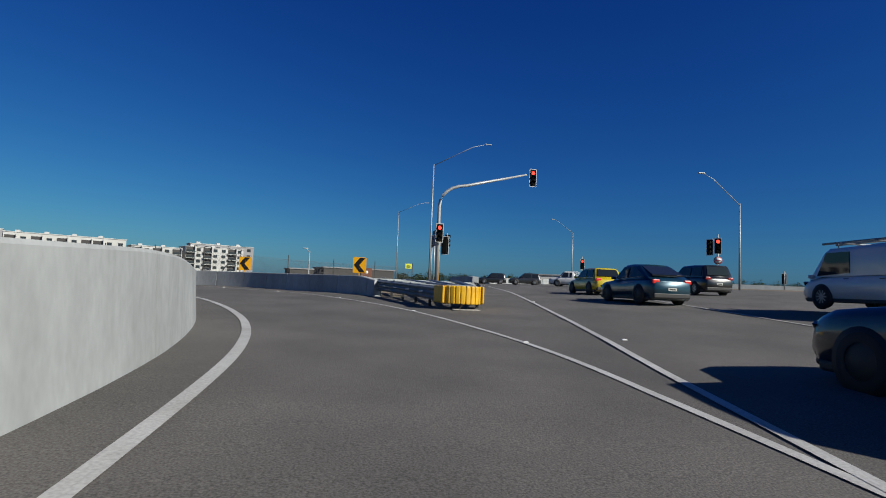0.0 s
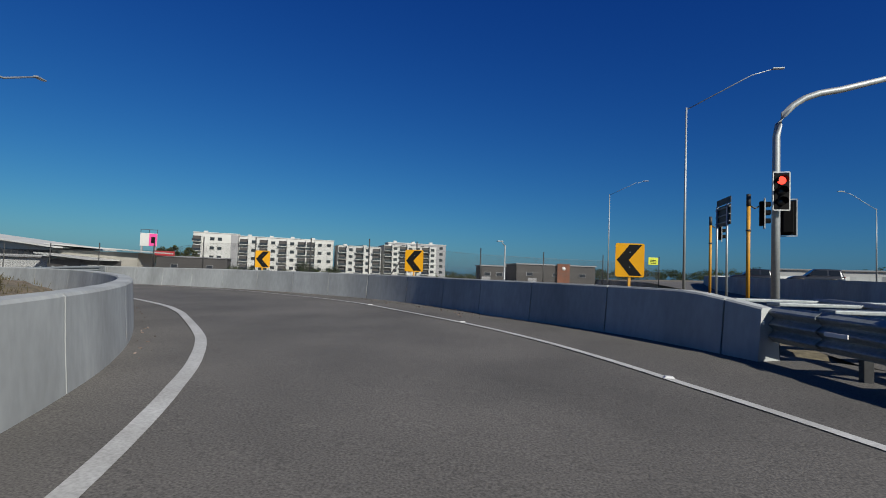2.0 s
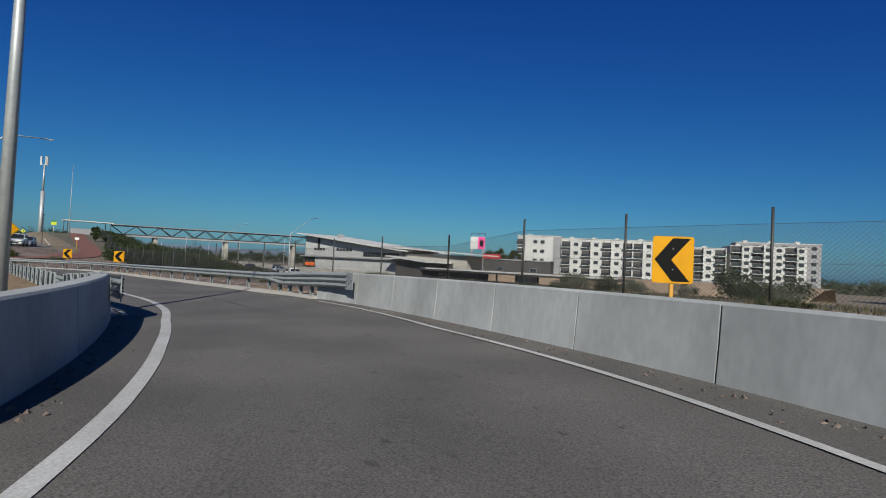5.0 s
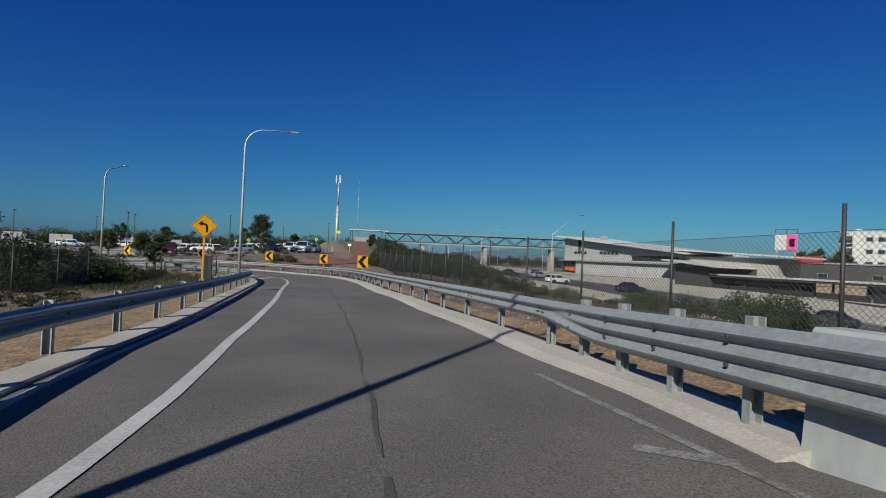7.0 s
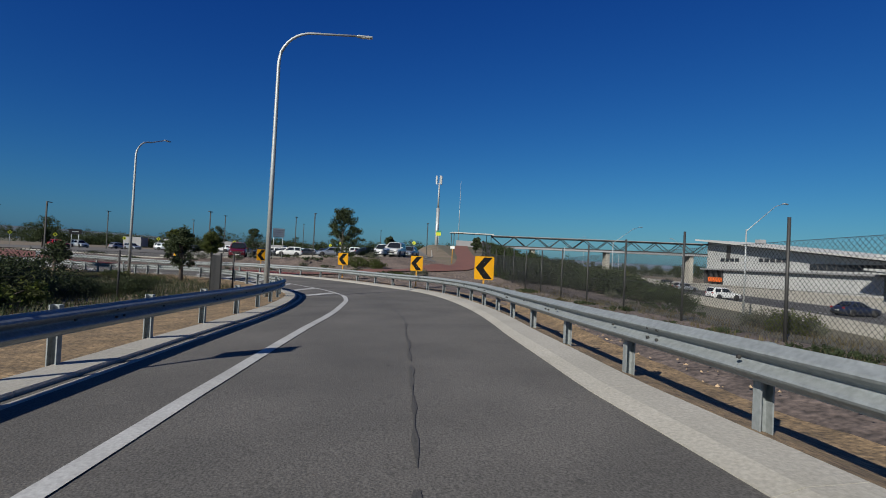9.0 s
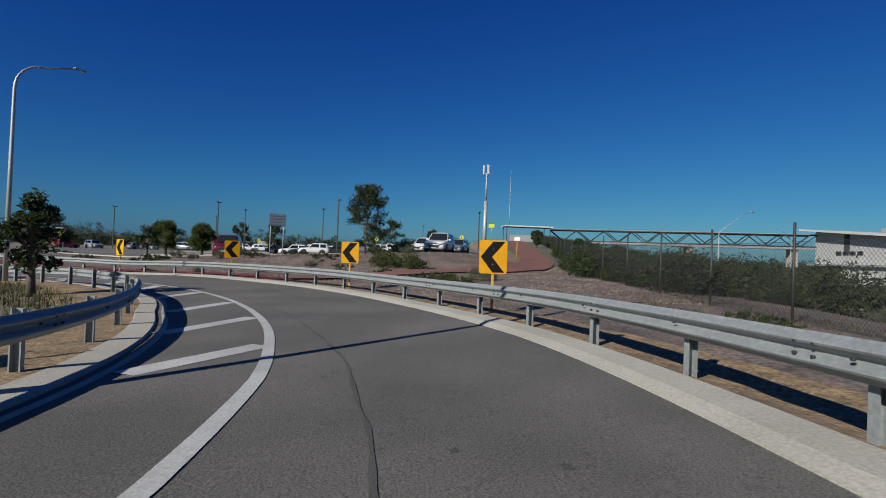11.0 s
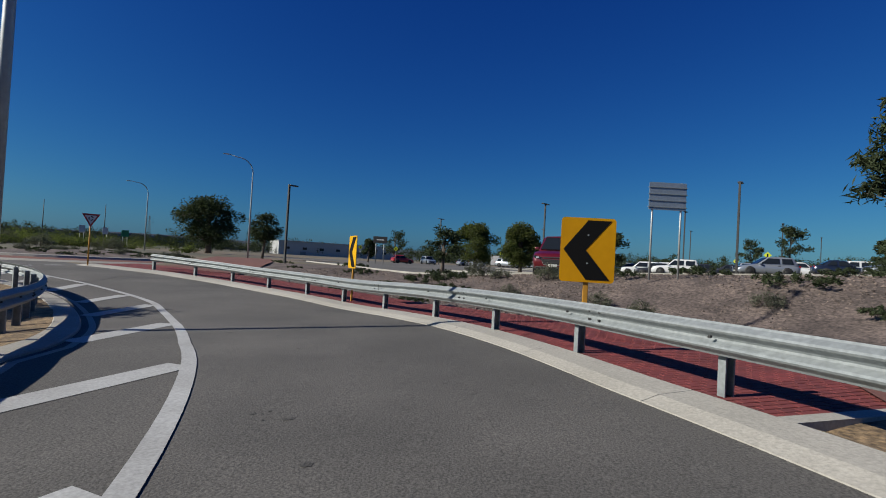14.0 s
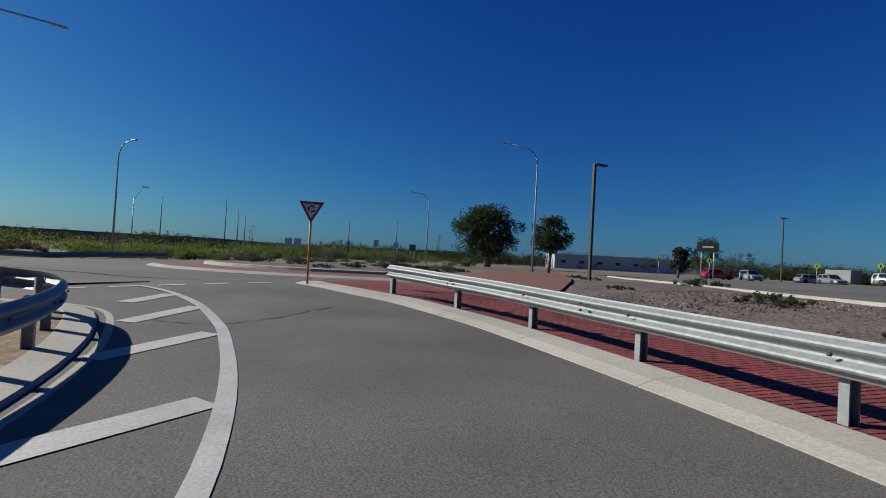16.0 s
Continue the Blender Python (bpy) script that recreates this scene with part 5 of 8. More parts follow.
# thicket behind the fence on the freeway side
rng = random.Random(5)
for k in range(110):
    x = -26 - 0.95 * k + rng.uniform(-1, 1)
    low = x > -82
    if low and k % 3:
        continue
    y = float(np.interp(x, [-130, -90, -75, -30], [57.0, 51.5, 47.5, 46.8])) + rng.uniform(0, 9.0 if not low else 6.0) * rng.random()
    kind = "dark" if rng.random() < (0.85 if not low else 0.0) else "sage" if rng.random() < 0.5 else "low"
    sc = rng.uniform(0.75, 1.35) if not low else rng.uniform(0.3, 0.55) if kind == "dark" else rng.uniform(0.4, 0.75)
    shrub(kind, x, y, sc)
plants = []
for k in range(150):
    x = -84 - 0.65 * k + rng.uniform(-1, 1)
    y = float(np.interp(x, [-180, -160, -135, -125, -112, -104, -99, -70], [57.5, 54.0, 52.0, 49.5, 48.0, 45.8, 45.3, 45.0])) + 0.7 + 5.0 * rng.random() ** 1.5
    plants.append(("dark" if rng.random() < 0.72 else "green" if rng.random() < 0.6 else "sage", x, y, rng.uniform(0.6, 1.2) * (0.75 if x > -84 else 1.0)))
scrub("thicket", "dense dark thicket behind the path fence", "thicket", plants)
# weeds close to the rail foot
plants = []
for k in range(46):
    x = rng.uniform(-84, -14)
    plants.append(("low" if rng.random() < 0.7 else "sage" if rng.random() < 0.6 else "straw", x, float(np.interp(x, [-84, -70, -30, -14], [43.5, 43.6, 43.6, 43.9])) + rng.uniform(-0.6, 0.9), rng.uniform(0.22, 0.6)))
scrub("verge_weeds", "low weeds along the foot of the rail", "weeds", plants)
# scrub inside the loop, left of the slip road
for k in range(46):
    x = rng.uniform(-66, -54.5)
    y = 26.0 - 6.5 * rng.random() ** 1.4 - (0.8 if x > -60 else 0)
    h = float(np.interp(x, [-66, -62, -58, -55], [1.3, 1.8, 2.2, 2.5])) * rng.uniform(0.75, 1.05)
    kind = rng.choice(("dark", "dark", "green", "sage"))
    shrub(kind, x, y, h / (1.75 if kind == "dark" else 1.05))
for k in range(44):
    x = rng.uniform(-54.5, -30)
    shrub(rng.choice(("dark", "green", "sage")), x, 25.9 - 7.5 * rng.random() ** 1.5, rng.uniform(0.4, 0.75))
for k in range(24):
    x, y = rng.uniform(-84, -64), rng.uniform(12, 26)
    if nearest(x, y)[2] > 6.5:
        shrub("green" if rng.random() < 0.5 else "low", x, y, rng.uniform(0.4, 0.8))
plants = []
for k in range(34):
    x = rng.uniform(-69, -55)
    plants.append(("dark" if rng.random() < 0.6 else "green", x, float(np.interp(x, [-69, -64, -59, -55], [27.2, 25.2, 24.6, 25.0])) - 2.5 * rng.random(), rng.uniform(0.35, 0.6)))
scrub("fence_scrub", "dark scrub crowding the low fence", "scrub", plants)
for k in range(14):
    s = rng.uniform(22, 46)
    p = on(s, 4.4 + rng.random() * 2.5)
    shrub("straw", p.x, p.y, rng.uniform(0.5, 0.9))

# trees
tree("gum_tree", "slender grey-green gum tree with drooping leaves on the mulch bed", -103.3, 30.4, 5.3, 1.75, 3, leaves=64, clumps_n=74, size=0.10, stretch=3.4, bare=0.14, tight=0.85, trunk_r=0.06)
tree("street_tree", "round light green tree at the car-park edge", -116.4, 8.1, 3.3, 1.6, 4, leaf=LEAF_LIGHT, leaves=260, clumps_n=56, size=0.085, bare=0.3, stretch=2.4)
tree("street_tree", "round dark green tree at the car-park edge", -112.9, 13.4, 2.9, 1.3, 5, leaf=LEAF_LIGHT, leaves=260, clumps_n=56, size=0.085, bare=0.3, stretch=2.4)
tree("street_tree", "small leaning tree in the car park", -108.6, 10.6, 2.6, 1.0, 6, leaf=LEAF, leaves=60, clumps_n=26, size=0.12, bare=0.25)
tree("spreading_tree", "large dark spreading tree beyond the roundabout", -128.5, -45.5, 7.6, 4.6, 7, leaf=LEAF, leaves=130, clumps_n=80, size=0.26, bare=0.28, trunk_r=0.4)
tree("street_tree", "small tree near the grey lamp pole", -118.5, -19.2, 4.4, 1.9, 8, leaf=LEAF, leaves=90, clumps_n=36, size=0.18, bare=0.4)
tree("street_tree", "young dark tree inside the fence", -79.9, 23.3, 3.2, 1.0, 9, leaf=LEAF, leaves=80, clumps_n=30, size=0.13, bare=0.3)
tree("street_tree", "young tree inside the fence", -72.5, 20.4, 2.0, 0.8, 10, leaf=LEAF, leaves=60, clumps_n=24, size=0.12, bare=0.3)
tree("wayside_tree", "dark tree beside the nose of the bend", -70.4, 12.0, 6.4, 2.6, 12, leaf=LEAF, leaves=110, clumps_n=56, size=0.2, bare=0.25)
tree("wayside_tree", "slim grey-green tree behind the nose of the bend", -81.5, 8.8, 5.5, 2.2, 14, leaf=LEAF, leaves=90, clumps_n=54, size=0.15, bare=0.25)
for k, (x, y, h) in enumerate(((-150, 8, 5), (-163, 26, 6), (-190, 20, 6), (-176, -8, 6), (-150, 34, 3.5), (-145, 50.5, 2.6), (-160, 53, 2.6), (-140, -24, 3.2), (-165, -40, 7), (-112, 49.5, 2.0), (-118, 50.5, 2.2))):
    tree("car_park_tree", "dark green tree among parked cars", x, y, h, h * 0.36, 20 + k, leaves=60, clumps_n=30, size=0.22, bare=0.25)

for k, (x, y, h) in enumerate(((-138, 163, 9.0), (-134, 165, 10.0), (-130, 167.5, 9.2))):
    tree("shop_tree", "yellow-green tree behind the low shops", x, y, h, 3.0, 40 + k, leaf=LEAF_LIGHT, leaves=70, clumps_n=40, size=0.4, bare=0.2, z=-2.2)
# scrub on the slope just behind the fence
rng = random.Random(15)
plants = []
for k in range(58):
    x = rng.uniform(-66, -19)
    kind = "dark" if rng.random() < 0.5 else "sage" if rng.random() < 0.8 else "green"
    plants.append((kind, x, float(np.interp(x, [-66, -31, -19], [46.2, 46.2, 46.8])) + 3.2 * rng.random() ** 1.3, rng.uniform(0.32, 0.6) * (1.0 if kind == "dark" else 1.3)))
scrub("slope_scrub", "mixed grey-green scrub on the slope behind the fence", "scrub", plants)

# far woods: belts of small leaf clumps along the skyline
def woods(label, arcs, seed, leaf, size, n, dense=16):
    rng = random.Random(seed)
    clumps = []
    for (x0, y0), (x1, y1), h, depth in arcs:
        L = math.hypot(x1 - x0, y1 - y0)
        for k in range(int(L / n)):
            t = rng.random()
            bx, by = x0 + (x1 - x0) * t + rng.uniform(-depth, depth), y0 + (y1 - y0) * t + rng.uniform(-depth, depth)
            hh = h * (0.5 + 0.5 * abs(noise.noise((bx * 0.03, by * 0.03, seed))) * 1.7) * rng.uniform(0.65, 1.1)
            zb = far_ground(bx, by)
            for j in range(4):
                clumps.append((Vector((bx + rng.uniform(-2, 2), by + rng.uniform(-2, 2), zb + hh * rng.uniform(0.05, 1.0) ** 0.8)), rng.uniform(1.0, 2.2)))
    v, f = leaf_cloud(rng, clumps, dense, size, 1.0, 1.2)
    ob = new("far_woods", mesh_of("far_woods", v, f, leaf))
    return tagged(ob, label, "woods", kind="stuff")


woods("distant dark belt of trees along the skyline", [((-330, -140), (-300, 120), 10, 14), ((-292, -130), (-284, 70), 6.0, 6), ((-330, -140), (-150, -230), 9, 14), ((-150, -230), (60, -200), 6, 14), ((-40, -60), (40, -40), 3.5, 10),
                                                     ((-420, 120), (-250, 240), 9, 18), ((-200, 235), (120, 330), 7, 14), ((100, 300), (260, 60), 7, 16), ((-230, 70), (-330, 110), 6, 10)], 61, LEAF, 0.5, 0.65, 40)
rng = random.Random(64)
plants = []
for k in range(84):
    x, y = rng.uniform(-122, -62), rng.uniform(-66, -38)
    kind = ("green" if rng.random() < 0.85 else "sage") if x < -82 else ("straw" if rng.random() < 0.5 else "sage" if rng.random() < 0.6 else "green")
    plants.append((kind, x, y, rng.uniform(0.8, 2.0)))
scrub("green_scrub", "yellow-green and grey bushes beyond the roundabout", "scrub", plants)
woods("low green scrub beyond the roundabout", [((-60, -72), (-140, -84), 1.7, 9), ((-70, -50), (-60, -60), 1.2, 6), ((-48, 0), (-46, -30), 2.0, 5), ((-170, 74), (-100, 60), 1.8, 3), ((-300, 100), (-170, 82), 3.0, 6)], 62, LEAF_LIGHT, 0.26, 0.5, 40)

woods("low dark scrub on the slope above the freeway", [((-64, 57), (-28, 56), 0.9, 2.0)], 63, LEAF, 0.16, 0.6, 36)

# grass and weeds inside the loop and beside the fence
def tufts(label, boxes, count, seed, material, h=0.22):
    rng = random.Random(seed)
    v, f = [], []
    while count:
        x0, x1, y0, y1 = boxes[rng.randrange(len(boxes))]
        x, y = rng.uniform(x0, x1), rng.uniform(y0, y1)
        s, l, d = nearest(x, y)
        if (s > 50 and -3.6 < l < 4.9) or (s <= 50 and -7 < l < 3.6) or (s > 118 and l < 3.9):
            count -= 1
            continue
        z = gz(x, y)
        for k in range(4):
            a = rng.uniform(0, 6.28)
            p = Vector((x + rng.uniform(-0.12, 0.12), y + rng.uniform(-0.12, 0.12), z - 0.02))
            o = Vector((math.cos(a), math.sin(a), 0))
            w = o.cross(Vector((0, 0, 1))) * 0.012
            hh = h * rng.uniform(0.5, 1.3)
            i = len(v)
            v += [p - w, p + w, p + o * hh * 0.45 + Vector((0, 0, hh))]
            f.append((i, i + 1, i + 2))
        count -= 1
    tagged(new("grass", mesh_of("grass", v, f, material)), label, "grass", kind="stuff")


tufts("sparse dry grass tufts on sandy ground", [(-84, -14, 43, 47), (-60, -8, 10, 30)], 4500, 71, STRAW, 0.15)
tufts("green weeds inside the loop", [(-86, -52, 10, 30)], 8000, 72, LEAF, 0.26)
tufts("dry brown grass inside the loop and on the nose of the bend", [(-86, -50, 10, 31), (-89, -78, 6, 22)], 9000, 73, STRAW, 0.2)


for k in range(40):
    x = rng.uniform(-56, -30)
    shrub("low" if rng.random() < 0.7 else "straw", x, 29.6 - 3.2 * rng.random() - 0.03 * abs(x + 44), rng.uniform(0.3, 0.65))


# chips and clods scattered over the beds and the sandy verge
def litter(name, label, category, spots, material, seed, lo, hi):
    rng = random.Random(seed)
    v, f = [], []
    for x, y, z in spots:
        a, r, w = rng.uniform(0, 6.28), rng.uniform(lo, hi), rng.uniform(0.25, 0.7)
        c, n = math.cos(a) * r, math.sin(a) * r
        h = r * rng.uniform(0.25, 0.8)
        i = len(v)
        v += [(x - c, y - n, z - 0.01), (x + n * w, y - c * w, z - 0.01), (x + c, y + n, z - 0.01 + h * rng.random()), (x - n * w, y + c * w, z - 0.01), (x + c * 0.1, y + n * 0.1, z + h)]
        f += [(i, i + 1, i + 4), (i + 1, i + 2, i + 4), (i + 2, i + 3, i + 4), (i + 3, i, i + 4)]
    tagged(new(name, mesh_of(name, v, f, material)), label, category, kind="stuff")


rng = random.Random(81)
spots = []
while len(spots) < 42000:
    x, y = rng.uniform(-107, -80), rng.uniform(4, 46)
    s, l, d = nearest(x, y)
    if l < -5.6 and 90 < s < 150 and x > park_edge(y) + 0.2:
        spots.append((x, y, gz(x, y)))
litter("mulch_chips", "coarse brown bark chips spread over the bed", "mulch", spots, CHIP, 82, 0.02, 0.065)
spots = []
for k in range(6500):
    s = rng.uniform(50, 130)
    l = -rng.uniform(3.3, 5.2) if rng.random() < 0.45 and s < 92 else rng.uniform(3.4, 6.0)
    p = on(s, l)
    spots.append((p.x, p.y, gz(p.x, p.y)))
litter("gravel", "loose sandy clods and gravel on the verge", "gravel", spots, CLOD, 83, 0.012, 0.045)

spots = []
for k in range(420):
    s = rng.uniform(24, 51)
    l = float(np.interp(s, *zip(*RIGHT_WALL))) + 0.08 + abs(rng.gauss(0, 0.35)) if k % 4 else float(np.interp(s, *zip(*LEFT_WALL))) - 0.06 - abs(rng.gauss(0, 0.2))
    p = on(s, l)
    spots.append((p.x, p.y, p.z + 0.012))
litter("leaf_litter", "dry leaves and grit blown against the barriers", "leaf litter", spots, MULCH, 84, 0.012, 0.04)

# ---------------------------------------------------------------- chain-link fences
def chain_fence(label, pts, height, mesh_h, spacing=4.2, pitch=0.11, lift=0.0):
    root = thing("chain_fence", label, "fence")
    segs = pts if isinstance(pts[0], list) else [pts]
    run = []
    for seg in segs:
        run += [Vector((p.x, p.y, gz(p.x, p.y) + lift)) for p in resample([Vector((x, y, 0)) for x, y in seg], spacing)][1 if run else 0:]
    for p in run:
        part("post", tube("post", [p - Vector((0, 0, 0.2)), p + Vector((0, 0, height))], 0.036, DARKSTEEL, 6), None, root)
    v, f = [], []

    def wire(a, b, r=0.0042):
        d = (b - a).normalized()
        s = d.cross(Vector((0.3, 0.5, 0.81))).normalized() * r
        u = d.cross(s).normalized() * r
        i = len(v)
        for q in (a, b):
            v.extend((q + s, q - s * 0.5 + u * 0.87, q - s * 0.5 - u * 0.87))
        for k in range(3):
            f.append((i + k, i + (k + 1) % 3, i + 3 + (k + 1) % 3, i + 3 + k))

    for a, b in zip(run, run[1:]):
        L = (b - a).length
        up = Vector((0, 0, 1))

        def at(u, w):
            return a.lerp(b, u / L) + up * (0.05 + w)

        n = int((L + mesh_h) / pitch)
        for k in range(n):
            u0 = -mesh_h + k * pitch
            lo, hi = max(0.0, -u0), min(mesh_h, L - u0)
            if hi > lo:
                wire(at(u0 + lo, lo), at(u0 + hi, hi))
                wire(at(L - u0 - lo, lo), at(L - u0 - hi, hi))
        for w in (0.0, mesh_h * 0.5, mesh_h):
            wire(at(0, w), at(L, w), 0.006)
    part("wire_mesh", mesh_of("wire_mesh", v, f, DARKSTEEL), None, root, "black diamond wire mesh")
    return root


chain_fence("tall black chain-link fence above the freeway cutting", [[(2.5, 55.0), (-9.0, 48.9)], [(-9.0, 48.9), (-12.5, 46.4)], [(-12.5, 46.4), (-15.05, 45.05)], [(-15.05, 45.05), (-30.4, 45.0)]], 2.36, 1.9)
chain_fence("tall black chain-link fence along the top of the slope", [[(-30.4, 45.0), (-34.6, 44.7), (-55.55, 44.5)], [(-55.55, 44.5), (-72, 45.0), (-84, 45.1), (-99, 45.3), (-104, 45.8)]], 2.42, 1.9)
chain_fence("black chain-link fence along the red path", [(-104, 45.8), (-112, 48.0), (-125, 49.5), (-135, 52.0), (-160, 54.0), (-180, 57.5)], 1.9, 1.8, pitch=0.22)
chain_fence("black chain-link fence beside scrub inside the bend", [(-68.2, 30.1), (-63.6, 26.4), (-59.0, 25.9), (-48, 27.0), (-38, 27.6), (-30, 27.0)], 1.7, 1.6)
brace = thing("fence_brace", "dark steel brace tube on the corner fence post", "fence brace")
part("tube", tube("tube", [(-12.5, 46.4, gz(-12.5, 46.4) + 1.75), (-12.95, 46.16, gz(-12.5, 46.4) + 1.73), (-13.5, 45.9, gz(-13.5, 45.9) + 0.9), (-14.0, 45.6, gz(-14.0, 45.6) + 0.05)], 0.035, DARKSTEEL, 6), None, brace)
panel = thing("screen_panel", "dark mesh screen panel at the fence end", "screen panel", at=Matrix.Translation((-67.6, 29.6, gz(-67.6, 29.6))) @ Matrix.Rotation(radians(38), 4, 'Z'))
for q in (-0.55, 0.55):
    part("post", boxbm(0.06, 0.06, 1.75, x=q), DARKSTEEL, panel)
part("sheet", boxbm(1.04, 0.012, 1.5, z=0.15), DARKSTEEL, panel)
# white palisade of the culvert beside the first lamp
pal = thing("white_railing", "white post-and-panel railing behind the barrier", "railing")
for k in range(9):
    p = Vector((-31.0 + k * 0.62, 27.9 + k * 0.13, 0))
    part("picket", boxbm(0.10, 0.05, 0.75, bevel=0.006), SIGN_WHITE, pal, at=Matrix.Translation((p.x, p.y, gz(p.x, p.y))) @ Matrix.Rotation(radians(12), 4, 'Z'))
for w in (0.2, 0.62):
    a, b = Vector((-31.2, 27.85, gz(-31.2, 27.9) + w)), Vector((-25.8, 29.0, gz(-25.8, 29.0) + w))
    part("rail", tube("rail", [a, b], 0.03, SIGN_WHITE, 6), None, pal)

# ---------------------------------------------------------------- vehicles
def car_paint(name, colour, metal=0.0):
    m = mat(name, colour, 0.32, metal, coat=0.8)
    m.node_tree.nodes["Principled BSDF"].inputs["Coat Roughness"].default_value = 0.05
    return m


TAIL = mat("tail_light", (0.248, 0.00852, 0.00852), 0.25)
BRAKE = mat("brake_light", (0.5, 0.02, 0.015), 0.3, emit=0.08)
HEADLAMP = mat("head_lamp", (0.497, 0.511, 0.532), 0.12, 0.3)
TRIM = mat("black_trim", (0.0128, 0.0128, 0.0135), 0.6)
PLATE = mat("number_plate", (0.426, 0.426, 0.391), 0.5)


def lathe(profile, sides, material, name):
    """Turns a profile of (radius, y) about the y axis."""
    v, f, n = [], [], len(profile)
    for k in range(sides):
        a = 2 * math.pi * k / sides
        for r, y in profile:
            v.append((r * math.cos(a), y, r * math.sin(a)))
    for k in range(sides):
        q = (k + 1) % sides
        for i in range(n - 1):
            f.append((k * n + i, k * n + i + 1, q * n + i + 1, q * n + i))
    return mesh_of(name, v, f, material, True)


def wheel_meshes(r, w):
    tyre = lathe([(r * 0.62, -w / 2), (r * 0.93, -w / 2), (r, -w * 0.36), (r, w * 0.36), (r * 0.93, w / 2), (r * 0.62, w / 2)], 24, TYRE, "tyre")
    bm = bmesh.new()
    for k in range(10):
        box(bm, r * 0.58, 0.02, r * 0.11, x=r * 0.33, y=-w * 0.40, z=-r * 0.055, m=Matrix.Rotation(2 * math.pi * k / 10, 4, 'Y'))
    rim = bpy.data.meshes.new("rim")
    d = lathe([(r * 0.66, -w * 0.46), (r * 0.58, -w * 0.42), (r * 0.60, -w * 0.2), (0.0, -w * 0.2)], 24, RIM, "dish")
    bm.from_mesh(d)
    bm.to_mesh(rim)
    bm.free()
    rim.materials.append(RIM)
    return tyre, rim


SHAPES = {
    # name: belt line over the length (x from the tail 0 to the nose 1, height share), cabin: tail base, tail top, nose top, nose base (share of the length), belt share
    "hatch": dict(belt=[(0, .52), (.03, .60), (.25, .62), (.66, .60), (.86, .53), (.97, .44), (1, .34)], cabin=(.03, .12, .50, .70), taper=.76),
    "suv": dict(belt=[(0, .50), (.02, .58), (.25, .61), (.68, .60), (.90, .55), (.98, .47), (1, .36)], cabin=(.02, .08, .52, .69), taper=.77),
    "coupe": dict(belt=[(0, .54), (.03, .63), (.2, .63), (.66, .60), (.88, .54), (.98, .45), (1, .35)], cabin=(.05, .30, .52, .70), taper=.74),
    "sedan": dict(belt=[(0, .50), (.03, .62), (.18, .64), (.66, .62), (.88, .55), (.98, .45), (1, .35)], cabin=(.13, .28, .50, .69), taper=.74),
    "ute": dict(belt=[(0, .50), (.01, .56), (.40, .57), (.74, .59), (.92, .55), (.98, .47), (1, .36)], cabin=(.40, .43, .64, .77), taper=.80),
    "van": dict(belt=[(0, .48), (.01, .54), (.5, .55), (.80, .53), (.93, .47), (.99, .38), (1, .30)], cabin=(.01, .03, .76, .92), taper=.90),
}


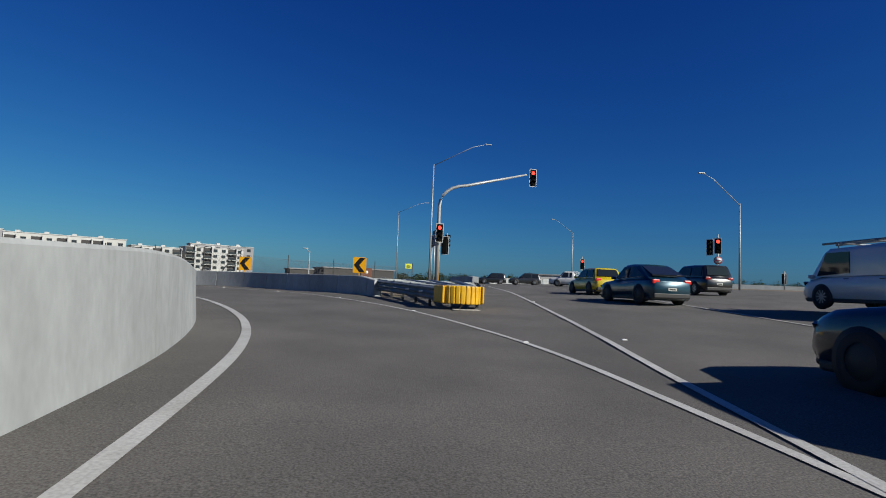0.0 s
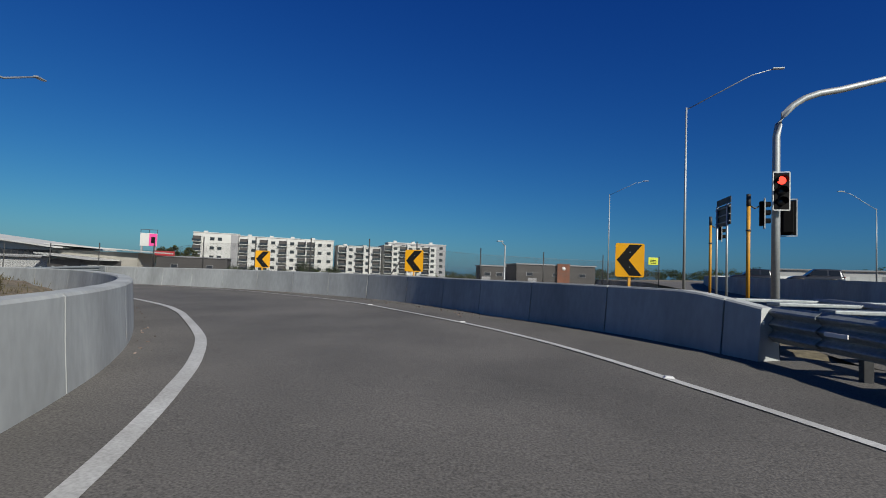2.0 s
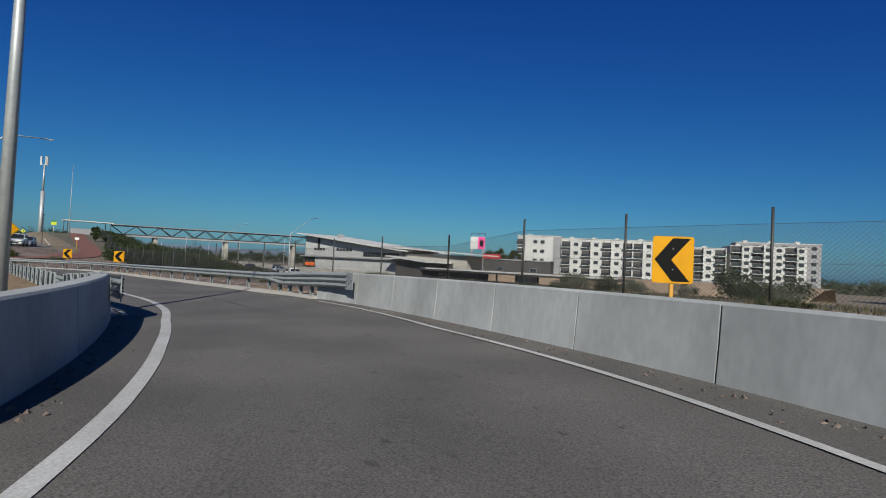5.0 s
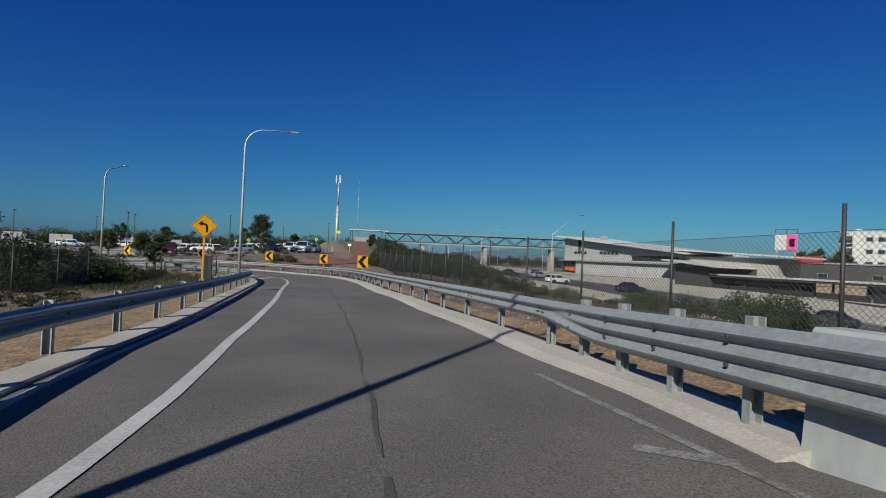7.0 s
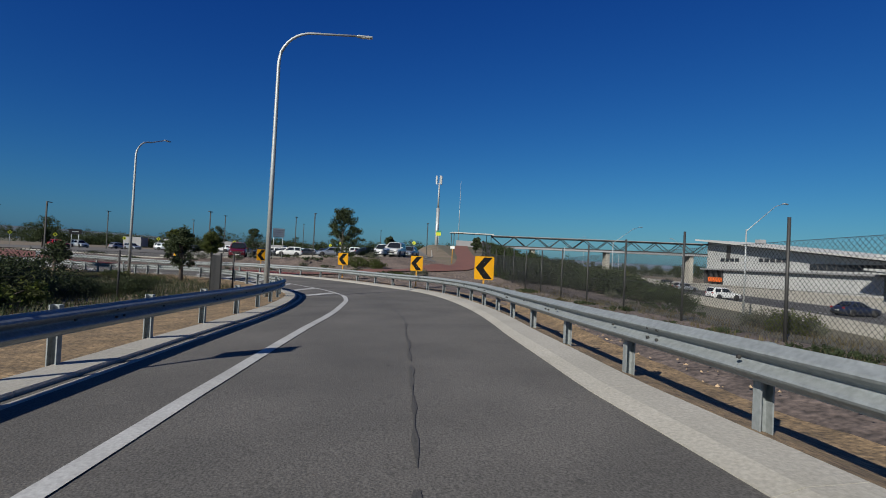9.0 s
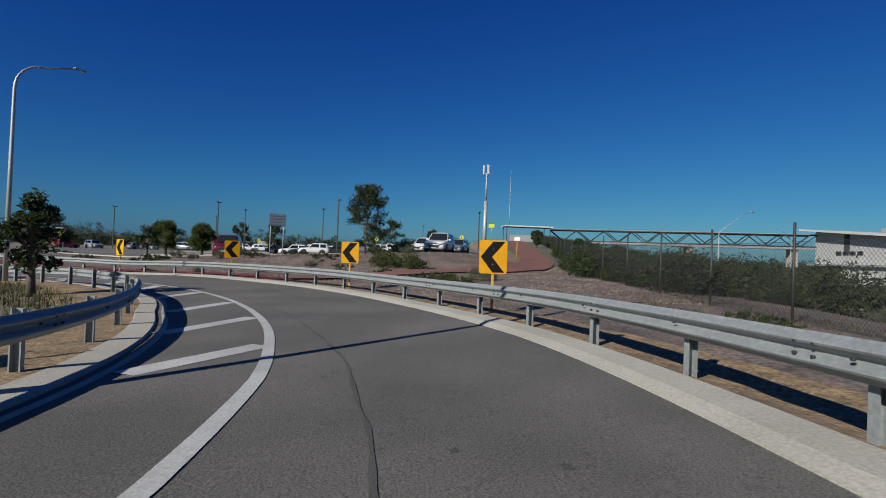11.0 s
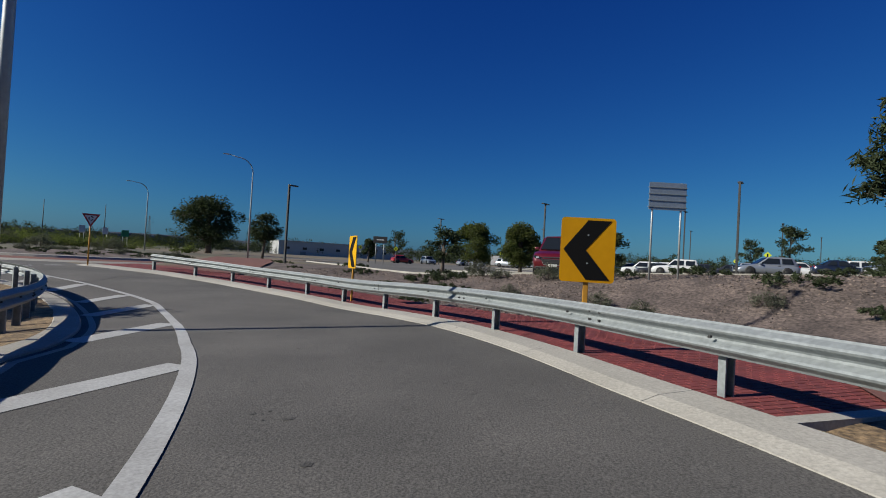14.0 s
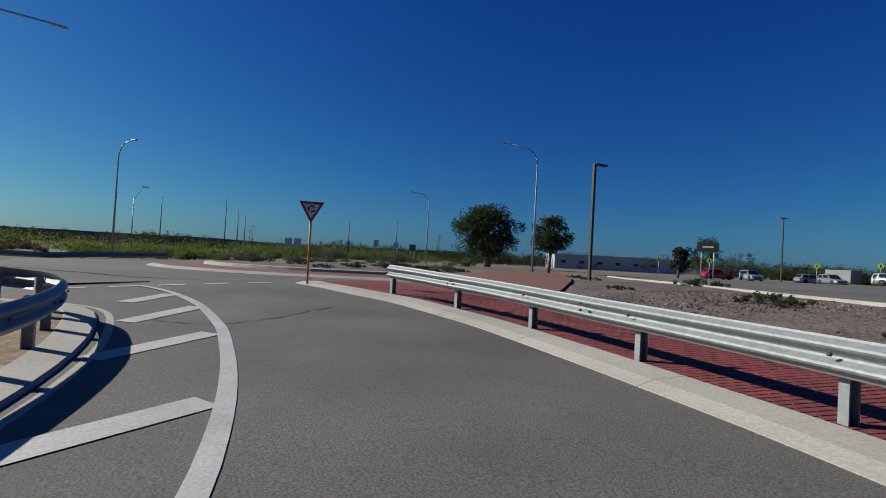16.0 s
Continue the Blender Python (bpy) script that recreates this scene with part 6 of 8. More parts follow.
def make_car(label, kind, L, W, H, paint, category="car", brake=False, group="", rack=False):
    sh = SHAPES[kind]
    root = thing(kind + "_vehicle" if kind in ("van", "ute") else "car", label, category, group)
    gc = 0.17 * H / 1.6
    r = 0.335 if H < 1.55 else 0.37
    hw = W / 2
    bx = [a for a, b in sh["belt"]]
    bz = [b for a, b in sh["belt"]]
    st = sorted(set([0, .01, .03, .07, .13, .2, .3, .4, .5, .6, .68, .76, .84, .9, .95, .98, 1.0] + list(sh["cabin"])))
    v, f = [], []
    prof = [(-.80, 0), (-.93, .10), (-.995, .40), (-1.0, .62), (-.975, .84), (-.90, .97), (-.5, 1.02), (0, 1.03)]
    prof = prof + [(-a, b) for a, b in reversed(prof[:-1])]
    n = len(prof)
    for t in st:
        end = min(t, 1 - t)
        nar = 1 - 0.16 * max(0, 1 - end / 0.10) ** 2.2
        zt = float(np.interp(t, bx, bz)) * H
        zb = gc + 0.10 * max(0, 1 - end / 0.05)
        for a, b in prof:
            v.append(((t - .5) * L, a * hw * nar, zb + (zt - zb) * b))
    for i in range(len(st) - 1):
        for k in range(n - 1):
            f.append((i * n + k, i * n + k + 1, (i + 1) * n + k + 1, (i + 1) * n + k))
        f.append((i * n + n - 1, i * n, (i + 1) * n, (i + 1) * n + n - 1))
    f.append(tuple(reversed(range(n))))
    f.append(tuple(range((len(st) - 1) * n, len(st) * n)))
    body = part("body", mesh_of("body", v, f, paint, True), None, root)
    # cabin
    c0, c1, c2, c3 = sh["cabin"]
    tp = sh["taper"]

    def belt(t):
        return float(np.interp(t, bx, bz)) * H

    mid = (c1 + c2) / 2
    v, f = [], []
    lo = [c0, (c0 + c1) / 2 + .04, mid, c2 + .04, c3]
    hi = [c1, c1 + .04, mid, c2 - .03, c2]
    for a, b in zip(lo, hi):
        zt = H * (1.0 if a == mid else 0.985)
        z0 = belt(a) * 0.97
        pts = [(-.93, z0, a), (-(.93 + (tp - .90) * .41), z0 + (zt - z0) * .35, a + (b - a) * .35), (-(tp + .03), z0 + (zt - z0) * .86, a + (b - a) * .86), (-tp + .08, zt, b), (0, zt + 0.025, b)]
        pts = pts + [(-p, q, s) for p, q, s in reversed(pts[:-1])]
        v += [((s - .5) * L, p * hw, q) for p, q, s in pts]
    m = 9
    for i in range(4):
        for k in range(m - 1):
            f.append((i * m + k, i * m + k + 1, (i + 1) * m + k + 1, (i + 1) * m + k))
    f.append(tuple(reversed(range(m))))
    f.append(tuple(range(4 * m, 5 * m)))
    part("cabin", mesh_of("cabin", v, f, paint, True), None, root)

    def pane(name, q, thick=0.012):
        q = [Vector(p) for p in q]
        c = sum(q, Vector()) / 4
        nrm = (q[1] - q[0]).cross(q[2] - q[0]).normalized()
        if nrm.dot(c - Vector((0, 0, H * 0.6))) < 0:
            nrm = -nrm
        q = [c + (p - c) * 0.93 for p in q]
        o = [p + nrm * 0.030 for p in q]
        i_ = [p - nrm * 0.04 for p in q]
        return part(name, mesh_of(name, o + i_, [(0, 1, 2, 3), (7, 6, 5, 4), (0, 4, 5, 1), (1, 5, 6, 2), (2, 6, 7, 3), (3, 7, 4, 0)], CARGLASS), None, root, "dark tinted glass")

    def P(t, z, side, w):
        return ((t - .5) * L, side * hw * w, z)

    bz0, bz3 = belt(c0) + .03, belt(c3) + .02
    zt = H * .96
    pane("windscreen", [P(c3 - .005, bz3, 1, .90), P(c3 - .005, bz3, -1, .90), P(c2 + .012, zt, -1, tp - .03), P(c2 + .012, zt, 1, tp - .03)])
    if kind not in ("van",):
        pane("rear_window", [P(c0 + .008, bz0 + .08, 1, .80), P(c0 + .008, bz0 + .08, -1, .80), P(c1 - .008, zt - .02, -1, tp - .05), P(c1 - .008, zt - .02, 1, tp - .05)])
    split = [(c0 + .07, mid - .012), (mid + .012, c3 - .05)] if kind not in ("van",) else [(mid + .18, c3 - .06)]
    for a, b in split:
        for sd in (1, -1):
            ha, hb = max(a, c1 + .015), min(b, c2 + .012)
            pane("side_window", [P(a, belt(a) + .03, sd, .925), P(b, belt(b) + .03, sd, .925), P(hb, H * .925, sd, tp + .03), P(ha, H * .925, sd, tp + .03)])
    # trims, bumpers, lamps
    part("sill_trim", boxbm(L * .9, W * .96, .14, z=gc - .02, bevel=.04), TRIM, root)
    part("front_bumper", boxbm(.16, W * .80, .13, x=L / 2 - .07, z=gc + .02, bevel=.05), TRIM, root)
    part("rear_bumper", boxbm(.18, W * .86, .22, x=-L / 2 + .08, z=gc + .06, bevel=.05), TRIM, root)
    # grille: a wide dark trapezium with a chrome rim and bars, and a slim upper slot
    gx, g0, g1 = L / 2 + .004, gc + .19, H * .355
    q = [(W * .20, g0), (-W * .20, g0), (-W * .27, g1), (W * .27, g1)]
    grille = part("grille", mesh_of("grille", [(gx, a, b) for a, b in q] + [(gx - .12, a, b) for a, b in q], [(3, 2, 1, 0), (0, 1, 5, 4), (1, 2, 6, 5), (2, 3, 7, 6), (3, 0, 4, 7)], TRIM), None, root)
    part("chrome_rim", tube("chrome_rim", [(gx + .004, a, b) for a, b in q + q[:1]], .012, RIM, 6), None, grille)
    for w in (.35, .65):
        part("grille_bar", boxbm(.02, W * .44, .018, x=gx, z=g0 + (g1 - g0) * w), TYRE, grille)
    part("upper_grille", boxbm(.05, W * .44, .055, x=L / 2 - .012, z=H * .385, bevel=.012), TRIM, root)
    for sd in (1, -1):
        lamp = [(L / 2 + .012, .46, H * .35), (L / 2 - .005, .78, H * .355), (L / 2 - .13, .955, H * .425), (L / 2 - .05, .84, H * .445), (L / 2 + .002, .50, H * .40)]
        lv = [(a, sd * hw * b, c) for a, b, c in lamp] + [(a - .1, sd * hw * b * .93, c) for a, b, c in lamp]
        lf = [(0, 1, 2, 3, 4), (9, 8, 7, 6, 5)] + [(k, k + 5, (k + 1) % 5 + 5, (k + 1) % 5) for k in range(5)]
        hl = part("headlight", mesh_of("headlight", lv, lf if sd > 0 else [tuple(reversed(u)) for u in lf], CARGLASS), None, root, "dark glass headlight")
        part("lamp_bowl", boxbm(.06, .13, .07, x=L / 2 - .014, y=sd * hw * .70, z=H * .375, bevel=.02), HEADLAMP, hl)
        part("tail_light", boxbm(.09, .30, .16, x=-L / 2 + .05, y=sd * hw * .74, z=H * .50, bevel=.03), BRAKE if brake else TAIL, root)
        part("mirror", boxbm(.12, .2, .13, x=(c3 - .5) * L - .25, y=sd * (hw + .06), z=belt(c3) + .02, bevel=.04), paint, root)
        for k in (-.16, .10):
            part("door_handle", boxbm(.18, .02, .025, x=k * L, y=sd * hw * 0.995, z=belt(.5) * .86, bevel=.006), TRIM, root)
    plate = part("number_plate", boxbm(.02, .37, .11, x=-L / 2 - .005, z=H * .33, bevel=.004), PLATE, root)
    part("plate_bars", boxbm(.006, .28, .05, x=-L / 2 - .017, z=H * .33 + .03), TRIM, plate)
    part("front_plate", boxbm(.02, .37, .11, x=L / 2 + .012, z=gc + .12, bevel=.004), PLATE, root)
    tyre, rim = wheel_meshes(r, .22)
    for fx in (.30, -.29):
        for sd in (1, -1):
            part("wheel_arch", lathe([(r * 1.14, .0), (r * 1.14, .05), (0, .05)], 20, TRIM, "wheel_arch"), None, root, at=Matrix.Translation((fx * L, sd * (hw * 0.955), r)) @ Matrix.Rotation(0 if sd > 0 else math.pi, 4, 'Z'))
            w = part("wheel", tyre, None, root, at=Matrix.Translation((fx * L, sd * (hw - .09), r)) @ Matrix.Rotation(math.pi if sd > 0 else 0, 4, 'Z'))
            part("rim", rim, None, w)
    if rack:
        for k in (-.3, -.05, .2):
            part("rack_bar", tube("rack_bar", [(k * L, -hw * .8, H + .12), (k * L, hw * .8, H + .12)], .03, GALV, 6), None, root)
        for sd in (-.7, .1, .6):
            part("ladder_rail", tube("ladder_rail", [(-L * .45, sd * hw, H + .17), (L * .38, sd * hw, H + .17)], .04, GALV, 6), None, root)
        for sd in (-.8, .8):
            for k in (-.3, .2):
                part("rack_foot", tube("rack_foot", [(k * L, sd * hw, H - .12), (k * L, sd * hw, H + .12)], .02, GALV, 6), None, root)
    if kind == "ute":
        part("tray", boxbm(L * .37, W * .98, .24, x=-L * .31, z=H * .46, bevel=.03), GALV, root, "grey steel tray with low sides")
        for sd in (1, -1):
            for k in (-.11, -.13):
                part("rack_post", tube("rack_post", [(k * L, sd * hw * .85, H * .5), (k * L, sd * hw * .85, H * 1.02)], .025, SIGN_WHITE, 6), None, root)
        for w in (.75, .9, 1.0):
            part("rack_bar", tube("rack_bar", [(-.12 * L, -hw * .85, H * w), (-.12 * L, hw * .85, H * w)], .022, SIGN_WHITE, 6), None, root)
    return root


def put(root, x, y, heading, z=None):
    """Stands a vehicle at x, y with its nose along the heading, in degrees counter-clockwise from +x."""
    zz = gz(x, y) if z is None else z
    root.matrix_world = Matrix.Translation((x, y, zz)) @ Matrix.Rotation(radians(heading), 4, 'Z')
    return root


P_YEL = car_paint("paint_yellow", (0.44, 0.327, 0.0071))
P_BLUE = car_paint("paint_blue", (0.00852, 0.0391, 0.0604), 0.4)
P_BLACK = car_paint("paint_black", (0.0071, 0.0071, 0.00852))
P_WHITE = car_paint("paint_white", (0.511, 0.511, 0.504))
P_SILVER = car_paint("paint_silver", (0.27, 0.291, 0.32), 0.5)
P_RED = car_paint("paint_red", (0.10, 0.0048, 0.0095), 0.2)
P_BRED = car_paint("paint_bright_red", (0.298, 0.00852, 0.0071))
P_GREY = car_paint("paint_grey", (0.0355, 0.0376, 0.0412), 0.4)
P_DBLUE = car_paint("paint_dark_blue", (0.0142, 0.0213, 0.0426), 0.4)

# traffic waiting on the bridge
put(make_car("bright yellow hatchback waiting at the lights", "hatch", 4.0, 1.72, 1.48, P_YEL, brake=True), 12.1, 30.1, 93, upper(12.1, 30.1) + .032)
put(make_car("dark blue sloping-roof car with red brake lights", "coupe", 4.45, 1.84, 1.62, P_BLUE, brake=True), 10.95, 21.9, 94, upper(10.95, 21.9) + .032)
put(make_car("black four-wheel-drive wagon waiting at the lights", "suv", 4.65, 1.88, 1.74, P_BLACK), 18.9, 30.9, 92, upper(18.9, 30.9) + .032)
put(make_car("dark grey wagon standing in the next lane", "suv", 4.6, 1.86, 1.8, P_BLACK), 6.5, 4.35, 89, upper(6.5, 4.3) + .032)
put(make_car("white work van with a ladder rack", "van", 5.0, 1.95, 1.98, P_WHITE, "van", rack=True), 15.2, 14.6, 87, upper(15.2, 14.6) + .25 + .032)
put(make_car("black four-wheel-drive wagon across the junction", "suv", 4.6, 1.9, 1.8, P_BLACK), 17.3, 87, 175, upper(17.3, 87) + .032)
put(make_car("dark wagon far along the bridge", "suv", 4.6, 1.9, 1.7, P_GREY), 20.0, 76.0, 172, upper(20.0, 76.0) + .032)
put(make_car("white utility with steel tray crossing the junction", "ute", 5.2, 1.9, 1.78, P_WHITE, "utility truck"), 21.8, 61.0, 150, upper(21.8, 61.0) + .032)

# the car park
put(make_car("white off-road wagon parked facing the slip road", "suv", 4.8, 1.94, 1.78, P_WHITE), -110.6, 36.0, -12)
put(make_car("dark red small off-road wagon parked at the mulch edge", "suv", 4.25, 1.78, 1.68, P_RED), -106.0, 18.75, 14)
white_suv = put(make_car("white wagon parked side-on in the car park", "suv", 4.5, 1.84, 1.68, P_WHITE, group="parked cars"), -141.6, 16.8, 278)
silver = put(make_car("silver-blue hatchback parked in the car park", "hatch", 4.3, 1.78, 1.5, P_SILVER, group="parked cars"), -131.5, 25.2, -70)
utew = put(make_car("white utility parked in the car park", "ute", 5.2, 1.88, 1.76, P_WHITE, "utility truck", group="parked cars"), -126.0, 34.2, -25)
grey = put(make_car("dark grey sedan parked in the car park", "sedan", 4.6, 1.8, 1.46, P_GREY, group="parked cars"), -154.5, 17.0, 285)
redh = put(make_car("bright red hatchback parked in the car park", "hatch", 4.0, 1.72, 1.48, P_BRED, group="parked cars"), -158.7, -32.8, 150)
blue = put(make_car("dark blue sedan parked in the car park", "sedan", 4.6, 1.8, 1.46, P_DBLUE, group="parked cars"), -143.0, 30.5, 100)
pool = [white_suv, silver, grey, grey, blue, white_suv, silver, grey, white_suv]
rng = random.Random(9)
spots = [(-134.5, 33.5, -70), (-138.2, 36.0, -70), (-149.0, 11.5, 285), (-151.6, 9.3, 285), (-158, 33.5, 100), (-146.5, 13.8, 285), (-163, 20, 95), (-162, 10, 95),
         (-178.5, -31.3, 150), (-173, -25.5, 60), (-173.5, -19.0, 60), (-171.1, -36, 60), (-170, 5, 95), (-171, 14, 95), (-174, 28, 95), (-180, 12, 95), (-182, -2, 95), (-183, 33, 95), (-190, 8, 95), (-191, 24, 95), (-196, -10, 95), (-203, 15, 95), (-206, 2, 95), (-212, 26, 95), (-147, 37, -20), (-131, 38.2, -15), (-120.5, 37.8, -15),
         (-155.5, 23.0, 100), (-156, 14.0, 100), (-159.5, 27.5, 100), (-166, 31.5, 97), (-166.5, 24.5, 97), (-165, 15.0, 97), (-176, 19.5, 96), (-177, 6.0, 96), (-186, 29.0, 96), (-186.5, 21.0, 96), (-187, 13.5, 96), (-196, 30.5, 95), (-197, 18.0, 95), (-198, 6.5, 95), (-206, 21.0, 95), (-207, 12.0, 95), (-215, 8.0, 95), (-216, 18.0, 95), (-164, -14, 95), (-174, -17, 95), (-186, -10, 95), (-196, -20, 95), (-206, -14, 95)]
for k, (x, y, h) in enumerate(spots):
    copy_thing(pool[(k * 4 + 1) % len(pool)], Matrix.Translation((x, y, gz(x, y))) @ Matrix.Rotation(radians(h + rng.uniform(-4, 4)), 4, 'Z'))

# ---------------------------------------------------------------- buildings
def wall_frame(x0, y0, x1, y1, z):
    """A frame at one end of a facade: local x along it, local -y out of it (to the right of the run)."""
    return Matrix.Translation((x0, y0, z)) @ Matrix.Rotation(math.atan2(y1 - y0, x1 - x0), 4, 'Z')


def bm_mesh(name, bm, material):
    me = bpy.data.meshes.new(name)
    bm.to_mesh(me)
    bm.free()
    me.materials.append(material)
    return me


def frame_bm(w, h, t=0.07, d=0.12):
    bm = bmesh.new()
    box(bm, w, d, t, z=0)
    box(bm, w, d, t, z=h - t)
    box(bm, t, d, h - 2 * t, x=-w / 2 + t / 2, z=t)
    box(bm, t, d, h - 2 * t, x=w / 2 - t / 2, z=t)
    box(bm, t * 0.7, d * 0.8, h - 2 * t, z=t)
    return bm


WIN_FRAME = bm_mesh("window_frame", frame_bm(1.7, 1.35), DARKWALL)
WIN_PANE = bm_mesh("pane", boxbm(1.56, 0.04, 1.21, z=0.07), WINDOW)
BAL_SLAB = bm_mesh("balcony_slab", boxbm(3.6, 1.5, 0.22, y=-0.75, bevel=0.02), WHITEWALL)
BAL_RAIL = bm_mesh("balustrade", boxbm(3.5, 0.06, 0.95, y=-1.42, z=0.24), WINDOW)
# flat dark sheet on the wall: the balcony hollow's shade as colour
BAL_SHADE = bm_mesh("recess", boxbm(3.3, 0.05, 2.3, y=-0.03, z=0.22), DARKWALL)
BAL_FIN = bm_mesh("fin_wall", boxbm(0.25, 1.5, 3.1, y=-0.75), WHITEWALL)


def apartments(label, x0, y0, x1, y1, zb, zt, depth, storeys, pattern, wall=WHITEWALL):
    L = math.hypot(x1 - x0, y1 - y0)
    root = thing("apartment_building", label, "apartment building", "apartment blocks", at=wall_frame(x0, y0, x1, y1, zb))
    H = zt - zb
    part("wall", boxbm(L, depth, H, x=L / 2, y=depth / 2, bevel=0.05), wall, root)
    part("roof", boxbm(L + 0.5, depth + 0.5, 0.3, x=L / 2, y=depth / 2, z=H + 0.005, bevel=0.05), WHITEWALL, root)
    part("plinth", boxbm(L + 0.1, 0.4, 2.8, x=L / 2, y=-0.15), GREYWALL, root)
    sh = (H - 3.2) / (storeys - 1)
    n = len(pattern)
    for j in range(1, storeys):
        for i, c in enumerate(pattern):
            x = L * (i + 0.5) / n
            z = 3.2 + (j - 1) * sh
            if c == "w":
                w = part("window", WIN_FRAME, None, root, at=Matrix.Translation((x, -0.06, z + 0.8)))
                part("pane", WIN_PANE, None, w)
            elif c == "b":
                b = part("balcony", BAL_SLAB, None, root, at=Matrix.Translation((x, 0, z)))
                part("balustrade", BAL_RAIL, None, b)
                part("recess", BAL_SHADE, None, b)
                part("fin_wall", BAL_FIN, None, b, at=Matrix.Translation((1.85, 0, 0)))
            elif c == "g" and j == 1:
                part("grey_panel", boxbm(L / n, 0.2, H - 3.5, x=x, y=-0.1, z=3.2), GREYWALL, root)
    for k in range(int(L / 9)):
        part("roof_unit", boxbm(1.6, 1.4, 1.0, x=4 + k * 9, y=depth * 0.5, z=H + 0.3, bevel=0.05), METALSHEET, root)
    return root


apartments("white five-storey apartment block with dark balconies", -158.0, 202.0, -143.0, 211.3, -3.2, 15.4, 14, 5, "b.ww.g")
apartments("white five-storey apartment block with dark balconies", -142.8, 211.4, -109.1, 232.2, -2.8, 14.7, 14, 5, "bwbwbwbbww")
apartments("white four-storey apartment block with dark balconies", -107.4, 233.3, -91.1, 243.5, -2.4, 12.8, 14, 5, "bwbwb")
apartments("white five-storey apartment block with dark balconies", -89.6, 244.3, -68.3, 257.6, -2.0, 14.0, 14, 6, "bwbwwbw")
apartments("dark upper block behind the white flats", -90.5, 252.0, -66.0, 267.0, -2.0, 15.8, 8, 6, "wwwwww", GREYWALL)

# the railway station: long white building with a raked roof
def raked(name, x0, x1, y0, y1, za, zb, t, material):
    v = [(x0, y0, za), (x1, y0, zb), (x1, y1, zb), (x0, y1, za), (x0, y0, za + t), (x1, y0, zb + t), (x1, y1, zb + t), (x0, y1, za + t)]
    return mesh_of(name, v, [(3, 2, 1, 0), (4, 5, 6, 7), (0, 1, 5, 4), (1, 2, 6, 5), (2, 3, 7, 6), (3, 0, 4, 7)], material)


stn = thing("railway_station", "long white clad railway station with a raked roof", "railway station", at=wall_frame(-173.0, 113.0, -125.0, 115.0, 0))
SL = 48.0
v = [(0, 0, 2.4), (SL, 0, 2.4), (SL, 0, 4.5), (0, 0, 9.2), (0, 14, 2.4), (SL, 14, 2.4), (SL, 14, 4.5), (0, 14, 9.2)]
part("upper_wall", mesh_of("upper_wall", v, [(0, 1, 2, 3), (7, 6, 5, 4), (0, 3, 7, 4), (1, 5, 6, 2), (3, 2, 6, 7), (0, 4, 5, 1)], METALSHEET), None, stn)
part("roof", raked("roof", -2.0, SL + 3, -2.2, 16, 9.45, 4.6, 0.35, WHITEWALL), None, stn)
part("lower_wall", boxbm(SL - 8, 12, 3.5, x=SL / 2 + 4, y=5.0, z=-1.2, bevel=0.05), METALSHEET, stn, "pale ribbed cladding")
for k in range(40):
    part("rib", boxbm(0.05, 0.06, 3.3, x=8.5 + k * 1.0, y=-1.02, z=-1.1), METALSHEET, stn)
part("ledge", boxbm(SL, 1.8, 0.35, x=SL / 2, y=-0.9, z=2.2), GREYWALL, stn)
for k, x in enumerate((6.2, 7.9, 9.6, 11.3, 19.0, 20.7, 22.4, 24.1, 25.8)):
    w = part("window", boxbm(1.3, 0.1, 0.8, x=x, y=-0.03, z=4.3), DARKWALL, stn)
    part("pane", boxbm(1.15, 0.05, 0.66, x=x, y=-0.1, z=4.37), WINDOW, w)
for x in range(8):
    w = part("window", boxbm(1.9, 0.1, 1.2, x=33 + x * 2.0, y=-0.03, z=2.9), DARKWALL, stn)
    part("pane", boxbm(1.7, 0.05, 1.05, x=33 + x * 2.0, y=-0.1, z=2.97), WINDOW, w)
part("louvre", boxbm(1.3, 0.12, 3.6, x=8.2, y=-0.05, z=4.6), DARKWALL, stn)
part("chimney", boxbm(1.6, 1.6, 1.2, x=9.5, y=7, z=8.6, bevel=0.05), GREYWALL, stn)
# closed block; the shade inside the open undercroft is its dark colour
part("undercroft", boxbm(8, 10, 3.4, x=4, y=5, z=-1.2), DARKWALL, stn, "closed dark block, the open undercroft's shade put into its colour")
part("platform", boxbm(SL + 12, 13, 1.3, x=SL / 2 + 5, y=5.5, z=-2.5, bevel=0.03), CONCRETE, stn, "long concrete platform edge")
for k in range(4):
    part("column", boxbm(0.5, 0.5, 3.5, x=0.6 + k * 2.2, y=-0.6, z=-1.2), DARKWALL, stn)
ban = thing("orange_banner", "orange banner of plain letter shapes on the undercroft", "banner", at=wall_frame(-171.0, 112.0, -125.0, 114.0, -0.6))
for k in range(5):
    part("letter_bar", boxbm(0.9, 0.08, 1.1, x=1 + k * 1.05, bevel=0.15), ORANGE, ban)
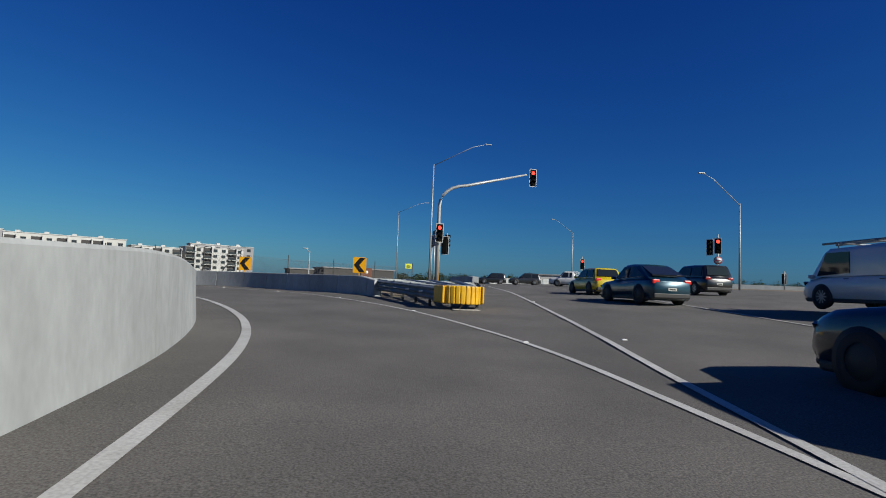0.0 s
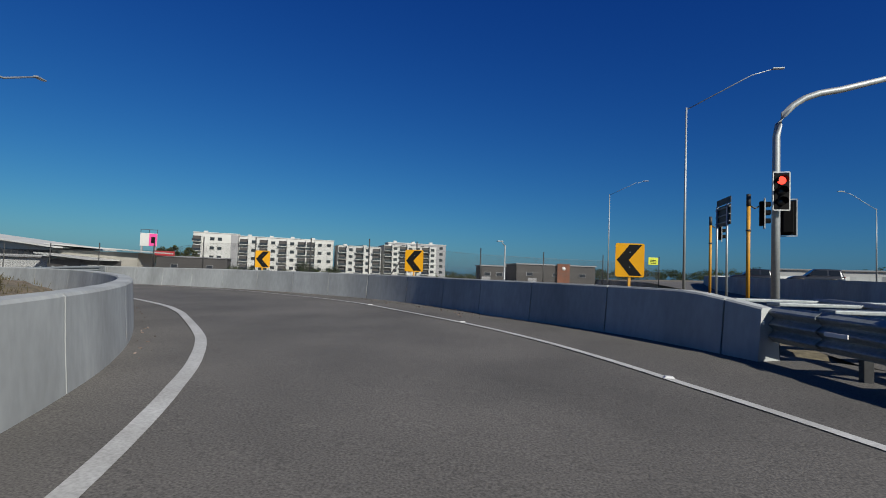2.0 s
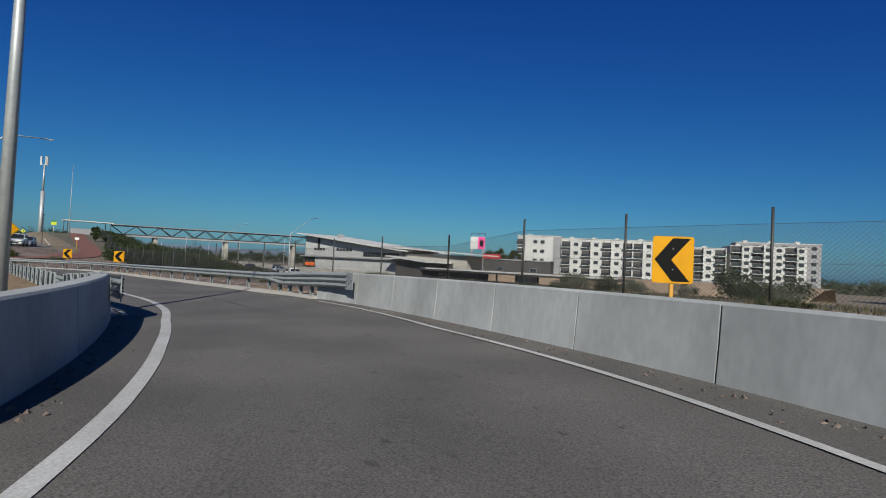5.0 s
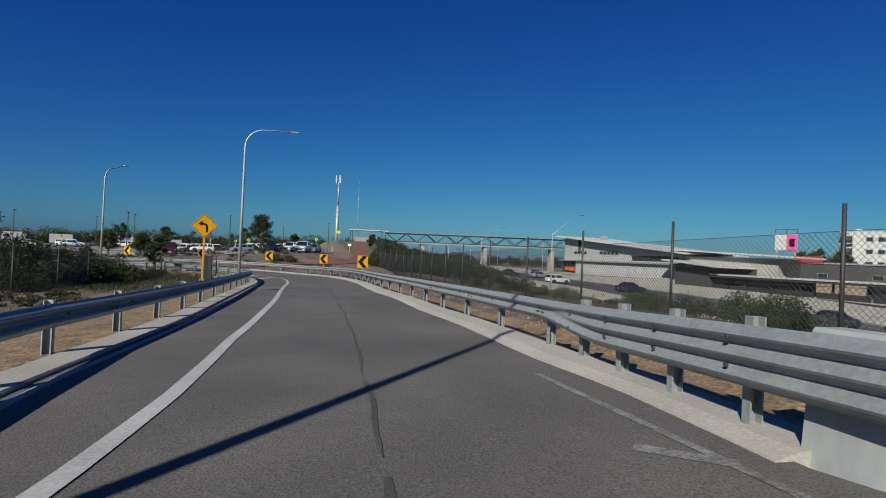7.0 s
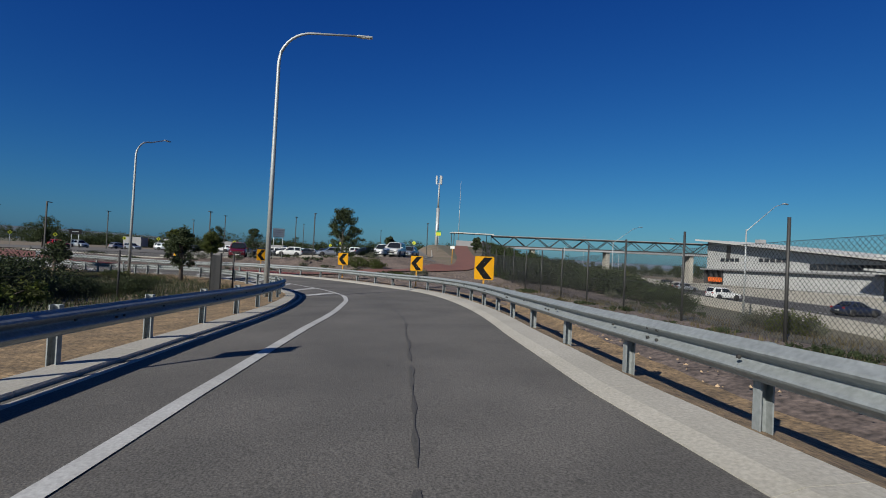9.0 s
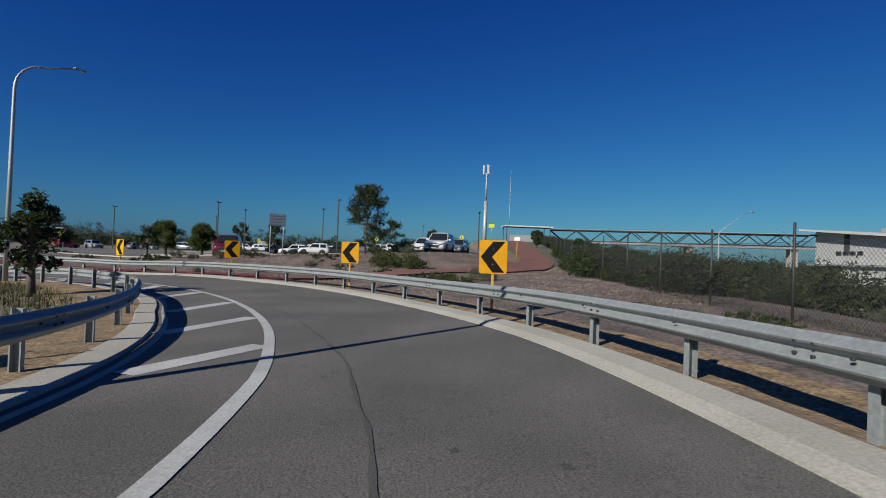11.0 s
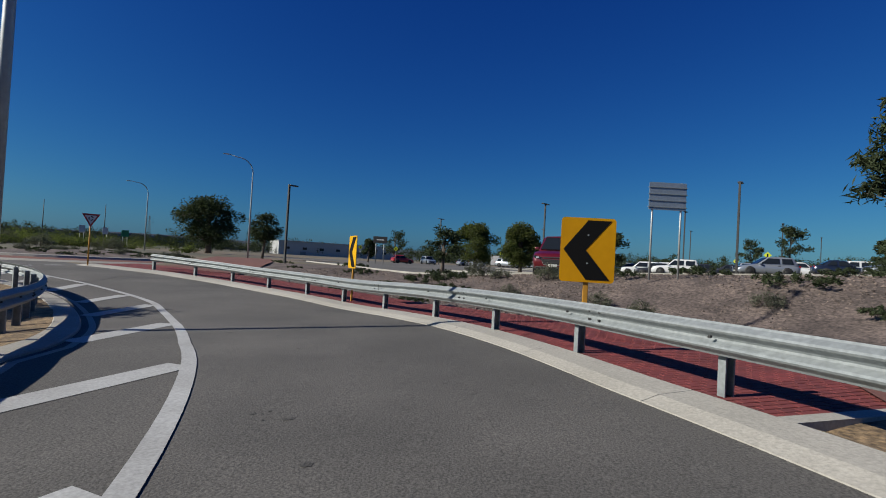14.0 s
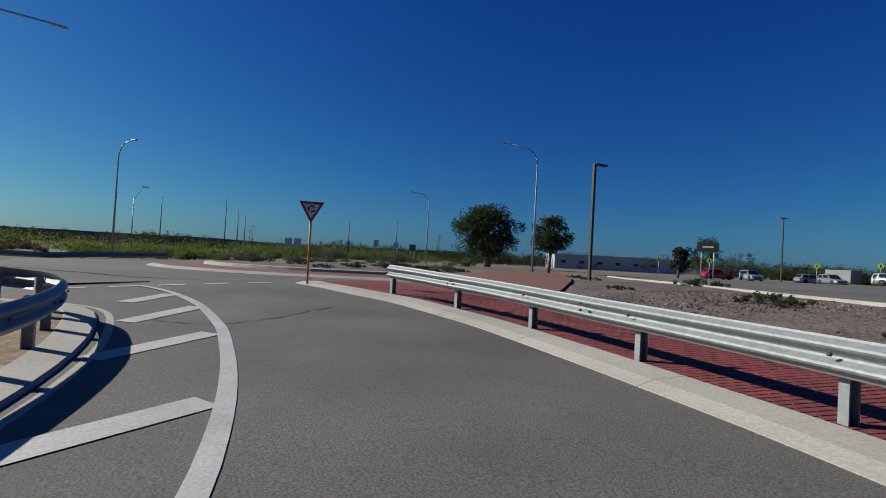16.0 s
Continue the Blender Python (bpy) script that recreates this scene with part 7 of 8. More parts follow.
# the end pavilion is a closed block; dark colour replaces its shaded inside
for (x0, y0, x1, y1, z0, z1, m, lab) in ((-124.5, 116.0, -106.0, 121.0, -1.0, 4.2, CONCRETE, "beige station annex with a thin white roof"), (-122.5, 112, -113.5, 112.5, -2.4, 1.9, DARKWALL, "closed end pavilion of the platform, its open shade put into dark colour"),):
    an = thing("station_annex", lab, "station building", at=wall_frame(x0, y0, x1, y1, z0))
    L = math.hypot(x1 - x0, y1 - y0)
    part("wall", boxbm(L, 8, z1 - z0, x=L / 2, y=4), m, an)
    part("roof", raked("roof", -2, L + 4, -2, 9, z1 - z0 + 1.2, z1 - z0 + 0.1, 0.3, WHITEWALL), None, an)
    # dark sheet on the wall face, painting the shade of an opening
    part("opening", boxbm(L * 0.7, 0.12, (z1 - z0) * 0.5, x=L * 0.45, y=-0.03, z=0.6), DARKWALL, an)

can = thing("platform_canopy", "long dark platform canopy with a thin white edge on slim posts", "canopy", at=wall_frame(-113.0, 112.6, -62.0, 114.6, -2.5))
CL = 51.0
part("platform", boxbm(CL, 9, 0.5, x=CL / 2, y=3.5, bevel=0.03), CONCRETE, can, "low pale platform edge")
# whole slab is dark: the shade under the pale roof as colour
part("roof", boxbm(CL, 6.5, 0.5, x=CL / 2, y=3.0, z=2.75, bevel=0.03), DARKWALL, can, "roof slab coloured dark for the shade under the canopy")
part("fascia", boxbm(CL, 0.12, 0.3, x=CL / 2, y=-0.35, z=3.1, bevel=0.02), WHITEWALL, can, "thin white roof edge")
for k in range(10):
    part("post", boxbm(0.28, 0.28, 2.27, x=1.5 + k * 5.3, y=1.2, z=0.49), DARKWALL, can)
part("kiosk", boxbm(9, 3.5, 2.2, x=12.5, y=3.4, z=0.5, bevel=0.04), DARKWALL, can, "dark kiosk under the canopy")
part("stair_box", boxbm(4.0, 3.0, 2.2, x=29, y=3.4, z=0.5, bevel=0.04), GREYWALL, can)
for k in range(12):
    part("fence_panel", boxbm(3.8, 0.06, 0.9, x=3 + k * 4.1, y=-0.85, z=0.5), DARKSTEEL, can)
v, f = [], []
for i in range(29):
    x = -124 + i * 3.0
    for y, z in ((123.0, -2.6), (130.0, -1.3), (140.0, 0.35), (147.5, 0.6), (150.0, -2.2)):
        yy = y + 0.12 * (x + 124)
        v.append((x, yy, z + 0.35 * noise.noise((x * 0.12, y * 0.2, 3.0))))
for i in range(28):
    for k in range(4):
        f.append((i * 5 + k, i * 5 + 5 + k, i * 5 + 6 + k, i * 5 + 1 + k))
tagged(new("sand_bank", mesh_of("sand_bank", v, f, CLOD, True)), "bare sandy embankment behind the platform", "embankment", kind="structure")

# footbridge: steel truss on concrete piers, from the shelter to the station
A, B = Vector((-184.0, 60.0, 5.6)), Vector((-174.0, 113.0, 5.9))
fb = thing("footbridge", "grey steel truss footbridge on concrete piers", "footbridge")
BL = (B - A).length
d = (B - A).normalized()
o = Vector((-d.y, d.x, 0)).normalized()
part("deck", sweep("deck", [(A, o, 1), (B, o, 1)], [(-1.8, 0), (1.8, 0), (1.8, -0.45), (-1.8, -0.45)], GREYWALL), None, fb)
part("roof", sweep("roof", [(A + Vector((0, 0, 2.75)), o, 1), (B + Vector((0, 0, 2.75)), o, 1)], [(-1.9, 0), (1.9, 0), (1.9, -0.12), (-1.9, -0.12)], GREYWALL), None, fb)
for sd in (-1.75, 1.75):
    for z in (0.1, 2.5):
        part("chord", tube("chord", [A + o * sd + Vector((0, 0, z)), B + o * sd + Vector((0, 0, z))], 0.14, DARKSTEEL, 6), None, fb)
    for k in range(18):
        a = A + d * (BL * k / 18) + o * sd + Vector((0, 0, 0.1 if k % 2 else 2.5))
        b = A + d * (BL * (k + 1) / 18) + o * sd + Vector((0, 0, 2.5 if k % 2 else 0.1))
        part("brace", tube("brace", [a, b], 0.11, DARKSTEEL, 6), None, fb)
for t in (0.2, 0.55, 0.93):
    p = A.lerp(B, t)
    part("pier", boxbm(2.4, 1.0, p.z + 2.4, z=-2.8, bevel=0.05), CONCRETE, fb, at=Matrix.Translation((p.x, p.y, 0)))
shl = thing("bus_shelter", "open shelter with a thin raked white roof at the bridge head", "shelter", at=Matrix.Translation((-181.5, 53.5, 4.7)))
part("roof", raked("roof", -4.2, 4.2, -4.5, 6.0, 3.7, 3.5, 0.25, WHITEWALL), None, shl)
for x in (-3.6, 3.6):
    for y in (-4, 5.4):
        part("post", boxbm(0.15, 0.15, 3.7, x=x, y=y), DARKSTEEL, shl)
part("screen", boxbm(0.1, 8, 1.6, x=3.4, y=0.6, z=0.1), GREYWALL, shl)

# phone mast
cm = thing("phone_mast", "pale phone mast with a cluster of antennas", "phone mast", at=Matrix.Translation((-230.0, 48.3, 1.6)))
part("lower_tube", tube("lower_tube", [(0, 0, 0), (0, 0, 17.6)], [0.62, 0.58], POLE, 14), None, cm)
part("upper_tube", tube("upper_tube", [(0, 0, 17.6), (0, 0, 26.5)], [0.32, 0.25], POLE, 10), None, cm)
for k in range(3):
    a = radians(120 * k + 10)
    part("antenna", boxbm(0.5, 0.32, 3.0, z=26.0, bevel=0.05), WHITEWALL, cm, at=Matrix.Translation((math.cos(a) * 1.0, math.sin(a) * 1.0, 0)) @ Matrix.Rotation(a, 4, 'Z'))
    part("antenna_arm", tube("antenna_arm", [(0, 0, 26.3), (math.cos(a), math.sin(a), 26.3)], 0.06, POLE, 6), None, cm)
mast2 = thing("thin_mast", "thin whip mast beside the phone mast", "mast", at=Matrix.Translation((-226.0, 55.5, 1.6)))
part("tube", tube("tube", [(0, 0, 0), (0, 0, 27)], [0.16, 0.05], POLE, 6), None, mast2)

# pylon sign and shops behind the station
py = thing("pylon_sign", "white pylon sign with a pink panel", "sign", at=wall_frame(-131.5, 147.6, -127.6, 150.2, -2))
for q in (0.5, 4.1):
    part("leg", boxbm(0.5, 0.5, 9.0, x=q), GREYWALL, py)
for z in (3.0, 6.0):
    part("cross_beam", boxbm(3.1, 0.3, 0.3, x=2.3, z=z), GREYWALL, py)
part("sign_box", boxbm(4.6, 0.8, 3.9, x=2.3, z=9.0, bevel=0.04), WHITEWALL, py)
part("pink_panel", boxbm(2.1, 0.1, 3.7, x=3.5, y=-0.46, z=9.1), PINK, py)
part("dark_panel", boxbm(1.1, 0.05, 1.9, x=3.55, y=-0.535, z=9.9, bevel=0.02), BLACK, py)
for q in (0.05, 2.3, 4.55):
    part("frame_post", boxbm(0.14, 0.14, 1.1, x=q, z=12.9), DARKSTEEL, py)
part("frame_rail", boxbm(4.7, 0.14, 0.14, x=2.3, z=13.95), DARKSTEEL, py)
for (x0, y0, x1, y1, z0, z1, depth, m, lab) in (
        (-127.8, 150.4, -110.0, 160.0, -2.5, 4.0, 8, DARKWALL, "low dark shop building behind the station"),
        (-20.5, 172.3, 2.1, 180.3, -1, 5.5, 16, DARKWALL, "dark grey flat-roofed warehouse beyond the freeway"),
        (-30.4, 168.8, -23.6, 171.2, -1, 4.6, 10, DARKWALL, "small dark grey warehouse beyond the freeway"),
        (-237.0, -167.5, -286.5, -143.0, -1, 6.0, 20, METALSHEET, "long pale warehouse past the car park"),
        (-340, 60, -330, 15, 0, 4.0, 12, WHITEWALL, "low pale houses beyond the car park"),
        (-345, -10, -335, -70, 0, 4.5, 12, METALSHEET, "low pale sheds beyond the car park"),
        (40, 150, 75, 140, 0, 5.5, 10, WHITEWALL, "low white houses beyond the bridge")):
    b = thing("shed", lab, "building", at=wall_frame(x0, y0, x1, y1, z0))
    L = math.hypot(x1 - x0, y1 - y0)
    part("wall", boxbm(L, depth, z1 - z0, x=L / 2, y=depth / 2, bevel=0.05), m, b)
    part("roof", boxbm(L + 0.6, depth + 0.6, 0.35, x=L / 2, y=depth / 2, z=z1 - z0 + 0.005, bevel=0.05), GREYWALL if m is not METALSHEET else METALSHEET, b)
    for k in range(max(2, int(L / 7))):
        w = part("window", boxbm(2.0, 0.1, 1.1, x=(k + 0.5) * L / max(2, int(L / 7)), y=-0.04, z=(z1 - z0) * 0.5), DARKWALL if m is not DARKWALL else GREYWALL, b)
        part("pane", boxbm(1.8, 0.05, 0.95, x=(k + 0.5) * L / max(2, int(L / 7)), y=-0.1, z=(z1 - z0) * 0.5 + 0.07), WINDOW, w)
    part("door", boxbm(2.6, 0.12, 2.6, x=L * 0.2, y=-0.05), GREYWALL, b)
for x, y, w, z0, z1, m in ((-268, -28, 7, 0.5, 4.2, SIGN_RED), (-272, -12, 5, 0.5, 3.8, WHITEWALL), (-274, -52, 8, 0.5, 4.0, WHITEWALL), (-266, 20, 6, 0.5, 4.0, SIGN_RED), (-276, -70, 7, 0.5, 4.2, ORANGE)):
    sb = thing("small_shop", "small distant shop with a coloured fascia", "building", "distant shop fronts", at=wall_frame(x, y, x, y - 10, 0.5))
    part("wall", boxbm(w, 6, z1 - 0.5, x=w / 2, y=3), GREYWALL, sb)
    part("fascia", boxbm(w, 0.3, 1.5, x=w / 2, y=-0.2, z=z1 - 2.0), m, sb)
    part("shop_window", boxbm(w * 0.8, 0.1, 1.6, x=w / 2, y=-0.06, z=0.6), WINDOW, sb)
red_sign = thing("red_shop_sign", "red shop fascia panel", "sign", at=wall_frame(-128.0, 150.0, -121, 154, 4.3))
part("panel", boxbm(5.5, 0.3, 1.4, x=2.7, y=-0.3), SIGN_RED, red_sign)
brk = thing("brick_front", "rust-brown brick front on the dark warehouse", "building front", at=wall_frame(-9.0, 176.1, -5.4, 177.5, -0.5))
part("panel", boxbm(3.8, 0.5, 6.6, x=1.9, y=-0.35, bevel=0.05), mat("rust_brick", (0.142, 0.0532, 0.0284), 0.9, other=(0.106, 0.0426, 0.0249), scale=2, fine=6, amount=0.3), brk)
part("disc", tube("disc", [(1.9, -0.62, 5.2), (1.9, -0.66, 5.2)], 0.55, SIGN_WHITE, 16), None, brk)

# freeway and railway in the cutting
def strip(name, off, width, z, material, label, x0=-420, x1=160):
    v, f = [], []
    xs = np.arange(x0, x1 + 1, 20.0)
    for x in xs:
        y = freeway_line(x) + off
        v += [(x, y - width / 2, freeway_level(x) + z), (x, y + width / 2, freeway_level(x) + z)]
    for i in range(len(xs) - 1):
        f.append((2 * i, 2 * i + 2, 2 * i + 3, 2 * i + 1))
    return tagged(new(name, mesh_of(name, v, f, material)), label, "road", kind="structure")


strip("freeway", 0, 20, 0.0, ASPHALT_FWY, "dark asphalt freeway in the cutting")
strip("freeway_shoulder", 14.2, 8.2, 0.05, ASPHALT_OLD, "worn grey shoulder and busway in the cutting")
strip("railway_bed", 27.5, 17, 0.08, RAIL_RUST, "brown ballast of the railway in the cutting")
def freeway_run(off, dz=0.0, step=10.0):
    return [Vector((x, freeway_line(x) + off, freeway_level(x) + dz)) for x in np.arange(-420, 161, step)]


for off, h in ((-10.4, 0.8), (10.2, 0.85), (18.6, 0.9)):
    guard = thing("median_barrier", "pale concrete median barrier in the cutting", "barrier", kind="structure")
    part("wall", sweep("wall", frames_along(freeway_run(off)), [(-0.25, -0.3), (0.25, -0.3), (0.12, h), (-0.12, h)], CONCRETE), None, guard)
for off in (-8.6, 8.9):
    stripe("edge_line", freeway_run(off), 0.2, "white freeway edge line", dz=0.03)
for off in (-4.6, -1.0, 2.6, 6.2):
    for k in range(22):
        x = -200 + 9 * k
        stripe("lane_dash", [Vector((x + q, freeway_line(x + q) + off, freeway_level(x + q))) for q in (0, 1.5, 3.0)], 0.18, "white freeway lane dash", dz=0.03)
for off in (23.2, 24.7, 29.0, 30.5):
    tr = thing("rail_track", "steel running rail on brown ballast", "rail", kind="structure")
    part("rail", sweep("rail", frames_along(freeway_run(off, 0.1, 20.0)), [(-0.05, 0), (0.05, 0), (0.05, 0.16), (-0.05, 0.16)], DARKSTEEL), None, tr)
for x, y, zt in ((-91.0, 67.6, 5.5), (-132.0, 72.0, 5.8), (-175.0, 77.0, 6.0), (-220.0, 82.0, 6.2), (-160.0, 99.5, 7.0), (-206.0, 104.0, 7.0), (-252.0, 108.6, 7.2)):
    arm_lamp(x, y, freeway_level(x) - 0.2, zt, -3.4 if y < 90 else 0.5, 6.0 if y < 90 else -3.0, 3.0 if y < 90 else 1.6, "grey freeway lamp pole with a raked arm", 0.10)
for x, off, h, lab, p in ((-116.0, -3.0, 96, "white car on the freeway", white_suv), (-97.0, 1.2, 96, "dark car on the freeway", blue), (-140.0, 2.4, 96, "silver car on the freeway", silver), (-152.0, -1.2, 96, "grey car on the freeway", grey), (-64.0, 2.6, 96, "dark car on the freeway", grey)):
    c = copy_thing(p, Matrix.Translation((x, freeway_line(x) + max(off, -6.6), freeway_level(x) + 0.02)) @ Matrix.Rotation(radians(h), 4, 'Z'))
    tagged(c, lab)

# ---------------------------------------------------------------- car-park furniture
def park_light(x, y, top, label="dark slim car-park light on a square post", double=False):
    root = thing("car_park_light", label, "lamp post", "car-park lights", at=Matrix.Translation((x, y, gz(x, y))))
    h = top - gz(x, y)
    part("post", boxbm(0.14, 0.14, h, bevel=0.015), DARKSTEEL, root)
    for sg in ((1, -1) if double else (1,)):
        part("lamp_head", boxbm(0.75, 0.3, 0.08, x=-sg * 0.36, z=h - 0.08, bevel=0.02), DARKSTEEL, root)
    return root


park_light(-108.8, -3.5, 5.75)
park_light(-123.5, 24.0, 7.2)
for x, y, t in ((-134.1, 5.5, 7.3), (-137, 41, 7.5), (-150, 16, 8.2), (-158, 0, 8.2), (-170, 25, 8.6), (-178, -14, 8.0), (-190, 10, 9.0), (-205, 30, 9.2), (-152, -20, 7.5)):
    park_light(x, y, t, "twin-headed dark car-park light", True)
bd = thing("notice_board", "pale back of a direction board on two thin posts", "road sign", at=Matrix.Translation((-102.3, 23.9, gz(-102.3, 23.9))) @ Matrix.Rotation(math.atan2(24.3 - 23.49, -102.62 + 102.05), 4, 'Z'))
bh = 3.82 - gz(-102.3, 23.9)
for q in (-0.48, 0.48):
    part("post", tube("post", [(q, 0, 0), (q, 0, bh)], 0.035, POLE, 8), None, bd)
part("board", boxbm(1.25, 0.02, 0.92, y=-0.05, z=bh - 0.93, bevel=0.006), mat("sheet_back", (0.3, 0.34, 0.38), 0.35, 0.5, other=(0.26, 0.3, 0.34), scale=0.6, fine=14, amount=0.2), bd, "dull aluminium sheet")
for w in (0.08, 0.3, 0.52, 0.74):
    part("channel", boxbm(1.3, 0.05, 0.022, y=-0.06, z=bh - 0.93 + w), GALV, bd)
for x, y in ((-154.6, -39.5), (-154.9, -31.3), (-168.3, -25), (-157, 24), (-171, -2), (-168.5, -17.8), (-185, 18), (-150, 39)):
    s = thing("pedestrian_sign", "small yellow-green diamond warning sign on a thin post", "road sign", "car-park signs", at=Matrix.Translation((x, y, gz(x, y))) @ Matrix.Rotation(facing(x, y, -90, 25), 4, 'Z'))
    part("post", tube("post", [(0, 0.03, 0), (0, 0.03, 2.6)], 0.035, POLE, 6), None, s)
    p = part("plate", poly_mesh("plate", [(0, .42), (.42, 0), (0, -.42), (-.42, 0)], 0.012, mat("lime_sign", (0.391, 0.426, 0.0142), 0.5) if "lime_sign" not in bpy.data.materials else bpy.data.materials["lime_sign"]), None, s, at=Matrix.Translation((0, 0, 2.5)))
    part("symbol", poly_mesh("symbol", [(-.06, -.2), (-.1, .05), (0, .2), (.1, .05), (.06, -.2)], 0.004, BLACK), None, p, at=Matrix.Translation((0, -.009, 0)))
for x, y, lab, m in ((-146, 43.5, "small green and yellow park notice on a post", SIGN_GREEN), (-112.5, 43.2, "yellow path post with a white disc plate", SIGN_WHITE)):
    s = thing("path_sign", lab, "sign", at=Matrix.Translation((x, y, gz(x, y))) @ Matrix.Rotation(facing(x, y, -80, 34), 4, 'Z'))
    h = 3.6 if m is SIGN_GREEN else 2.3
    part("post", tube("post", [(0, 0.05, 0), (0, 0.05, h)], 0.05, YPOST if m is SIGN_WHITE else POLE, 6), None, s)
    part("plate", boxbm(0.55 if m is SIGN_WHITE else 0.9, 0.03, 0.35 if m is SIGN_WHITE else 0.6, z=h - 0.4 if m is SIGN_WHITE else h - 0.7, bevel=0.01), m if m is SIGN_WHITE else bpy.data.materials["lime_sign"], s)
    if m is SIGN_GREEN:
        part("header", boxbm(0.9, 0.035, 0.3, z=h - 0.08), SIGN_GREEN, s)
# dark direction board on two posts
board = thing("direction_board", "dark board with a pale bar on two thin posts", "sign", at=Matrix.Translation((-129.0, -12.2, gz(-129.0, -12.2))) @ Matrix.Rotation(facing(-129.0, -12.2, -90, 18), 4, 'Z'))
for q in (-0.45, 0.45):
    part("post", tube("post", [(q, 0.05, 0), (q, 0.05, 3.0)], 0.05, POLE, 6), None, board)
plate = part("plate", boxbm(1.6, 0.05, 0.75, z=2.35, bevel=0.01), DARKSTEEL, board)
part("bar", boxbm(0.8, 0.01, 0.12, y=-0.031, z=2.66), SIGN_WHITE, plate, "pale bar")
# kerbed islands and bay edges of the car park
def park_kerb(pts):
    run = [Vector((p.x, p.y, gz(p.x, p.y) + 0.02)) for p in resample([Vector((x, y, 0)) for x, y in pts], 1.0)]
    root = thing("kerb", "pale concrete kerb of the car park", "kerb", kind="structure")
    part("kerb_stone", sweep("kerb_stone", frames_along(run), [(-0.1, -0.15), (0.1, -0.15), (0.09, 0.07), (-0.09, 0.07)], CONCRETE), None, root)


park_kerb([(park_edge(y), y) for y in (-12.5, -5, -2, 1, 4, 7, 10, 13, 16, 19, 22, 26)] + [(-109.5, 33.5), (-115, 39.0), (-128, 41.5), (-150, 42.5)])
park_kerb([(-113.5, 15.5), (-118.5, 6.0), (-117.0, 5.4), (-111.8, 14.8)])
for x, y, L, a in ((-128, 28, 14, 100), (-128, 10, 12, 100), (-146, 26, 16, 98), (-146, 2, 16, 98), (-166, 20, 18, 97), (-166, -6, 16, 97), (-186, 16, 18, 96)):
    dx, dy = math.cos(radians(a)) * L / 2, math.sin(radians(a)) * L / 2
    park_kerb([(x - dx, y - dy), (x + dx, y + dy)])
# far power pylon and tall signs past the roundabout
for x, y, h in ((-130, -330, 17), (-260, -330, 20)):
    p = thing("power_pylon", "distant grey lattice power pylon", "pylon", at=Matrix.Translation((x, y, 0)))
    for sx in (-2, 2):
        for sy in (-2, 2):
            part("leg", tube("leg", [(sx * 0.6, sy * 0.6, 0), (sx * 0.1, sy * 0.1, h)], 0.09, DARKSTEEL, 4), None, p)
    for z in (0.7, 0.8, 0.9):
        part("cross_arm", tube("cross_arm", [(-3, 0, h * z), (3, 0, h * z)], 0.07, DARKSTEEL, 4), None, p)
for x, y, w, h, m in ((-104.6, -61, 1.0, 2.4, SIGN_WHITE), (-105.9, -61, 1.0, 2.4, SIGN_WHITE), (-118.5, -63, 0.8, 3.0, SIGN_WHITE), (-126.5, -67, 1.1, 2.8, SIGN_GREEN), (-123.0, -66, 0.8, 3.0, SIGN_WHITE)):
    s = thing("roadside_sign", "distant roadside sign on thin posts", "road sign", "distant signs", at=Matrix.Translation((x, y, gz(x, y))) @ Matrix.Rotation(facing(x, y, -90, 10), 4, 'Z'))
    for q in (-w * 0.3, w * 0.3):
        part("post", tube("post", [(q, 0.06, 0), (q, 0.06, h)], 0.05, POLE, 6), None, s)
    part("plate", boxbm(w, 0.04, 1.1, z=h - 0.9, bevel=0.01), m, s)

# far hills; the haze of distance is painted in as blue-grey
def hills(label, pts, colour):
    v, f = [], []
    n = 60
    for i in range(n + 1):
        a = radians(pts[0] + (pts[1] - pts[0]) * i / n)
        x, y = -90 + math.cos(a) * 3000, 10 + math.sin(a) * 3000
        h = pts[2] * (0.55 + 0.45 * math.sin(math.pi * i / n)) * (1 + 0.25 * noise.noise((i * 0.21, pts[0], 0)) + 0.08 * noise.noise((i * 0.9, 4, 0)))
        v += [(x, y, -20), (x, y, h), (x + math.cos(a) * 300, y + math.sin(a) * 300, -20)]
    for i in range(n):
        f += [(3 * i, 3 * i + 3, 3 * i + 4, 3 * i + 1), (3 * i + 1, 3 * i + 4, 3 * i + 5, 3 * i + 2)]
    tagged(new("backdrop", mesh_of("backdrop", v, f, mat("hazed_hill", colour, 1.0, other=tuple(c * 0.85 for c in colour), scale=300, fine=0.02, amount=0.1), True)), label, "hills", kind="structure")


hills("low range of hills with distance haze in its blue-grey colour", (150, 330, 52), (0.075, 0.10, 0.14))
# concrete parapet along the far side of the bridge road
run = [Vector((p.x, p.y, upper(p.x, p.y))) for p in resample([Vector((4.45, 26.6, 0)), Vector((5.5, 40, 0)), Vector((7.0, 58, 0)), Vector((12, 86, 0)), Vector((34, 100, 0)), Vector((74, 84, 0))], 4.0)]
root = thing("concrete_barrier", "low pale concrete parapet across the junction", "barrier", kind="structure")
part("panel", sweep("panel", frames_along(run), [(-0.2, -0.1), (0.2, -0.1), (0.15, 1.0), (-0.15, 1.0)], BARRIER), None, root)

# ---------------------------------------------------------------- red paving and path
fr_all = frames_along(right_kerb_run)
i0 = next(i for i, p in enumerate(right_kerb_run) if nearest(p.x, p.y)[0] > 110.8)
i1 = next(i for i, p in enumerate(right_kerb_run) if p.y < 1.0 and i > i0)
PAVE = [(p, o) for p, o, u in fr_all[i0:i1]]
WIDE = 2.9
v, f = [], []
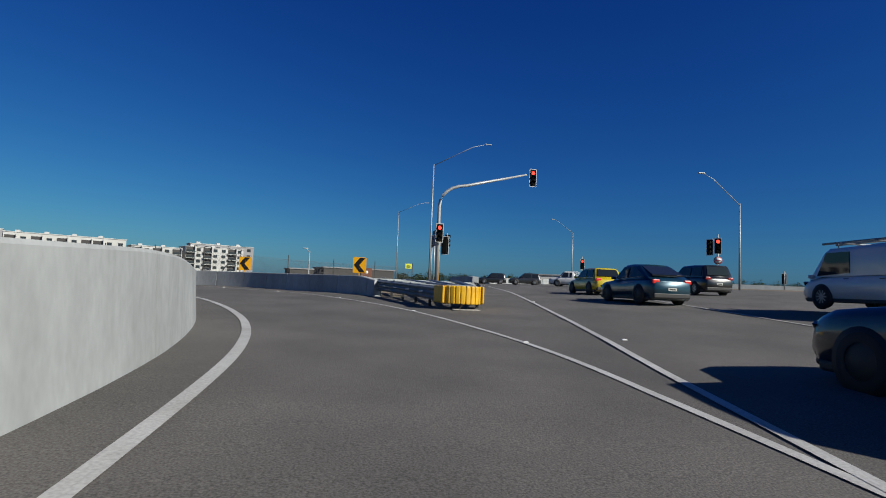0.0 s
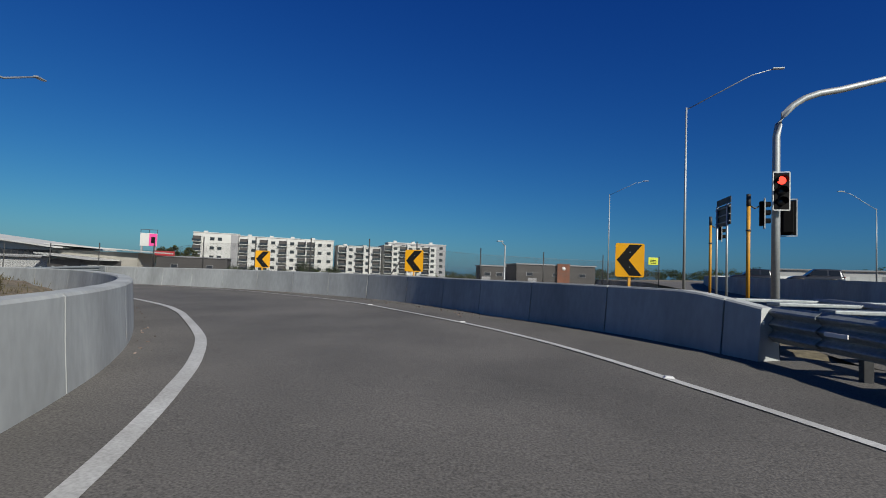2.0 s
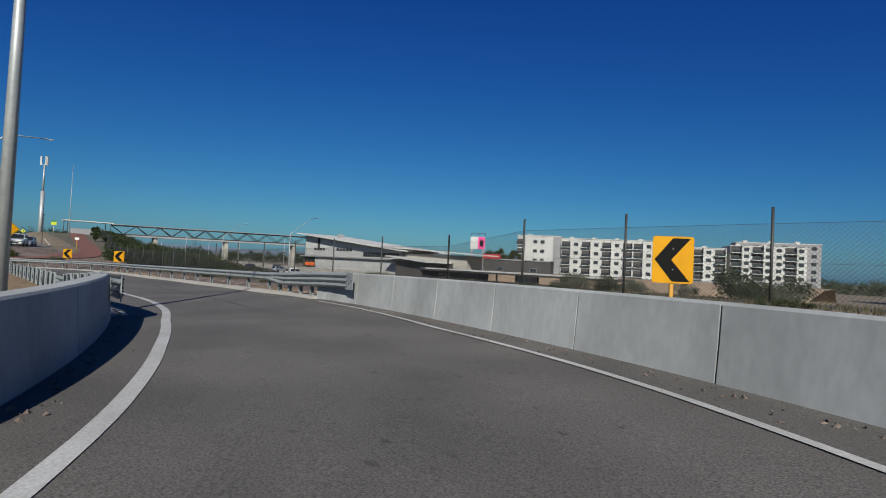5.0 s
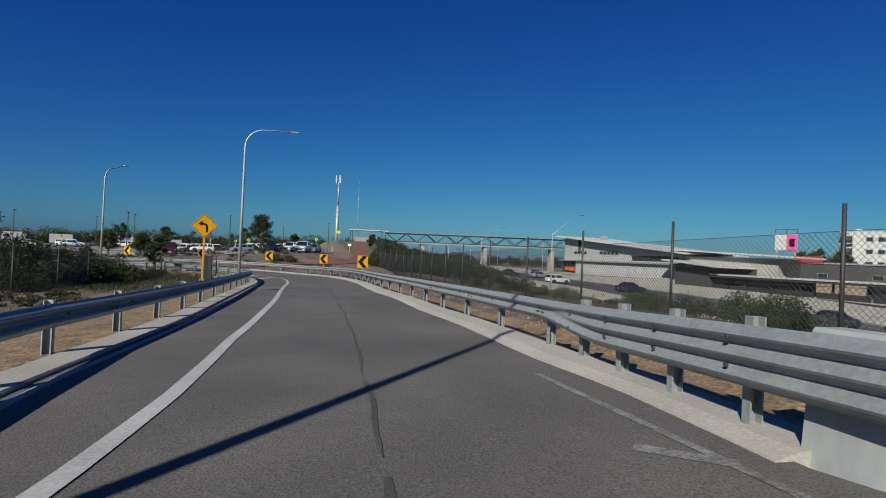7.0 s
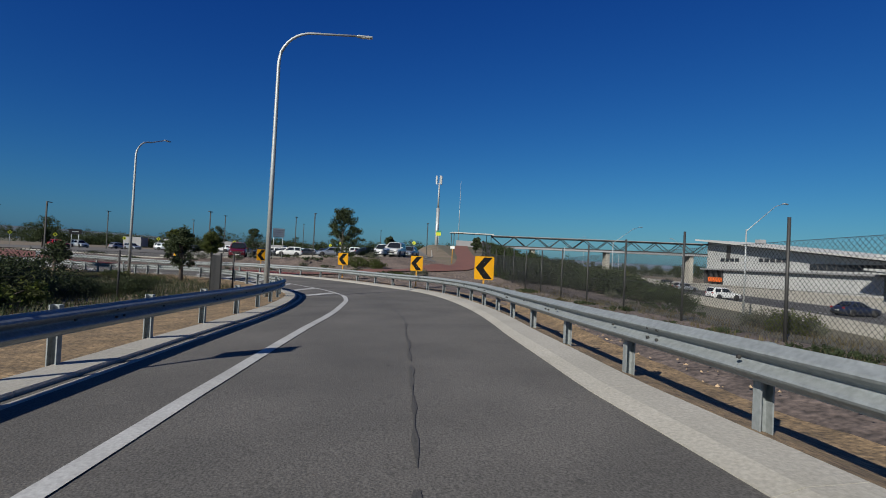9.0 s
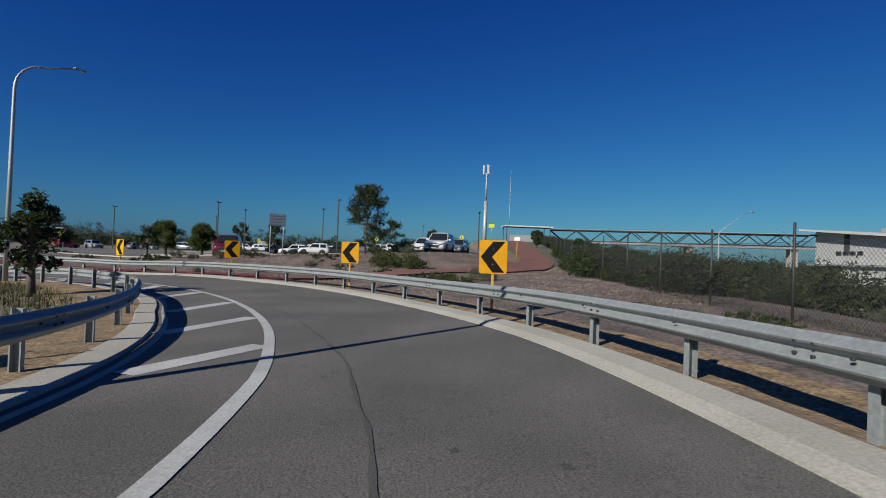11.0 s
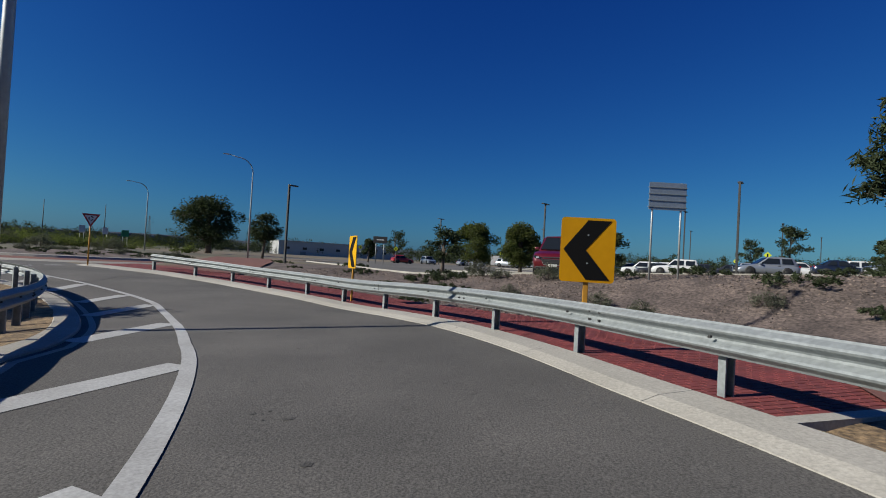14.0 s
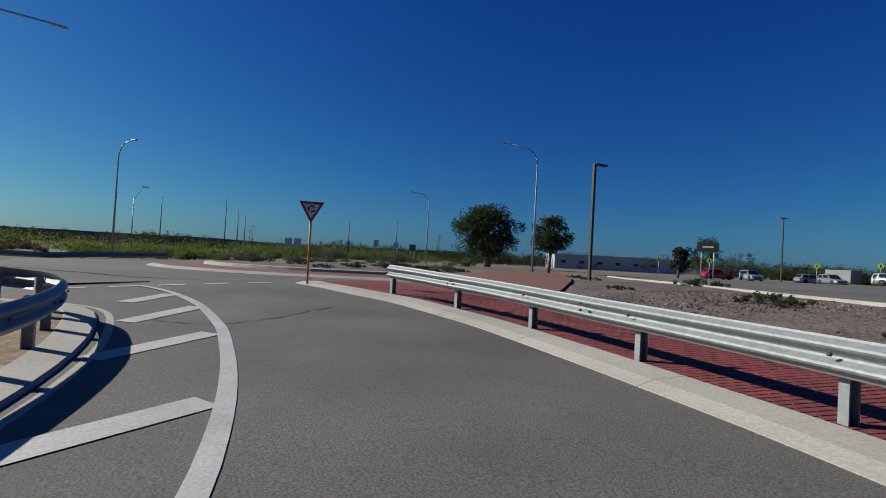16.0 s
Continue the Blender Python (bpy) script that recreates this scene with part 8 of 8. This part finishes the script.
for p, o in PAVE:
    for k in range(5):
        q = p - o * (0.64 + (WIDE - 0.64) * k / 4)
        v.append((q.x, q.y, p.z + 0.075 + 0.05 * k / 4))
for i in range(len(PAVE) - 1):
    for k in range(4):
        f.append((i * 5 + k, i * 5 + k + 1, (i + 1) * 5 + k + 1, (i + 1) * 5 + k))
paving = new("paving", mesh_of("paving", v, f, JOINT))
tagged(paving, "red brick-paved strip behind the kerb", "paving", kind="structure")
p, o = PAVE[0]
a, b = p - o * 0.64, p - o * (WIDE + 0.02)
edging = part("edging", sweep("edging", [(Vector((a.x, a.y, p.z + 0.085)), (PAVE[1][0] - p).normalized(), 1), (Vector((b.x, b.y, p.z + 0.135)), (PAVE[1][0] - p).normalized(), 1)], [(-0.16, -0.35), (0.02, -0.35), (0.02, 0), (-0.16, 0)], CONCRETE), None, paving)
lengths = [0.0]
for (a, _), (b, _) in zip(PAVE, PAVE[1:]):
    lengths.append(lengths[-1] + (b - a).length)


def pave_at(s, w):
    i = min(max(int(np.searchsorted(lengths, s)) - 1, 0), len(PAVE) - 2)
    t = (s - lengths[i]) / (lengths[i + 1] - lengths[i])
    p = PAVE[i][0].lerp(PAVE[i + 1][0], t)
    o = PAVE[i][1].lerp(PAVE[i + 1][1], t).normalized()
    q = p - o * w
    return Vector((q.x, q.y, p.z + 0.078 + 0.05 * (w - 0.64) / (WIDE - 0.64))), o


PB, PA = 0.21, 0.105        # pavers, laid in a stretcher bond across the strip
BRICK_MESH = mesh_of("paver", [(-.0985, -.046, 0), (.0985, -.046, 0), (.0985, .046, 0), (-.0985, .046, 0), (-.0965, -.044, .005), (.0965, -.044, .005), (.0965, .044, .005), (-.0965, .044, .005)],
                     [(0, 1, 5, 4), (1, 2, 6, 5), (2, 3, 7, 6), (3, 0, 4, 7), (4, 5, 6, 7)], BRICK)
bv, bf, placed = [], [], 0
rng = random.Random(17)
for r in range(int(lengths[-1] / PA)):
    s = (r + 0.5) * PA
    for c in range(int((WIDE - 0.66) / PB) + 2):
        w = 0.66 + c * PB + (PB / 2 if r % 2 else 0)
        if w > WIDE + 0.02:
            continue
        q, o = pave_at(s, w)
        ex = (pave_at(s, w - 0.1)[0] - pave_at(s, w + 0.1)[0]).normalized()
        ey = (pave_at(s + 0.1, w)[0] - pave_at(max(s - 0.1, 0), w)[0]).normalized()
        ez = ex.cross(ey).normalized()
        if ez.z < 0:
            ez = -ez
        ey = ez.cross(ex)
        m = Matrix.Translation(q + ez * rng.uniform(0.0, 0.0015)) @ Matrix((ex, ey, ez)).transposed().to_4x4()
        near_stretch = q.y > 22.4
        if near_stretch and placed < 300:
            part("paver", BRICK_MESH, None, paving, at=m)
            placed += 1
        else:
            n = len(bv)
            bv += [m @ u.co for u in BRICK_MESH.vertices]
            bf += [tuple(k + n for k in p.vertices) for p in BRICK_MESH.polygons]
rest = part("pavers", mesh_of("pavers", bv, bf, BRICK_FAR), None, paving)
rest["kind"] = "stuff"

# the red asphalt path that climbs to the footbridge
def ribbon(name, pts, width, material, label, dz=0.04, step=0.8, ends=None):
    run = catmull([(x, y, 0) for x, y in pts], step)
    v, f, n = [], [], 5
    for i, (p, o, u) in enumerate(frames_along(run)):
        for k in range(n):
            q = p + o * width * (0.5 - k / (n - 1))
            v.append((q.x, q.y, gz(q.x, q.y) + dz))
    for i in range(len(run) - 1):
        for k in range(n - 1):
            f.append((i * n + k, i * n + k + 1, (i + 1) * n + k + 1, (i + 1) * n + k))
    return tagged(new(name, mesh_of(name, v, f, material, True)), label, "path", kind="structure")


ribbon("red_path", [(-91.2, 28.2), (-92.2, 32.0), (-94.6, 36.3), (-99.0, 40.6), (-107, 44.0), (-125, 46.6), (-150, 48.6), (-178, 51.5)], 3.0, REDPATH, "red asphalt shared path climbing to the footbridge", 0.09)
ribbon("red_path", [(-97.2, 3.6), (-101.5, -0.3), (-106.5, -6.0), (-114.5, -16.5)], 5.0, REDPATH, "red asphalt path beside the roundabout", 0.07)

# roundabout island: kerb, red apron and planting
isl = thing("roundabout_island", "planted roundabout island with pale kerb and red apron", "traffic island", kind="structure")
def ring(name, r0, r1, z0, z1, material):
    v, f, n = [], [], 48
    for k in range(n):
        a = 2 * math.pi * k / n
        for r, z in ((r0, z0), (r1, z1)):
            v.append((RC.x + math.cos(a) * r * 1.25, RC.y + math.sin(a) * r, z))
    for k in range(n):
        q = (k + 1) % n
        f.append((2 * k, 2 * q, 2 * q + 1, 2 * k + 1))
    return part(name, mesh_of(name, v, f, material), None, isl)


ring("apron_kerb", 9.0, 8.7, -0.45, -0.34, CONCRETE)
ring("apron", 8.7, 6.9, -0.34, -0.28, REDPATH)
ring("kerb", 6.9, 6.84, -0.28, -0.15, CONCRETE)
ring("kerb_top", 6.84, 6.55, -0.15, -0.13, CONCRETE)
ring("bed", 6.55, 0.0, -0.14, 0.2, MULCH)
rng = random.Random(23)
for k in range(46):
    a, r = rng.uniform(0, 6.28), 5.6 * rng.random() ** 0.5
    shrub("low" if rng.random() < 0.6 else "sage", RC.x + math.cos(a) * r * 1.25, RC.y + math.sin(a) * r, rng.uniform(0.4, 0.7), z=-0.08 + 0.24 * (1 - r / 6))
